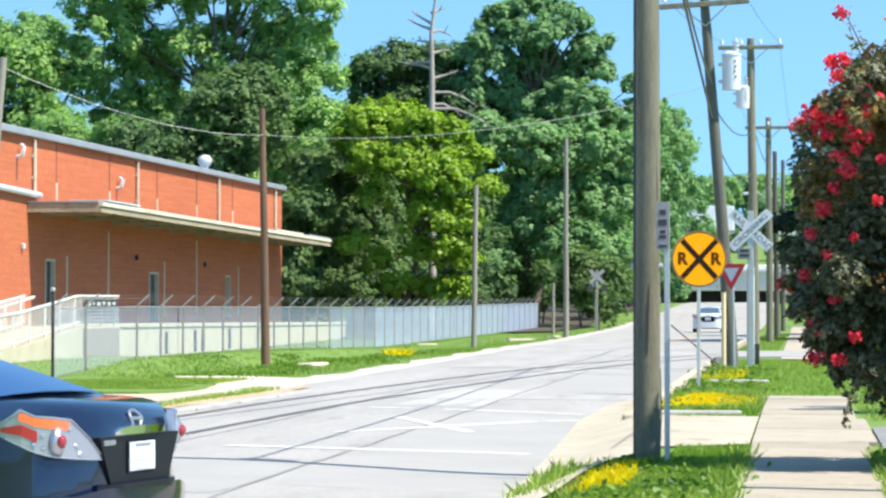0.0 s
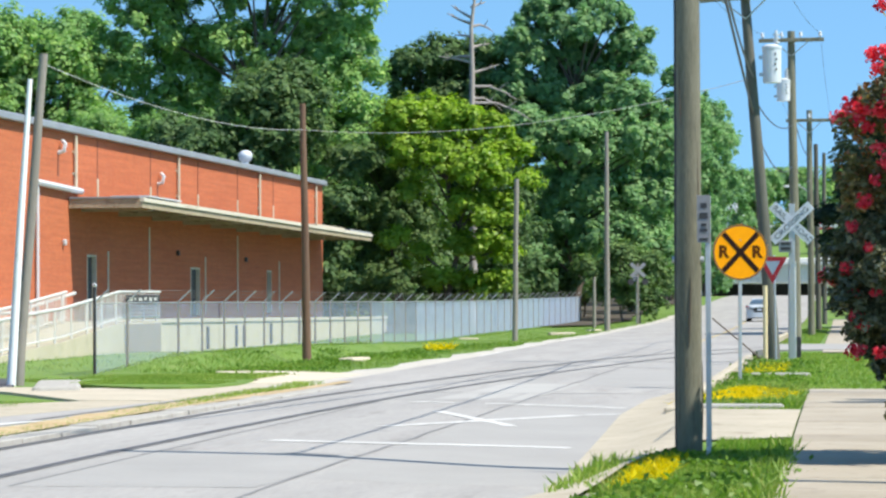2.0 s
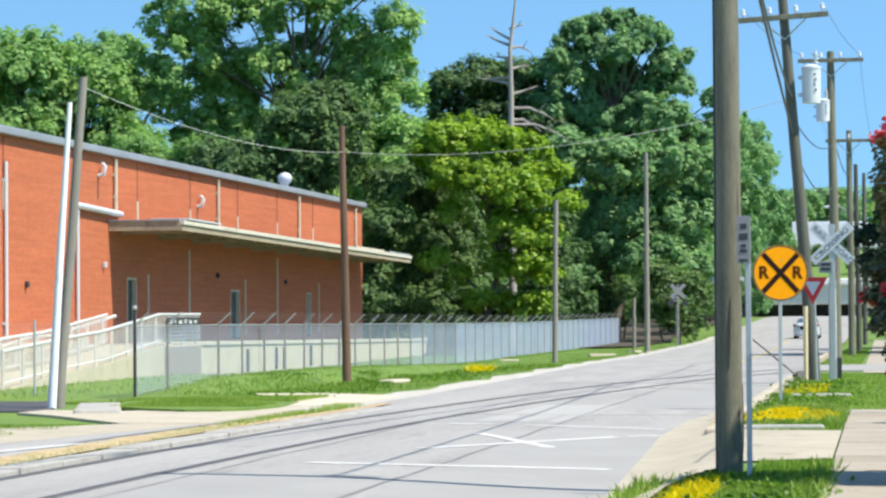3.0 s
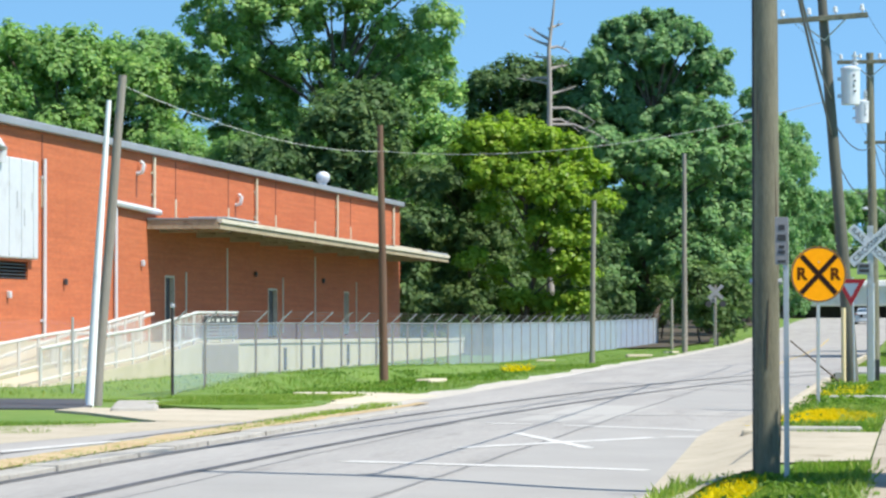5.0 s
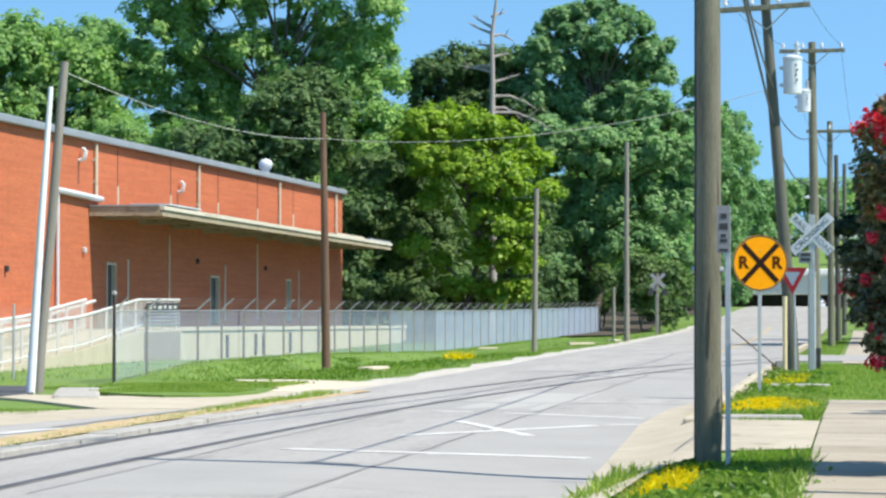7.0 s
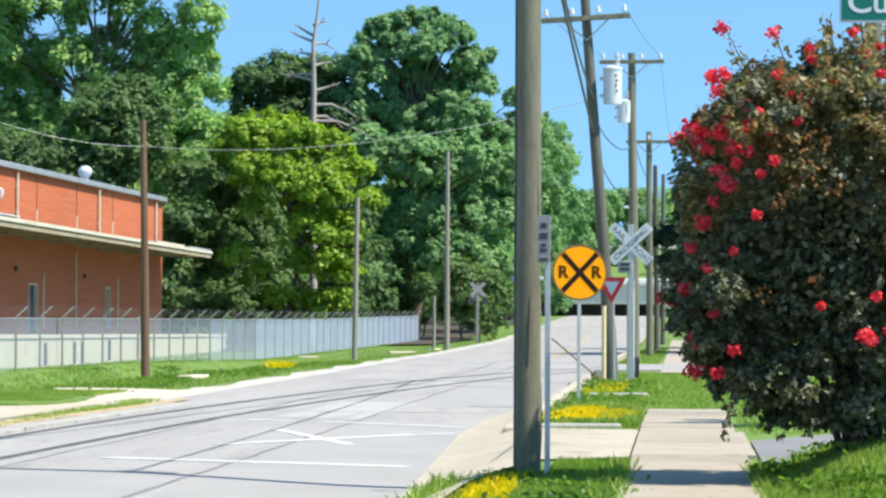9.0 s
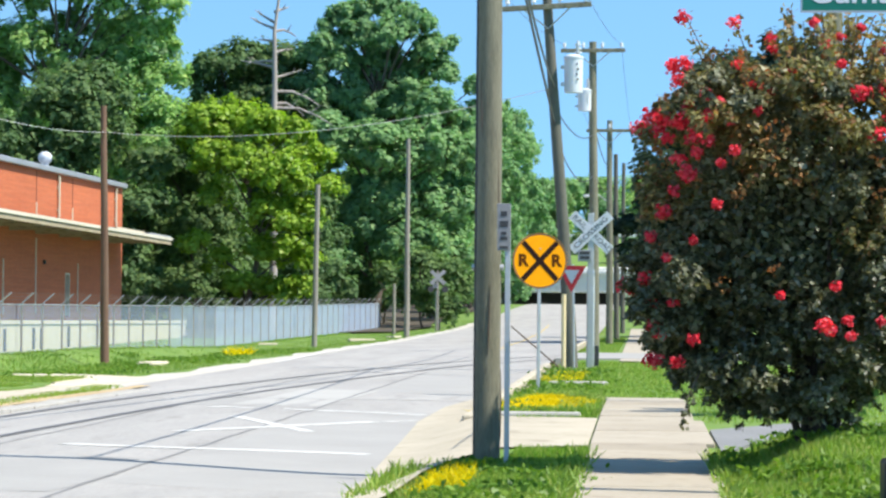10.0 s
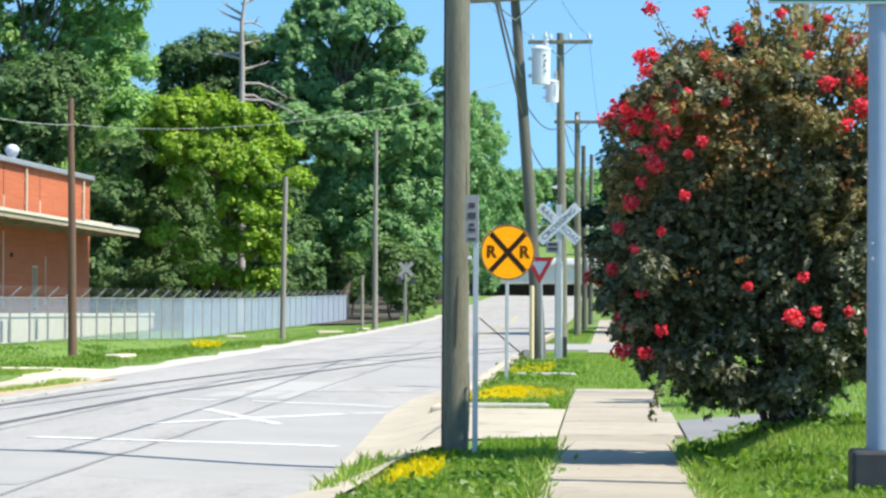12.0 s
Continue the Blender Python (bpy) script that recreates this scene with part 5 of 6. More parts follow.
bright = tree_model("yellow_green_tree", "bright yellow-green leafy tree behind the fence", 41, 12.4, placed_masses(8, [
    (-2.5, 11.9, 1.3), (-0.9, 12.2, 1.3), (0.6, 11.6, 1.2), (2.0, 11.2, 1.2), (3.0, 9.7, 1.3), (4.1, 8.2, 0.7), (-2.2, 10.1, 1.5), (-0.2, 9.4, 1.9), (1.8, 8.6, 1.6),
    (2.8, 6.6, 1.3), (1.1, 6.6, 1.5), (2.3, 4.3, 1.3), (2.6, 2.6, 0.9), (-3.3, 5.1, 0.8), (-2.1, 4.1, 0.8), (-0.7, 2.8, 0.9), (-3.6, 11.0, 0.9), (1.4, 2.2, 1.0), (-2.2, 7.8, 0.9), (0.4, 4.6, 0.9)], 1.3), M["leaf_c"], 0.20, 0.48, 62)
# scrub and shade_t carry the wood-edge shade in their darker leaf colour
scrub = tree_model("scrub_bush", "dense undergrowth at the wood's edge, its green darkened for shade", 53, 5.0, masses_of(53, 5.0, 3.2, 0.0, 8), M["leaf_u"], 0.24, 0.55, 44)
shade_t = tree_model("broadleaf_tree", "tree at the wood's edge, its green darkened for shade", 97, 15, masses_of(97, 15, 5.4, 1.4, 17), M["leaf_u"], 0.25, 0.70, 60)
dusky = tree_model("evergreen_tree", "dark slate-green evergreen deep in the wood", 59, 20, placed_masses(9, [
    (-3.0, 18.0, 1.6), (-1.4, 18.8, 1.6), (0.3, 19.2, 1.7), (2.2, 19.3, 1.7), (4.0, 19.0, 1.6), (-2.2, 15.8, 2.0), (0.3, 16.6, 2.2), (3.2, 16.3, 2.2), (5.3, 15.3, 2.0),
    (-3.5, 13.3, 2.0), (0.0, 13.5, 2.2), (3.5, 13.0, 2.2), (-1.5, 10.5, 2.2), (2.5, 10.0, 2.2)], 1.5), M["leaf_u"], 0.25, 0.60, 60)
far_round = tree_model("broadleaf_tree", "distant green broadleaf tree", 61, 20, masses_of(61, 20, 7.0, 1.0, 18), M["leaf_b"], 0.36, 0.95, 46)
far_broad = tree_model("broadleaf_tree", "distant dark green broadleaf tree", 67, 24, masses_of(67, 24, 7.0, 1.0, 22), M["needle"], 0.36, 0.95, 46)
evergreen = tree_model("evergreen_tree", "dark slate-green evergreen tree beyond the sidewalk", 83, 12, masses_of(83, 12, 4.4, 0.4, 16), M["leaf_d"], 0.22, 0.55, 60)
hedge = tree_model("hedge_bush", "dark evergreen hedge bush beyond the sidewalk", 89, 5.0, masses_of(89, 5.0, 3.0, 0.0, 8), M["leaf_d"], 0.24, 0.5, 44)
far_pine = tree_model("pine_tree", "distant dark green pine", 71, 23, masses_of(71, 23, 6.0, 1.5, 24, True), M["needle"], 0.34, 0.85, 46, 0.5, 2.0)

great.matrix_basis = pose(-36.5, 186, -0.3)
drooping.matrix_basis = pose(-18.8, 206, -0.3)
drooping.scale = (1.045, 1.045, 1.045)
dusky.matrix_basis = pose(-29.0, 214, -0.3)
bright.matrix_basis = pose(-21.7, 166, -0.3)
pine_t.matrix_basis = pose(-19.0, 213, -0.2)
pine_t.scale = (1.04, 1.04, 1.04)
broad.matrix_basis = pose(-54.0, 205, -0.3)
round_t.matrix_basis = pose(-53.5, 180, -0.3)
scrub.matrix_basis = pose(-14.5, 200, -0.1)
shade_t.matrix_basis = pose(-31.5, 166, -0.3)
far_round.matrix_basis = pose(-30, 238, 0)
far_broad.matrix_basis = pose(-40, 232, 0)
evergreen.matrix_basis = pose(3.7, 126, 0)
evergreen.scale = (1.16, 1.16, 0.98)
hedge.matrix_basis = pose(3.6, 116, 0)
far_pine.matrix_basis = pose(-34, 262, 0)
for x, y, s, turn in ((-44.5, 203, 0.76, 200), (-37.0, 206, 0.70, 140), (-66.5, 200, 0.98, 30), (-31.0, 196, 0.62, 60)):
    place(broad, x, y, s, turn)
for x, y, s, turn in ((-60.5, 192, 1.06, 40), (-48.0, 182, 0.92, 250), (-43.5, 172, 0.64, 70), (-23.0, 217, 0.86, 310), (-56, 170, 0.88, 90), (-38.0, 170, 0.62, 10), (-64.5, 176, 0.96, 160)):
    place(round_t, x, y, s, turn, "rounded green broadleaf tree in the wood")
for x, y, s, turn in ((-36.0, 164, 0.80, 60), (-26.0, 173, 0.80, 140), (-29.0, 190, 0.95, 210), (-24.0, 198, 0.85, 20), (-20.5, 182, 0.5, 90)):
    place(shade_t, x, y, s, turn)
# the wood that follows the street, getting smaller with distance
for k, (x, y, s, m) in enumerate(((-16.2, 232, 0.64, far_broad), (-15.6, 252, 0.68, far_broad), (-15.6, 274, 0.74, far_broad), (-15.0, 296, 0.86, far_broad), (-14.4, 318, 0.88, far_broad), (-14.2, 340, 0.88, far_broad), (-20.5, 262, 0.80, far_pine), (-21.0, 300, 0.86, far_pine), (-20.0, 335, 0.84, far_pine), (-25, 285, 0.9, far_round))):
    place(m, x, y, s, 67 * k, squash=0.85)
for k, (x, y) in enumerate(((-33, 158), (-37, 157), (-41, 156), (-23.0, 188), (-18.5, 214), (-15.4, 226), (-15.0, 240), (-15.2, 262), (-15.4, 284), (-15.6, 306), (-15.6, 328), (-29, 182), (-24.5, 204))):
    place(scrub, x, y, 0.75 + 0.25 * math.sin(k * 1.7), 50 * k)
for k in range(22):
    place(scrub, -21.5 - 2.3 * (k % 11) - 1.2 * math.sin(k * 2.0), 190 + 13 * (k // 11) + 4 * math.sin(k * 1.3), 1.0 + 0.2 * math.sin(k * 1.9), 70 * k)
# right-hand side
for m, x, y, s, turn in ((evergreen, 3.5, 150, 0.95, 20), (evergreen, 6.6, 132, 1.1, 140), (far_pine, 7.5, 190, 0.6, 100), (far_round, 9, 240, 0.6, 10), (far_pine, 12, 290, 0.7, 60)):
    place(m, x, y, s, turn, "dark green tree beyond the sidewalk")
for x, y, s in ((3.6, 120, 0.6), (3.2, 142, 0.55), (4, 165, 0.7), (2.6, 185, 0.55), (2.4, 205, 0.6), (2.6, 225, 0.6), (2.2, 250, 0.6), (2.6, 275, 0.7), (2.4, 300, 0.7), (1.8, 330, 0.7), (7, 230, 1.1), (8, 270, 1.1), (7, 310, 1.1)):
    place(hedge, x, y, s, 33 * x)
# bushes on the highway bank
for k in range(26):
    place(scrub, -34 + 2.6 * k, 376 + 14 * (k % 3), 0.62 + 0.12 * math.sin(k * 1.9), 71 * k, "green scrub on the highway bank").location.z = 6.2 + 1.1 * (k % 3)
# far behind the bridge
for k in range(15):
    place((far_round, far_broad)[k % 2], -46 + 7.5 * k, 480 + 12 * (k % 3), (1.16 if k < 8 else 1.0 - 0.03 * (k - 8)) * (1.0, 0.92)[k % 2] + 0.04 * math.sin(k * 2.3), 40 * k, "distant green tree behind the bridge")

for x, y, s in ((-12.4, 470, 0.96), (-5.0, 470, 0.86), (-19.5, 472, 1.0)):
    place(far_broad, x, y, s, 30 * x, "distant green tree behind the bridge")

# bleached dead pine standing over the wood
dead = thing("dead_tree", "bare bleached dead pine standing over the wood", "dead tree", (-21.9, 176.5, -0.3))
dead.scale = (0.9, 0.9, 0.9)
bm = tube(bmesh.new(), [(0, 0, 0), (0.1, 0, 6), (0, 0, 12), (0.05, 0, 17), (0.0, 0, 20), (0.25, 0, 22), (0.45, 0, 24)], [0.30, 0.26, 0.22, 0.18, 0.13, 0.09, 0.04], 9)
part("trunk", bm, M["snag"], dead, "pale bare trunk", True)
for z, dx, dz, b in ((14.9, 4.0, -1.2, 0.5), (16.0, 3.0, -0.9, 0.4), (15.2, 2.0, -0.8, 0.4), (17.6, -2.3, 0.5, 0.3), (18.0, -2.0, -0.2, 0.2), (18.6, 1.2, 0.3, 0.2), (20.2, -1.7, 0.8, 0.2), (20.6, -1.4, 0.9, 0.3), (20.0, 1.4, -0.3, 0.4), (19.3, -1.2, 0.2, 0.2), (16.9, 1.8, 0.6, 0.2), (21.3, 0.9, 0.4, 0.2)):
    bm = tube(bmesh.new(), [(0, 0, z), (dx * 0.4, 0.3, z + dz * 0.2 + b * 0.5), (dx * 0.75, 0.4, z + dz * 0.6 + b * 0.3), (dx, 0.5, z + dz)], [0.11, 0.08, 0.055, 0.02], 6)
    tube(bm, [(dx * 0.6, 0.35, z + dz * 0.4 + b * 0.4), (dx * 0.8, 0.1, z + dz * 0.4 + b + 0.2)], [0.05, 0.015], 5)
    part("bough", bm, M["snag"], dead)

# ---- the flowering shrub ----
r = np.random.default_rng(77)
shrub = thing("crape_myrtle", "large rounded crape myrtle with bronze leaves and crimson blooms", "shrub", (1.595, 26.6, 0.433))
shrub.scale = (0.778, 0.778, 0.778)
for k in range(16):
    a = k * 2.4
    s = 0.25 + 0.75 * ((k * 7) % 16) / 16
    tip = (1.35 * s * math.cos(a), 1.2 * s * math.sin(a), 3.0 + 1.0 * (1 - s))
    bm = tube(bmesh.new(), [(0.14 * math.cos(a), 0.12 * math.sin(a), -0.35), (0.32 * s * math.cos(a) + 0.05 * math.cos(a), 0.25 * s * math.sin(a), 0.45), (0.75 * s * math.cos(a), 0.7 * s * math.sin(a), 1.6), tip], [0.045, 0.036, 0.026, 0.010], 7)
    part("stem", bm, M["bark_dark"], shrub, "dark slender stem", True)
lobes = []
for k in range(170):
    u = (k + 0.5) / 170
    z = 0.14 + 4.26 * u
    m = r.uniform(0.20, 0.44)
    reach = float(np.interp(z, [0.1, 0.28, 0.41, 0.6, 0.86, 1.24, 1.77, 2.28, 2.94, 3.5, 4.17, 4.4], [0.45, 1.0, 1.35, 1.62, 1.8, 1.98, 2.1, 1.95, 1.88, 1.95, 1.62, 0.9])) - 0.8 * m
    a = k * 2.39996 + r.uniform(-0.3, 0.3)
    rad = max(0.1, reach) * math.sqrt(r.uniform(0.34, 1.0)) * (1 + 0.06 * math.sin(3 * a + 9 * u))
    facing = max(0.0, math.cos(a + 1.9)) ** 3
    rad *= 1 - 0.55 * facing * smooth(0.6, 1.1, z) * (1 - smooth(2.1, 2.7, z))
    lobes.append(((rad * math.cos(a) - 0.18, rad * math.sin(a) * 0.85, min(z, 4.12 - 0.8 * m)), m))
for k in range(26):
    z = 0.55 + 1.5 * k / 25
    a = math.pi + r.uniform(-0.75, 0.75)
    rad = float(np.interp(z, [0.5, 0.86, 1.24, 1.77, 2.1], [1.45, 1.72, 1.92, 2.05, 1.9])) - r.uniform(0.1, 0.4)
    lobes.append(((rad * math.cos(a) - 0.18, rad * math.sin(a) * 0.85, z), r.uniform(0.18, 0.30)))
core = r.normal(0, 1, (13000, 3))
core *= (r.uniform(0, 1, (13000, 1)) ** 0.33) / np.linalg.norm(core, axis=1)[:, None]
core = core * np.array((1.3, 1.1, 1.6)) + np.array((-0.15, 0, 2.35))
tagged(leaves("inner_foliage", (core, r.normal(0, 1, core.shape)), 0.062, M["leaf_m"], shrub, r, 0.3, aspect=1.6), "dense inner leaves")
# paler leaves above, deeper green below: sun and shade put into leaf colour
lit_lobes = [r.uniform() < 0.80 * smooth(2.0, 3.3, c[2] + 0.1 * abs(c[0])) for c, m in lobes]
for want, name, mat, label in ((False, "foliage", "leaf_m", "small deep green leaves"), (True, "young_foliage", "leaf_lit", "small olive and bronze upper leaves, painted lighter as sunlit")):
    spots = tuft_spots(r, [l for l, y in zip(lobes, lit_lobes) if y == want], 36, 20, 0.065, 1.0, 2.1)
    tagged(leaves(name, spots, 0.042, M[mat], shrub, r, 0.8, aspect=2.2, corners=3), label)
shoots = []
for k in range(34):
    a = r.uniform(0, 2 * math.pi)
    s = r.uniform(0.1, 1.25)
    b = Vector((s * math.cos(a), 0.9 * s * math.sin(a), 3.9 + 0.5 * (1.25 - s)))
    e = b + Vector((0.35 * s * math.cos(a) + r.uniform(-0.15, 0.15), 0.2 * math.sin(a), r.uniform(0.3, 0.75)))
    shoots.append((b, e))
for x, z in ((-1.55, 4.80), (-0.98, 4.74), (-0.55, 4.60), (-0.34, 4.86), (-0.20, 4.72), (-0.05, 4.78), (0.10, 4.66), (0.21, 4.60), (0.42, 4.70), (0.64, 4.50), (0.75, 4.62), (0.88, 4.74)):
    shoots.append((Vector((x * 0.72, -0.3, 3.85)), Vector((x, -0.33, z))))
for b, e in shoots:
    part("shoot", tube(bmesh.new(), [b, b.lerp(e, 0.5) + Vector((0, 0, 0.05)), e], [0.010, 0.008, 0.005], 5), M["bark"], shrub, "thin upright shoot")
heads = []
for k in range(210):
    a, u = r.uniform(0, 2 * math.pi), r.uniform(0, 1) ** 0.6
    z = 1.0 + 3.4 * u
    reach = float(np.interp(z, [0.9, 1.85, 2.8, 3.6, 4.1, 4.4], [1.55, 1.85, 1.7, 1.7, 1.35, 0.8]))
    if r.uniform() < 0.25 + 0.75 * smooth(2.0, 3.6, z):
        heads.append(np.array((reach * math.cos(a) - 0.18, reach * math.sin(a) * 0.85, z + r.uniform(0, 0.12))) + r.normal(0, 0.045, (9, 3)) * np.array((0.8, 0.8, 1.4)))
heads = np.concatenate(heads)
tagged(leaves("seed_head", (heads, r.normal(0, 1, heads.shape)), 0.042, M["bud"], shrub, r, 0.2), "small brown seed heads and buds", kind="stuff")
pts = np.concatenate([np.array([b.lerp(e, t) for t in np.linspace(0.0, 0.95, 40)]) + r.normal(0, 0.04, (40, 3)) for b, e in shoots])
leaves("shoot_leaves", (pts, r.normal(0, 1, pts.shape)), 0.05, M["leaf_lit"], shrub, r, 0.2, aspect=1.9)


def bloom(c, size):
    size *= 0.95
    k = max(45, int(110 * (size / 0.14) ** 2))
    d = r.normal(0, 1, (k, 3))
    p = np.array(c) + d / np.linalg.norm(d, axis=1)[:, None] * (r.uniform(0, 1, (k, 1)) ** 0.45) * size * np.array((0.98, 0.80, 0.84))
    tagged(leaves("bloom", (p, d), 0.045, M["bloom"], shrub, r, 0.2, aspect=1.2), "crimson flower panicle")


for x, z, s in ((-1.56, 4.86, 0.11), (-0.99, 4.80, 0.10), (-0.58, 4.62, 0.08), (-0.08, 4.80, 0.08), (0.22, 4.64, 0.07), (-1.68, 4.28, 0.13), (-1.56, 4.32, 0.12), (-1.60, 4.12, 0.12), (-2.05, 3.62, 0.13), (-1.92, 3.72, 0.14), (-1.78, 3.70, 0.15), (-1.66, 3.66, 0.16), (-1.54, 3.62, 0.15), (-1.50, 3.78, 0.12), (-1.46, 3.45, 0.13), (-1.30, 3.68, 0.12), (-1.28, 3.40, 0.10), (-1.62, 3.22, 0.11), (-1.52, 3.05, 0.14), (-1.30, 3.95, 0.09), (-0.62, 4.00, 0.11), (-0.95, 4.30, 0.09), (-0.55, 4.50, 0.08), (0.05, 4.55, 0.09), (0.40, 3.95, 0.15), (0.72, 4.02, 0.14), (0.75, 3.68, 0.14), (0.55, 3.48, 0.12), (0.95, 3.95, 0.11), (0.9, 3.6, 0.10), (0.72, 4.5, 0.09), (0.45, 4.75, 0.06), (0.95, 4.6, 0.07), (-1.15, 3.85, 0.08), (-1.42, 3.28, 0.10), (-1.05, 3.62, 0.07), (-1.15, 3.15, 0.07), (-1.75, 3.45, 0.10), (-1.85, 3.55, 0.10), (-1.66, 2.85, 0.09), (-0.35, 4.2, 0.06), (-0.80, 4.05, 0.06), (0.2, 4.3, 0.07), (-1.9, 1.6, 0.10), (-1.72, 2.1, 0.08), (-1.45, 2.3, 0.07), (1.05, 3.75, 0.10), (-1.78, 2.62, 0.13), (-1.92, 2.35, 0.10), (-1.98, 1.88, 0.12), (-2.22, 1.80, 0.12), (-2.12, 1.75, 0.10), (-1.86, 1.35, 0.12), (-1.80, 1.25, 0.10), (-1.88, 0.95, 0.14), (-1.62, 0.95, 0.11), (-1.44, 1.20, 0.09), (-0.02, 1.37, 0.12), (0.04, 1.32, 0.10), (0.24, 1.42, 0.08), (0.10, 1.80, 0.08), (0.60, 1.42, 0.08), (0.28, 1.26, 0.08), (-0.5, 1.7, 0.06), (-1.2, 2.7, 0.08), (-1.0, 3.3, 0.08), (-0.75, 3.75, 0.08), (-1.66, 1.6, 0.09), (0.85, 1.2, 0.08)):
    edge = math.sqrt(max(0.0, 1 - min(1, abs(x + 0.18) / 1.85) ** 2))
    deep = -1.5 * edge * (1 - 0.5 * smooth(3.4, 4.4, z)) * smooth(-0.6, 0.9, z) if z < 4.5 else -0.3
    bloom((x, deep - 0.05, z - 0.1), s)
# a long drooping shoot over the sidewalk
bm = tube(bmesh.new(), [(-0.95, -0.5, 1.0), (-1.35, -0.9, 0.75), (-1.50, -1.1, 0.45), (-1.56, -1.15, 0.12)], [0.014, 0.011, 0.008, 0.004], 5)
part("drooping_shoot", bm, M["bark"], shrub)
pts = np.array([Vector((-1.36, -0.9, 0.72)).lerp(Vector((-1.56, -1.15, 0.12)), t) for t in np.linspace(0, 1, 70)]) + r.normal(0, 0.025, (70, 3))
leaves("shoot_leaves", (pts, r.normal(0, 1, pts.shape)), 0.05, M["leaf_m"], shrub, r, 0.2)


# unseen shrub behind the crape myrtle, added to cast a shadow band
place(scrub, 2.6, 40.4, 0.75, 20, "unseen dark green shrub, added to shade the sidewalk", 0.45)

# ---- grass and flowers ----
def blades(name, areas, size, material, label, category, seed, lean=0.25, z=0.0):
    """Upright blades over outlines (x0, x1, y0, y1, count), on the ground."""
    g = np.random.default_rng(seed)
    vs, n = [], 0
    for x0, x1, y0, y1, k in areas:
        p = np.stack((g.uniform(x0, x1, k), g.uniform(y0, y1, k)), 1)
        keep = np.array([noise.noise((a * 0.9, b * 0.5, seed)) > (-0.32 if a < -3 else -0.6) for a, b in p])
        p = p[keep]
        k = len(p)
        h = size * g.uniform(0.45, 1.4, k)
        base = np.array([(a, b, height(a, b) + (-0.03 + 0.10 * smooth(-2.0, -1.5, a)) + bank(a, b) + z) for a, b in p])
        a = g.uniform(0, 2 * math.pi, k)
        w = np.stack((np.cos(a), np.sin(a), np.zeros(k)), 1) * (h * 0.13)[:, None]
        tip = base + np.stack((g.normal(0, lean, k) * h, g.normal(0, lean, k) * h, h), 1)
        vs.append(np.stack((base - w, base + w, tip), 1).reshape(-1, 3))
        n += k
    v = np.concatenate(vs)
    me = bpy.data.meshes.new(name)
    me.vertices.add(3 * n), me.loops.add(3 * n), me.polygons.add(n)
    me.vertices.foreach_set("co", v.ravel())
    me.loops.foreach_set("vertex_index", np.arange(3 * n))
    me.polygons.foreach_set("loop_start", np.arange(0, 3 * n, 3))
    me.update(calc_edges=True)
    me.materials.append(material)
    return tagged(new(name, me), label, category, kind="stuff")


blades("grass_right", [(-2.0, -0.52, 20.5, 28.2, 22000), (-1.25, -0.50, 20.5, 30.6, 9000), (0.74, 4.5, 20.5, 29.6, 60000), (1.2, 4.5, 29.5, 32.6, 9000), (-2.05, -0.55, 38.7, 67.0, 22000), (0.8, 6.0, 37.8, 72.0, 22000), (-0.6, 0.8, 47.0, 75.0, 8000), (-2.05, -0.55, 67, 76, 3000), (0.8, 5.0, 90, 150, 14000), (-2.0, -0.6, 90, 150, 7000)], 0.06, M["grass"], "uneven green grass along the sidewalk", "grass", 3)
blades("grass_edge", [(-2.35, -1.8, 23.5, 28.5, 900), (-0.75, -0.42, 20, 30, 900), (-9.50, -9.05, 22, 52, 3200), (0.66, 0.8, 20, 29, 900), (-2.2, -1.9, 39.5, 52, 700), (-2.15, -0.55, 39.6, 40.9, 1500), (-1.1, -0.52, 40.5, 47.0, 1300), (-2.1, -0.55, 46.0, 48.0, 1300)], 0.11, M["grass"], "grass tufts creeping over the pavement edge", "grass", 4, 0.5)
blades("kerb_weeds", [(-9.50, -8.95, 21, 36, 2600), (-9.45, -8.95, 36, 51, 3600)], 0.036, M["grass"], "weeds and dry grass in the sand behind the kerb", "weeds", 12, 0.6, 0.115)
blades("lawn_grass", [(-13.4, -10.75, 50.6, 57.5, 26000), (-14.2, -12.0, 54, 58, 6000)], 0.045, M["grass"], "short green grass of the lawn tongue", "grass", 13, 0.3, 0.08)
blades("grass_left", [(-17.6, -10.3, 61.4, 100.0, 30000), (-17.6, -13.0, 56.0, 61.4, 2500), (-14.5, -11.8, 39.0, 43.8, 9000), (-17.6, -10.8, 100, 150, 14000), (-17.0, -11.8, 150, 230, 14000), (-17.8, -13.0, 56.5, 63, 10000)], 0.055, M["grass"], "rough green verge grass before the fence", "grass", 6)
blades("grass_tall", [(-16.5, -12.8, 61, 84, 12000), (-18.4, -17.3, 75, 180, 14000), (-24, -18.5, 60, 150, 12000)], 0.085, M["grass"], "taller green grass by the fence and poles", "grass", 7)
blades("yellow_flowers", [(-2.32, -1.10, 40.9, 46.2, 11500), (-1.9, -0.80, 41.5, 45.2, 6500), (-1.2, -0.62, 42.6, 44.0, 900), (-2.0, -1.3, 40.0, 47.0, 900), (-1.84, -1.38, 23.6, 26.8, 1000), (-2.0, -1.0, 56, 63, 700)], 0.055, M["yellow"], "low yellow wildflowers in the grass", "wildflowers", 9, 0.9, 0.05)
blades("yellow_weeds", [(-12.3, -11.6, 87, 90, 160)], 0.2, M["yellow"], "yellow flowering weeds on the verge", "wildflowers", 10, 0.9, 0.05)
g = np.random.default_rng(31)
spots = []
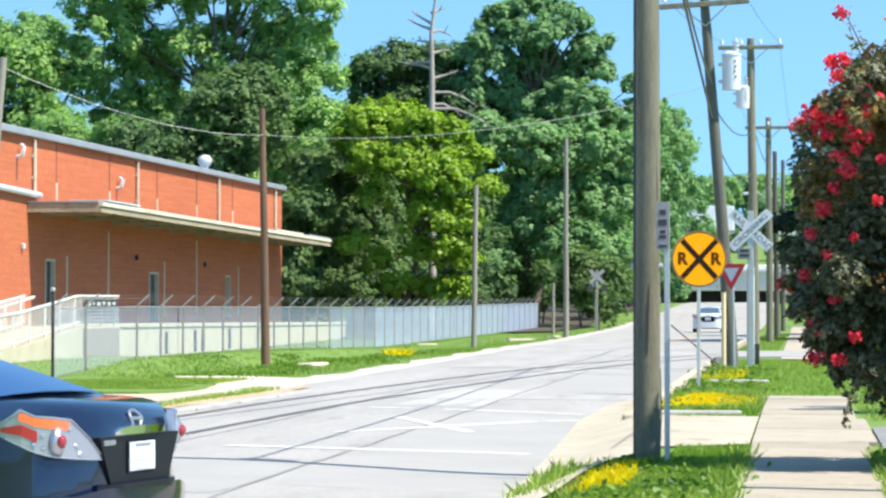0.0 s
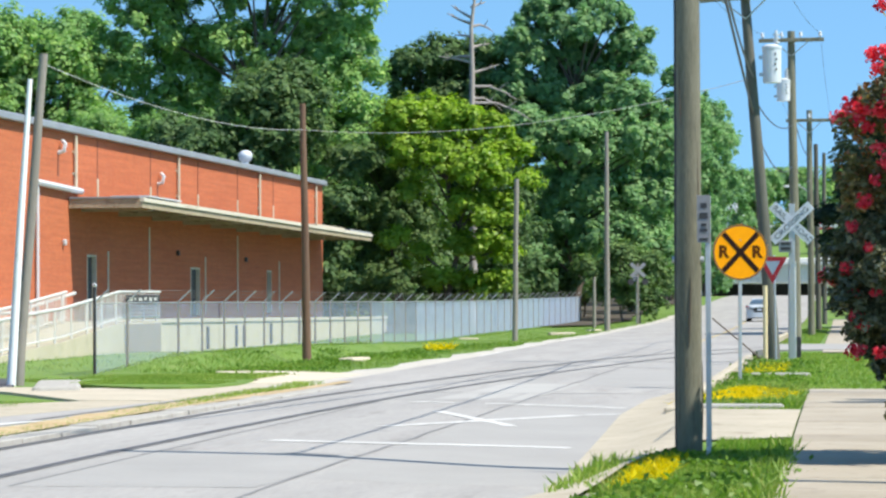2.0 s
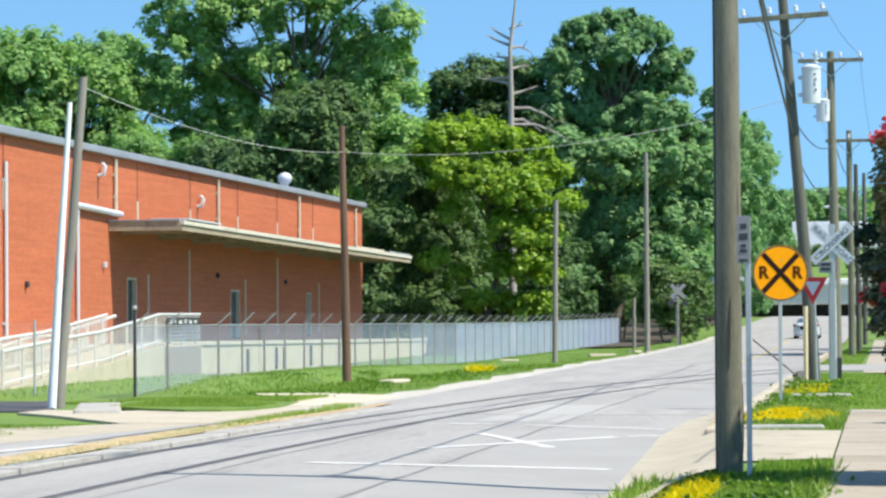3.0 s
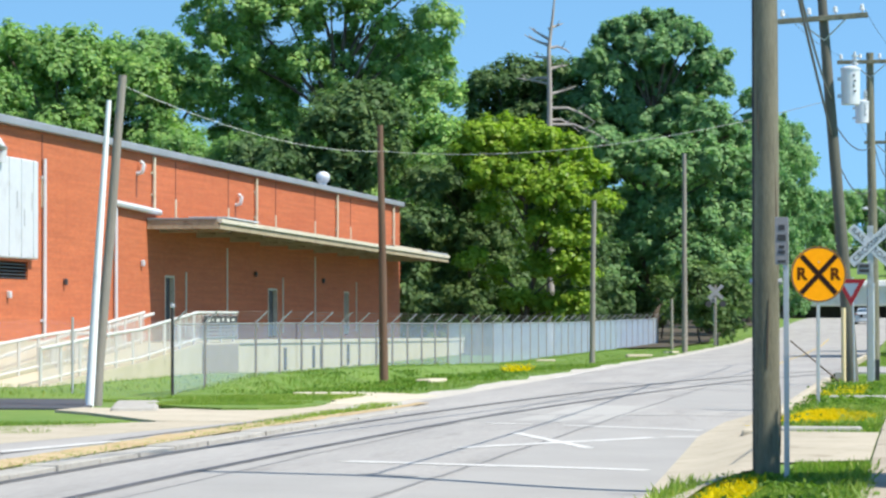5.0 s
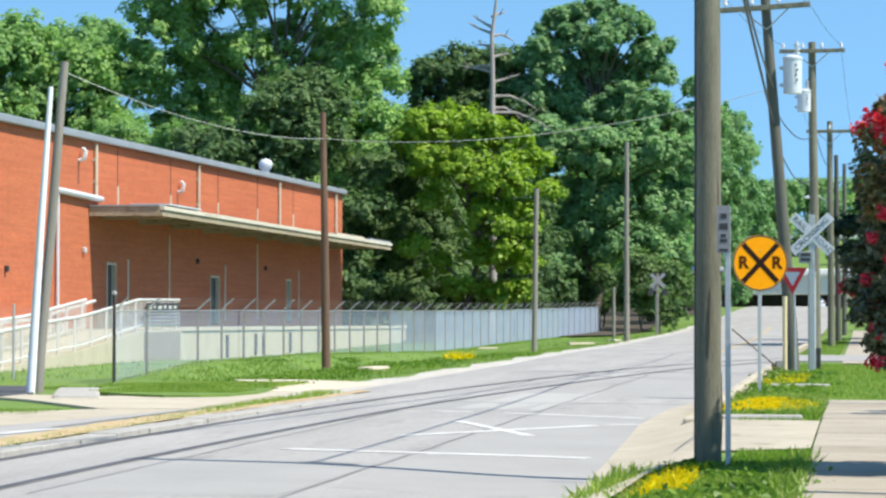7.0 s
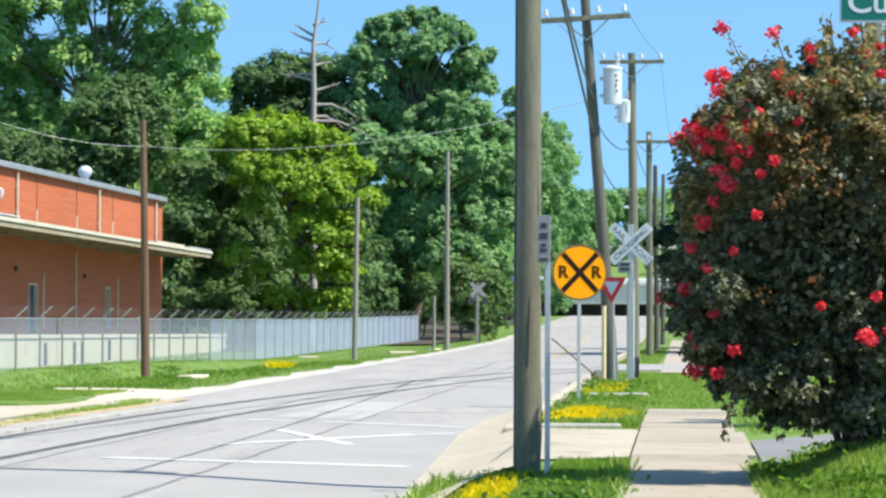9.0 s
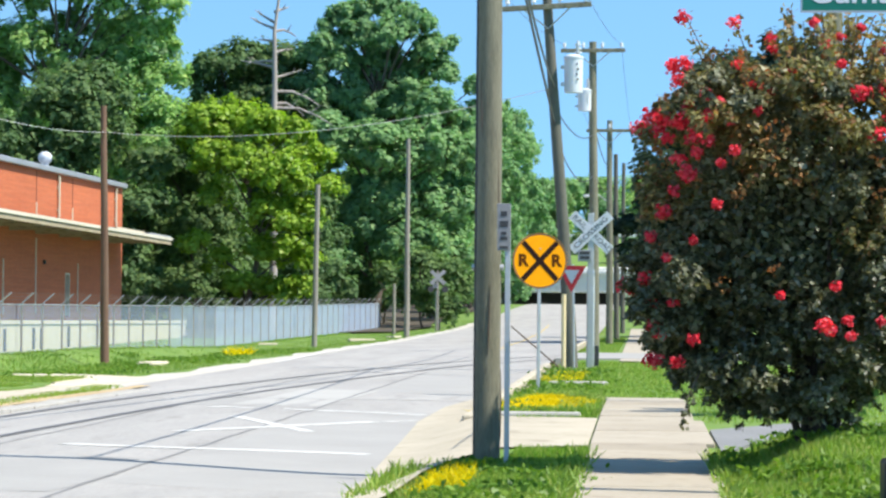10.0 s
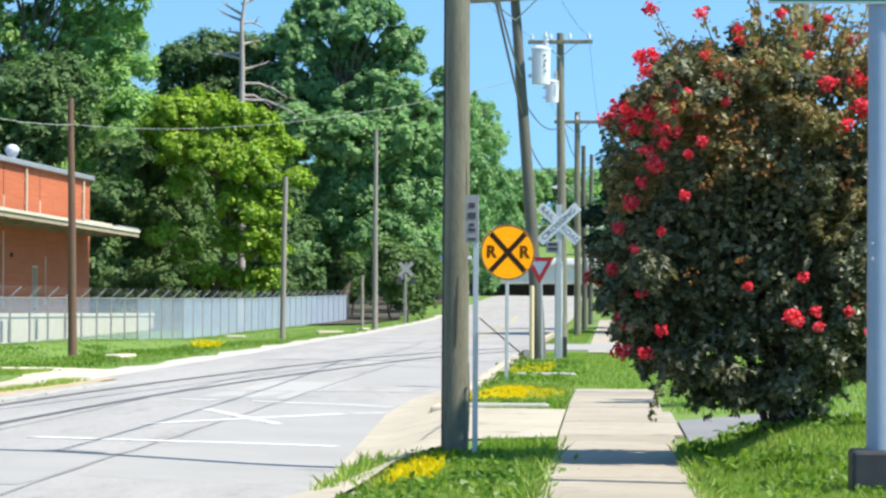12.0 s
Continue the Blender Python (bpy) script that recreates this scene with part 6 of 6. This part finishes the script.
for x0, x1, y0, y1, n in ((-1.75, -0.55, 20.5, 27.6, 34), (0.8, 4.2, 20.5, 29.4, 110), (-1.9, -0.6, 39.0, 66.0, 70), (-16.5, -10.6, 57.0, 95.0, 120)):
    for k in range(n):
        x, y, s = g.uniform(x0, x1), g.uniform(y0, y1), g.uniform(0.06, 0.20) * (1.0 if x > -3 else 2.0)
        p = g.normal(0, 1, (70, 3)) * np.array((s, s, 0.02)) + np.array((x, y, height(x, y) + (0.10 if x > -2.2 else 0.03) + bank(x, y)))
        p[:, 2] += np.abs(g.normal(0, 0.018, 70))
        spots.append(p)
spots = np.concatenate(spots)
tagged(leaves("broad_weeds", (spots, g.normal(0, 0.5, spots.shape)), 0.045, M["weed"], None, g, 1.0), "low broad-leaved weeds among the grass", "weeds", kind="stuff")
for x, y, s, turn in ((-12.6, 76.5, 0.75, 80), (-13.1, 140.0, 0.7, 20), (-12.6, 152.5, 0.5, 50), (-16.8, 134.0, 0.5, 5)):
    bm = bmesh.new()
    box(bm, -0.9 * s, 0.9 * s, -0.3 * s, 0.3 * s, -0.1, 0.12 * s, 0.05)
    ob = tagged(part("stone_slab", bm, M["sand"]), "flat pale stone lying in the verge", "stone", "stones in the verge")
    ob.matrix_basis = pose(x, y, height(x, y), 0, 0, turn)


# ---- the far bridge and bank ----
bridge = thing("overpass_bridge", "far pale concrete overpass across the street", "bridge")
bm = bmesh.new()
box(bm, -16.5, 30, 352, 364, 2.75, 5.8, 0.15)
part("girder", bm, M["bridge"], bridge, "pale concrete girder")
bm = bmesh.new()
box(bm, -16.8, 30, 351.6, 352.0, 5.0, 5.25)
part("ledge", bm, M["trim"], bridge)
for x in (-16.5, -2.0):
    bm = bmesh.new()
    box(bm, x, x + 1.2, 353, 363, -4, 2.75)
    part("pier", bm, M["bridge"], bridge, "shaded concrete pier")
# near-black sheet across the opening, painting the shade under the bridge
bm = bmesh.new()
box(bm, -16.4, 30, 363.5, 364, -4, 2.74)
part("back_wall", bm, M["dark"], bridge, "dark sheet standing in for the shade under the bridge")
bm = bmesh.new()
loft(bm, [[(-330, 366, -4), (-330, 366, 5.5), (-330, 414, 10.4), (-330, 432, 10.4), (-330, 470, -4)], [(330, 366, -4), (330, 366, 5.5), (330, 414, 10.4), (330, 432, 10.4), (330, 470, -4)]])
tagged(part("highway_bank", bm, M["ground"]), "green bank that carries the far highway", "embankment", kind="structure")
bm = bmesh.new()
box(bm, -330, 330, 416, 431, 10.42, 10.48)
tagged(part("highway", bm, M["road"]), "far raised highway", "road", kind="structure")
rail = thing("guard_rail", "pale guard rail along the far highway", "guard rail")
bm = bmesh.new()
box(bm, -40, 40, 415.0, 415.2, 10.75, 11.15, 0.05)
part("beam", bm, M["trim"], rail)
for x in range(-40, 41, 4):
    bm = bmesh.new()
    box(bm, x, x + 0.2, 415.2, 415.4, 10.3, 11.0)
    part("post", bm, M["galv"], rail)


# ---- vehicles ----
# blue of the reflected sky is put into this glass colour
GLASS = plain("sky_blue_car_glass", (0.004, 0.035, 0.15), 0.05, 0.0, 0.35)
GLASS_GREY = plain("grey_car_glass", (0.06, 0.08, 0.09), 0.1, 0.0, 0.35)
NAVY = plain("navy_car_paint", (0.002, 0.007, 0.030), 0.22, 0.2, 1.0, 0.35)
SILVER = plain("silver_blue_car_paint", (0.60, 0.65, 0.70), 0.35, 0.0, 0.6)
WHITE_P = plain("white_car_paint", (0.78, 0.79, 0.80), 0.35, 0.0, 0.6)
RED_P = plain("red_car_paint", (0.45, 0.02, 0.02), 0.35, 0.0, 0.6)
RUBBER = plain("tyre_rubber", (0.02, 0.02, 0.02), 0.8)
RIM = plain("alloy_rim", (0.5, 0.5, 0.52), 0.3, 0.8)
LAMP_RED = plain("red_lamp_lens", (0.30, 0.012, 0.02), 0.15, 0.0, 1.0)
LAMP_ORANGE = plain("orange_lamp_lens", (0.75, 0.14, 0.04), 0.15, 0.0, 1.0)
LAMP_CLEAR = plain("clear_lamp_lens", (0.34, 0.38, 0.45), 0.14, 0.6, 1.0)
CHROME = plain("chrome", (0.75, 0.76, 0.78), 0.08, 1.0)
GLOSS_BLACK = plain("gloss_black", (0.006, 0.007, 0.010), 0.4, 0.0, 0.0, 0.3)
BUMPER = plain("black_bumper", (0.006, 0.007, 0.009), 0.5, 0.0, 0.0, 0.15)


def section(y, half, z0, zs, z1, tumble):
    """One ring of a car body: flat floor, bulging sides, rounded top."""
    a = half
    return [(-a * 0.92, y, z0), (a * 0.92, y, z0), (a, y, z0 + 0.12), (a * 1.0, y, (z0 + zs) / 2), (a * 0.985, y, zs), (a * tumble, y, z1 - 0.07), (a * tumble * 0.86, y, z1), (-a * tumble * 0.86, y, z1), (-a * tumble, y, z1 - 0.07), (-a * 0.985, y, zs), (-a, y, (z0 + zs) / 2), (-a, y, z0 + 0.12)]


def wheels(car, half, ya, yb, r):
    for x in (-half, half):
        for y in (ya, yb):
            bm = rod(bmesh.new(), (x - 0.1, y, r), (x + 0.1, y, r), r, seg=24)
            w = part("wheel", bm, RUBBER, car, "black tyre")
            s = 1 if x > 0 else -1
            bm = rod(bmesh.new(), (x + s * 0.09, y, r), (x + s * 0.115, y, r), r * 0.66, seg=20)
            part("rim", bm, RIM, w, "alloy rim")


def fastback(label, paint):
    """A hatchback saloon; forward is +y, the origin lies under its middle."""
    car = thing("car", label, "car")
    S = section
    body = loft(bmesh.new(), [
        S(-2.262, 0.28, 0.34, 0.72, 0.80, 0.97), S(-2.25, 0.38, 0.30, 0.82, 0.935, 0.95), S(-2.222, 0.48, 0.27, 0.87, 0.98, 0.92), S(-2.18, 0.59, 0.25, 0.90, 1.008, 0.89), S(-2.11, 0.725, 0.23, 0.92, 1.028, 0.87), S(-2.05, 0.805, 0.22, 0.935, 1.04, 0.85),
        S(-1.98, 0.85, 0.21, 0.94, 1.05, 0.84), S(-1.86, 0.868, 0.20, 0.945, 1.06, 0.84), S(-1.5, 0.868, 0.20, 0.95, 1.07, 0.85), S(-0.9, 0.865, 0.20, 0.94, 1.00, 0.93), S(0.0, 0.865, 0.20, 0.93, 0.99, 0.93), S(0.9, 0.86, 0.20, 0.91, 0.97, 0.93), S(1.5, 0.85, 0.20, 0.82, 0.92, 0.90), S(1.95, 0.80, 0.22, 0.70, 0.80, 0.86), S(2.2, 0.66, 0.28, 0.55, 0.64, 0.84)])
    b = part("body", body, paint, car, smooth=True)
    roof = loft(bmesh.new(), [
        [(-0.70, -1.72, 1.03), (0.70, -1.72, 1.03), (0.66, -1.73, 1.062), (-0.66, -1.73, 1.062)],
        [(-0.73, -1.40, 1.03), (0.73, -1.40, 1.03), (0.63, -1.40, 1.155), (-0.63, -1.40, 1.155)],
        [(-0.75, -1.08, 1.03), (0.75, -1.08, 1.03), (0.60, -1.08, 1.252), (-0.60, -1.08, 1.252)],
        [(-0.76, -0.5, 1.0), (0.76, -0.5, 1.0), (0.57, -0.45, 1.41), (-0.57, -0.45, 1.41)],
        [(-0.76, 0.2, 1.0), (0.76, 0.2, 1.0), (0.57, 0.1, 1.435), (-0.57, 0.1, 1.435)],
        [(-0.74, 1.35, 0.94), (0.74, 1.35, 0.94), (0.60, 1.25, 0.97), (-0.60, 1.25, 0.97)]])
    cab = part("cabin", roof, paint, car)
    bm = bmesh.new()
    rows = [[bm.verts.new((w * u, y, z + 0.02 * (1 - u * u))) for u in (-1, -0.5, 0, 0.5, 1)] for w, y, z in ((0.65, -1.69, 1.078), (0.62, -1.40, 1.165), (0.59, -1.08, 1.262), (0.53, -0.62, 1.378))]
    for r0, r1 in zip(rows, rows[1:]):
        for k in range(4):
            bm.faces.new((r0[k], r0[k + 1], r1[k + 1], r1[k]))
    part("rear_window", bm, GLASS if paint is NAVY else GLASS_GREY, cab, "sloping rear window", True)
    for s in (-1, 1):
        bm = bmesh.new()
        v = [bm.verts.new(p) for p in ((s * 0.755, -0.9, 1.05), (s * 0.775, 0.1, 1.05), (s * 0.755, 1.0, 1.02), (s * 0.61, 0.2, 1.39), (s * 0.61, -0.5, 1.37))]
        bm.faces.new(v)
        part("side_window", bm, GLASS, cab, "side window, sky blue in its glass")
    # tail lamps: a clear wedge wrapped round the corner, with orange and red fields
    path = [(0.872, -1.86), (0.870, -1.94), (0.847, -2.01), (0.80, -2.062), (0.72, -2.118), (0.62, -2.168), (0.50, -2.215), (0.40, -2.245)]
    low = [0.930, 0.885, 0.845, 0.812, 0.788, 0.775, 0.766, 0.762]
    high = [0.936, 0.985, 1.035, 1.002, 0.995, 0.980, 0.875, 0.772]
    grid = list(range(8))

    def on_lamp(side, u, z, off):
        x, y = float(np.interp(u, grid, [p[0] for p in path])), float(np.interp(u, grid, [p[1] for p in path]))
        k = min(6, int(u))
        n = Vector((path[k][1] - path[k + 1][1], path[k + 1][0] - path[k][0])) * -1
        n = n.normalized() * (1 if n.x + -n.y * 0.2 > 0 else -1)
        return (side * (x + n.x * off), y + n.y * off, z)

    def field(side, u0, u1, f0, f1, off, thick, n=9):
        """A lens field between two fractions of the lamp's height."""
        rings = []
        for k in range(n + 1):
            u = u0 + (u1 - u0) * k / n
            a, c = float(np.interp(u, grid, low)), min(float(np.interp(u, grid, high)), 1.04 if side < 0 else 0.985)
            z0, z1 = a + (c - a) * f0, a + (c - a) * f1
            rings.append([on_lamp(side, u, z0, off), on_lamp(side, u, z1, off), on_lamp(side, u, z1, off - thick), on_lamp(side, u, z0, off - thick)])
        return loft(bmesh.new(), rings)

    for s in (-1, 1):
        lampo = part("tail_lamp", field(s, 0, 7, 0.0, 1.0, 0.012, 0.05, 14), LAMP_CLEAR, car, "clear tail lamp")
        part("turn_lens", field(s, 1.9, 4.9, 0.70, 0.93, 0.017, 0.01), LAMP_ORANGE, lampo, "orange lens")
        part("brake_lens", field(s, 0.7, 3.1, 0.30, 0.60, 0.017, 0.01), LAMP_RED, lampo, "red lens")
        c = on_lamp(s, 4.3, 0.865, 0.010)
        part("reflector_dish", ball(bmesh.new(), c, 0.082, 2, (0.75, 0.45, 1.0)), RIM, lampo, "bright round reflector", True)
        c = on_lamp(s, 4.3, 0.868, 0.045)
        part("bulb", ball(bmesh.new(), c, 0.036, 2, (1.0, 0.7, 1.0)), LAMP_RED, lampo, "red bulb", True)
        part("chrome_edge", field(s, 0.0, 7.0, 0.965, 1.0, 0.020, 0.012, 14), RIM, lampo, "bright lamp edge")
        part("chrome_edge", field(s, 0.0, 7.0, 0.0, 0.035, 0.020, 0.012, 14), RIM, lampo, "bright lamp edge")
        for j, (u, z) in enumerate(((3.4, 0.90), (3.5, 0.84), (5.3, 0.84), (5.5, 0.80), (4.9, 0.93), (2.9, 0.86))):
            part("facet", ball(bmesh.new(), on_lamp(s, u, z, 0.010), 0.017, 1, (1.0, 1.0, 0.8)), CHROME if j % 2 else RIM, lampo, "bright lamp facet")
    bm = loft(bmesh.new(), [[(-0.47, y, 0.878), (0.47, y, 0.878), (0.34, y, 0.625), (-0.34, y, 0.625)] for y in (-2.268, -2.20)])
    part("plate_recess", bm, GLOSS_BLACK if paint is NAVY else BUMPER, car, "dark recess round the plate")
    bm = loft(bmesh.new(), [[(x, -2.268 - d, 0.885), (x, -2.268 - d, 0.885 + h), (x, -2.24, 0.885 + h * 1.1), (x, -2.24, 0.885)] for x, d, h in ((-0.30, 0.004, 0.012), (-0.25, 0.022, 0.036), (0.0, 0.028, 0.046), (0.25, 0.022, 0.036), (0.30, 0.004, 0.012))])
    part("chrome_strip", bm, CHROME, car, "chrome strip over the plate", True)
    bm = bmesh.new()
    box(bm, -0.165, 0.165, -2.276, -2.266, 0.680, 0.850, 0.005)
    pf = part("plate_frame", bm, BUMPER, car, "black plate frame")
    bm = bmesh.new()
    box(bm, -0.15, 0.15, -2.284, -2.2765, 0.690, 0.842, 0.003)
    pl = part("plate", bm, M["sign_white"], pf, "white plate with grey bars")
    for x0, x1, z0, z1 in ((-0.10, 0.10, 0.745, 0.785), (-0.09, 0.09, 0.820, 0.834), (-0.07, 0.09, 0.700, 0.710)):
        bm = bmesh.new()
        box(bm, x0, x1, -2.2875, -2.2845, z0, z1)
        part("plate_bar", bm, M["plate_grey"] if z0 > 0.8 else M["trim"], pl, "grey bar")
    bm = tube(bmesh.new(), [(0.062 * math.cos(k * math.pi / 10), -2.245 + 0.03 * math.sin(k * math.pi / 10) * (k < 10), 0.963 + 0.042 * math.sin(k * math.pi / 10)) for k in range(21)], 0.009, 6)
    tube(bm, [(-0.055, -2.245, 0.963), (0.055, -2.245, 0.963)], 0.010, 6)
    part("badge", bm, RIM, car, "oval chrome badge", True)
    bm = bmesh.new()
    box(bm, -0.43, -0.30, -2.276, -2.262, 0.835, 0.862, 0.004)
    part("name_mark", bm, RIM, car, "small pale plate")
    bm = loft(bmesh.new(), [[(-w, y, z0), (w, y, z0), (w * 0.99, y, 0.585 + 0.03 * (y < -2.24)), (-w * 0.99, y, 0.585 + 0.03 * (y < -2.24))] for w, y, z0 in ((0.866, -1.90, 0.23), (0.85, -2.05, 0.23), (0.78, -2.15, 0.24), (0.66, -2.222, 0.25), (0.46, -2.285, 0.27), (0.32, -2.305, 0.28))])
    part("rear_bumper", bm, paint, car, "rounded lower bumper", True)
    bm = loft(bmesh.new(), [[(-w, y, 0.60), (w, y, 0.60), (w, y, 0.632), (-w, y, 0.632)] for w, y in ((0.46, -2.25), (0.38, -2.29), (0.28, -2.31))])
    part("bumper_step", bm, GLOSS_BLACK if paint is NAVY else BUMPER, car, "dark bumper step")
    wheels(car, 0.76, -1.33, 1.36, 0.315)
    for s in (-1, 1):
        for y in (-1.33, 1.36):
            bm = rod(bmesh.new(), (s * 0.80, y, 0.33), (s * 0.869, y, 0.33), 0.375, seg=28)
            part("wheel_arch", bm, BUMPER, car, "dark wheel arch")
    return car


def box_truck(label, long, tall, paint=WHITE_P):
    t = thing("truck", label, "truck")
    bm = bmesh.new()
    box(bm, -1.25, 1.25, -long / 2, long / 2 - 2.3, 0.95, tall, 0.1)
    part("cargo_box", bm, paint, t, "white cargo box")
    bm = loft(bmesh.new(), [[(-1.1, long / 2 - 2.2, 0.5), (1.1, long / 2 - 2.2, 0.5), (1.0, long / 2 - 2.2, 2.5), (-1.0, long / 2 - 2.2, 2.5)], [(-1.1, long / 2 - 1.0, 0.5), (1.1, long / 2 - 1.0, 0.5), (0.95, long / 2 - 1.3, 2.4), (-0.95, long / 2 - 1.3, 2.4)], [(-1.05, long / 2, 0.5), (1.05, long / 2, 0.5), (1.0, long / 2 - 0.1, 1.3), (-1.0, long / 2 - 0.1, 1.3)]])
    part("cab", bm, paint, t)
    bm = bmesh.new()
    box(bm, -1.1, 1.1, -long / 2, long / 2 - 2.0, 0.6, 0.94)
    part("chassis", bm, BUMPER, t)
    wheels(t, 1.0, -long / 2 + 1.4, long / 2 - 1.1, 0.48)
    return t


navy_car = fastback("dark navy blue hatchback saloon turning into the cross street", NAVY)
silver_car = fastback("silver-blue saloon driving away along the street", SILVER)
white_car = fastback("small white car on the far highway", WHITE_P)
white_car_2 = fastback("small white car on the far highway", WHITE_P)
white_car_3 = fastback("small white car on the far highway", WHITE_P)
red_car = fastback("small red car on the far highway", RED_P)
truck = box_truck("white box truck on the far highway", 9.0, 4.5)
trailer = box_truck("long white truck on the far highway", 13.0, 4.3)


def motions():
    """All that moves, keyed from the start of the clip to its end."""
    # navy car: leaves to the left along the cross street
    hx, hy = -0.973, 0.23
    rows = []
    for t, d in ((0.0, 0.0), (0.1, 0.33), (0.2, 0.70), (0.3, 1.12), (0.5, 2.05), (1.0, 4.8), (2.0, 11.5), (4.0, 28.0), (6.0, 44.0), (12.0, 92.0)):
        k = min(1.0, d / 12.0)
        rows.append((t, pose(-5.67 + hx * d, 15.92 + hy * d - max(0, d - 12) * hy, 0.014, 0, 0, 76.7 + 13.3 * k)))
    walk(navy_car, rows)
    # silver car: drives away under the bridge
    rows = []
    for t, y in ((0.0, 169), (0.6, 173), (1.2, 181), (1.8, 188), (2.4, 195), (3.2, 210), (4.8, 262), (6.5, 322), (7.7, 346), (9.3, 356), (12.0, 360)):
        x = -5.03 + 0.3 * smooth(215, 300, y)
        tilt = math.degrees(math.atan2(height(x, y + 2) - height(x, y - 2), 4))
        rows.append((t, pose(x, y, height(x, y) + 0.025, tilt, 0, -1)))
    walk(silver_car, rows)
    # far highway
    H = 10.49
    walk(truck, [(0.0, pose(-13.6, 422, H, 0, 0, 90)), (12.0, pose(-13.6 - 18 * 12, 422, H, 0, 0, 90))])
    walk(trailer, [(0.0, pose(-44.0, 427, H, 0, 0, -90)), (2.4, pose(-13.7, 427, H, 0, 0, -90)), (3.0, pose(-6.0, 427, H, 0, 0, -90)), (12.0, pose(110, 427, H, 0, 0, -90))])
    walk(white_car, [(0.0, pose(24.0, 421, H, 0, 0, 90)), (12.0, pose(-216.0, 421, H, 0, 0, 90))])
    walk(red_car, [(0.0, pose(-52.0, 428, H, 0, 0, -90)), (12.0, pose(248.0, 428, H, 0, 0, -90))])
    walk(white_car_2, [(0.0, pose(-13.9 - 28 * 10.2, 428, H, 0, 0, -90)), (12.0, pose(-13.9 + 28 * 1.8, 428, H, 0, 0, -90))])
    walk(white_car_3, [(0.0, pose(-11.2 - 20 * 11.7, 426, H, 0, 0, -90)), (12.0, pose(-11.2 + 20 * 0.3, 426, H, 0, 0, -90))])


motions()
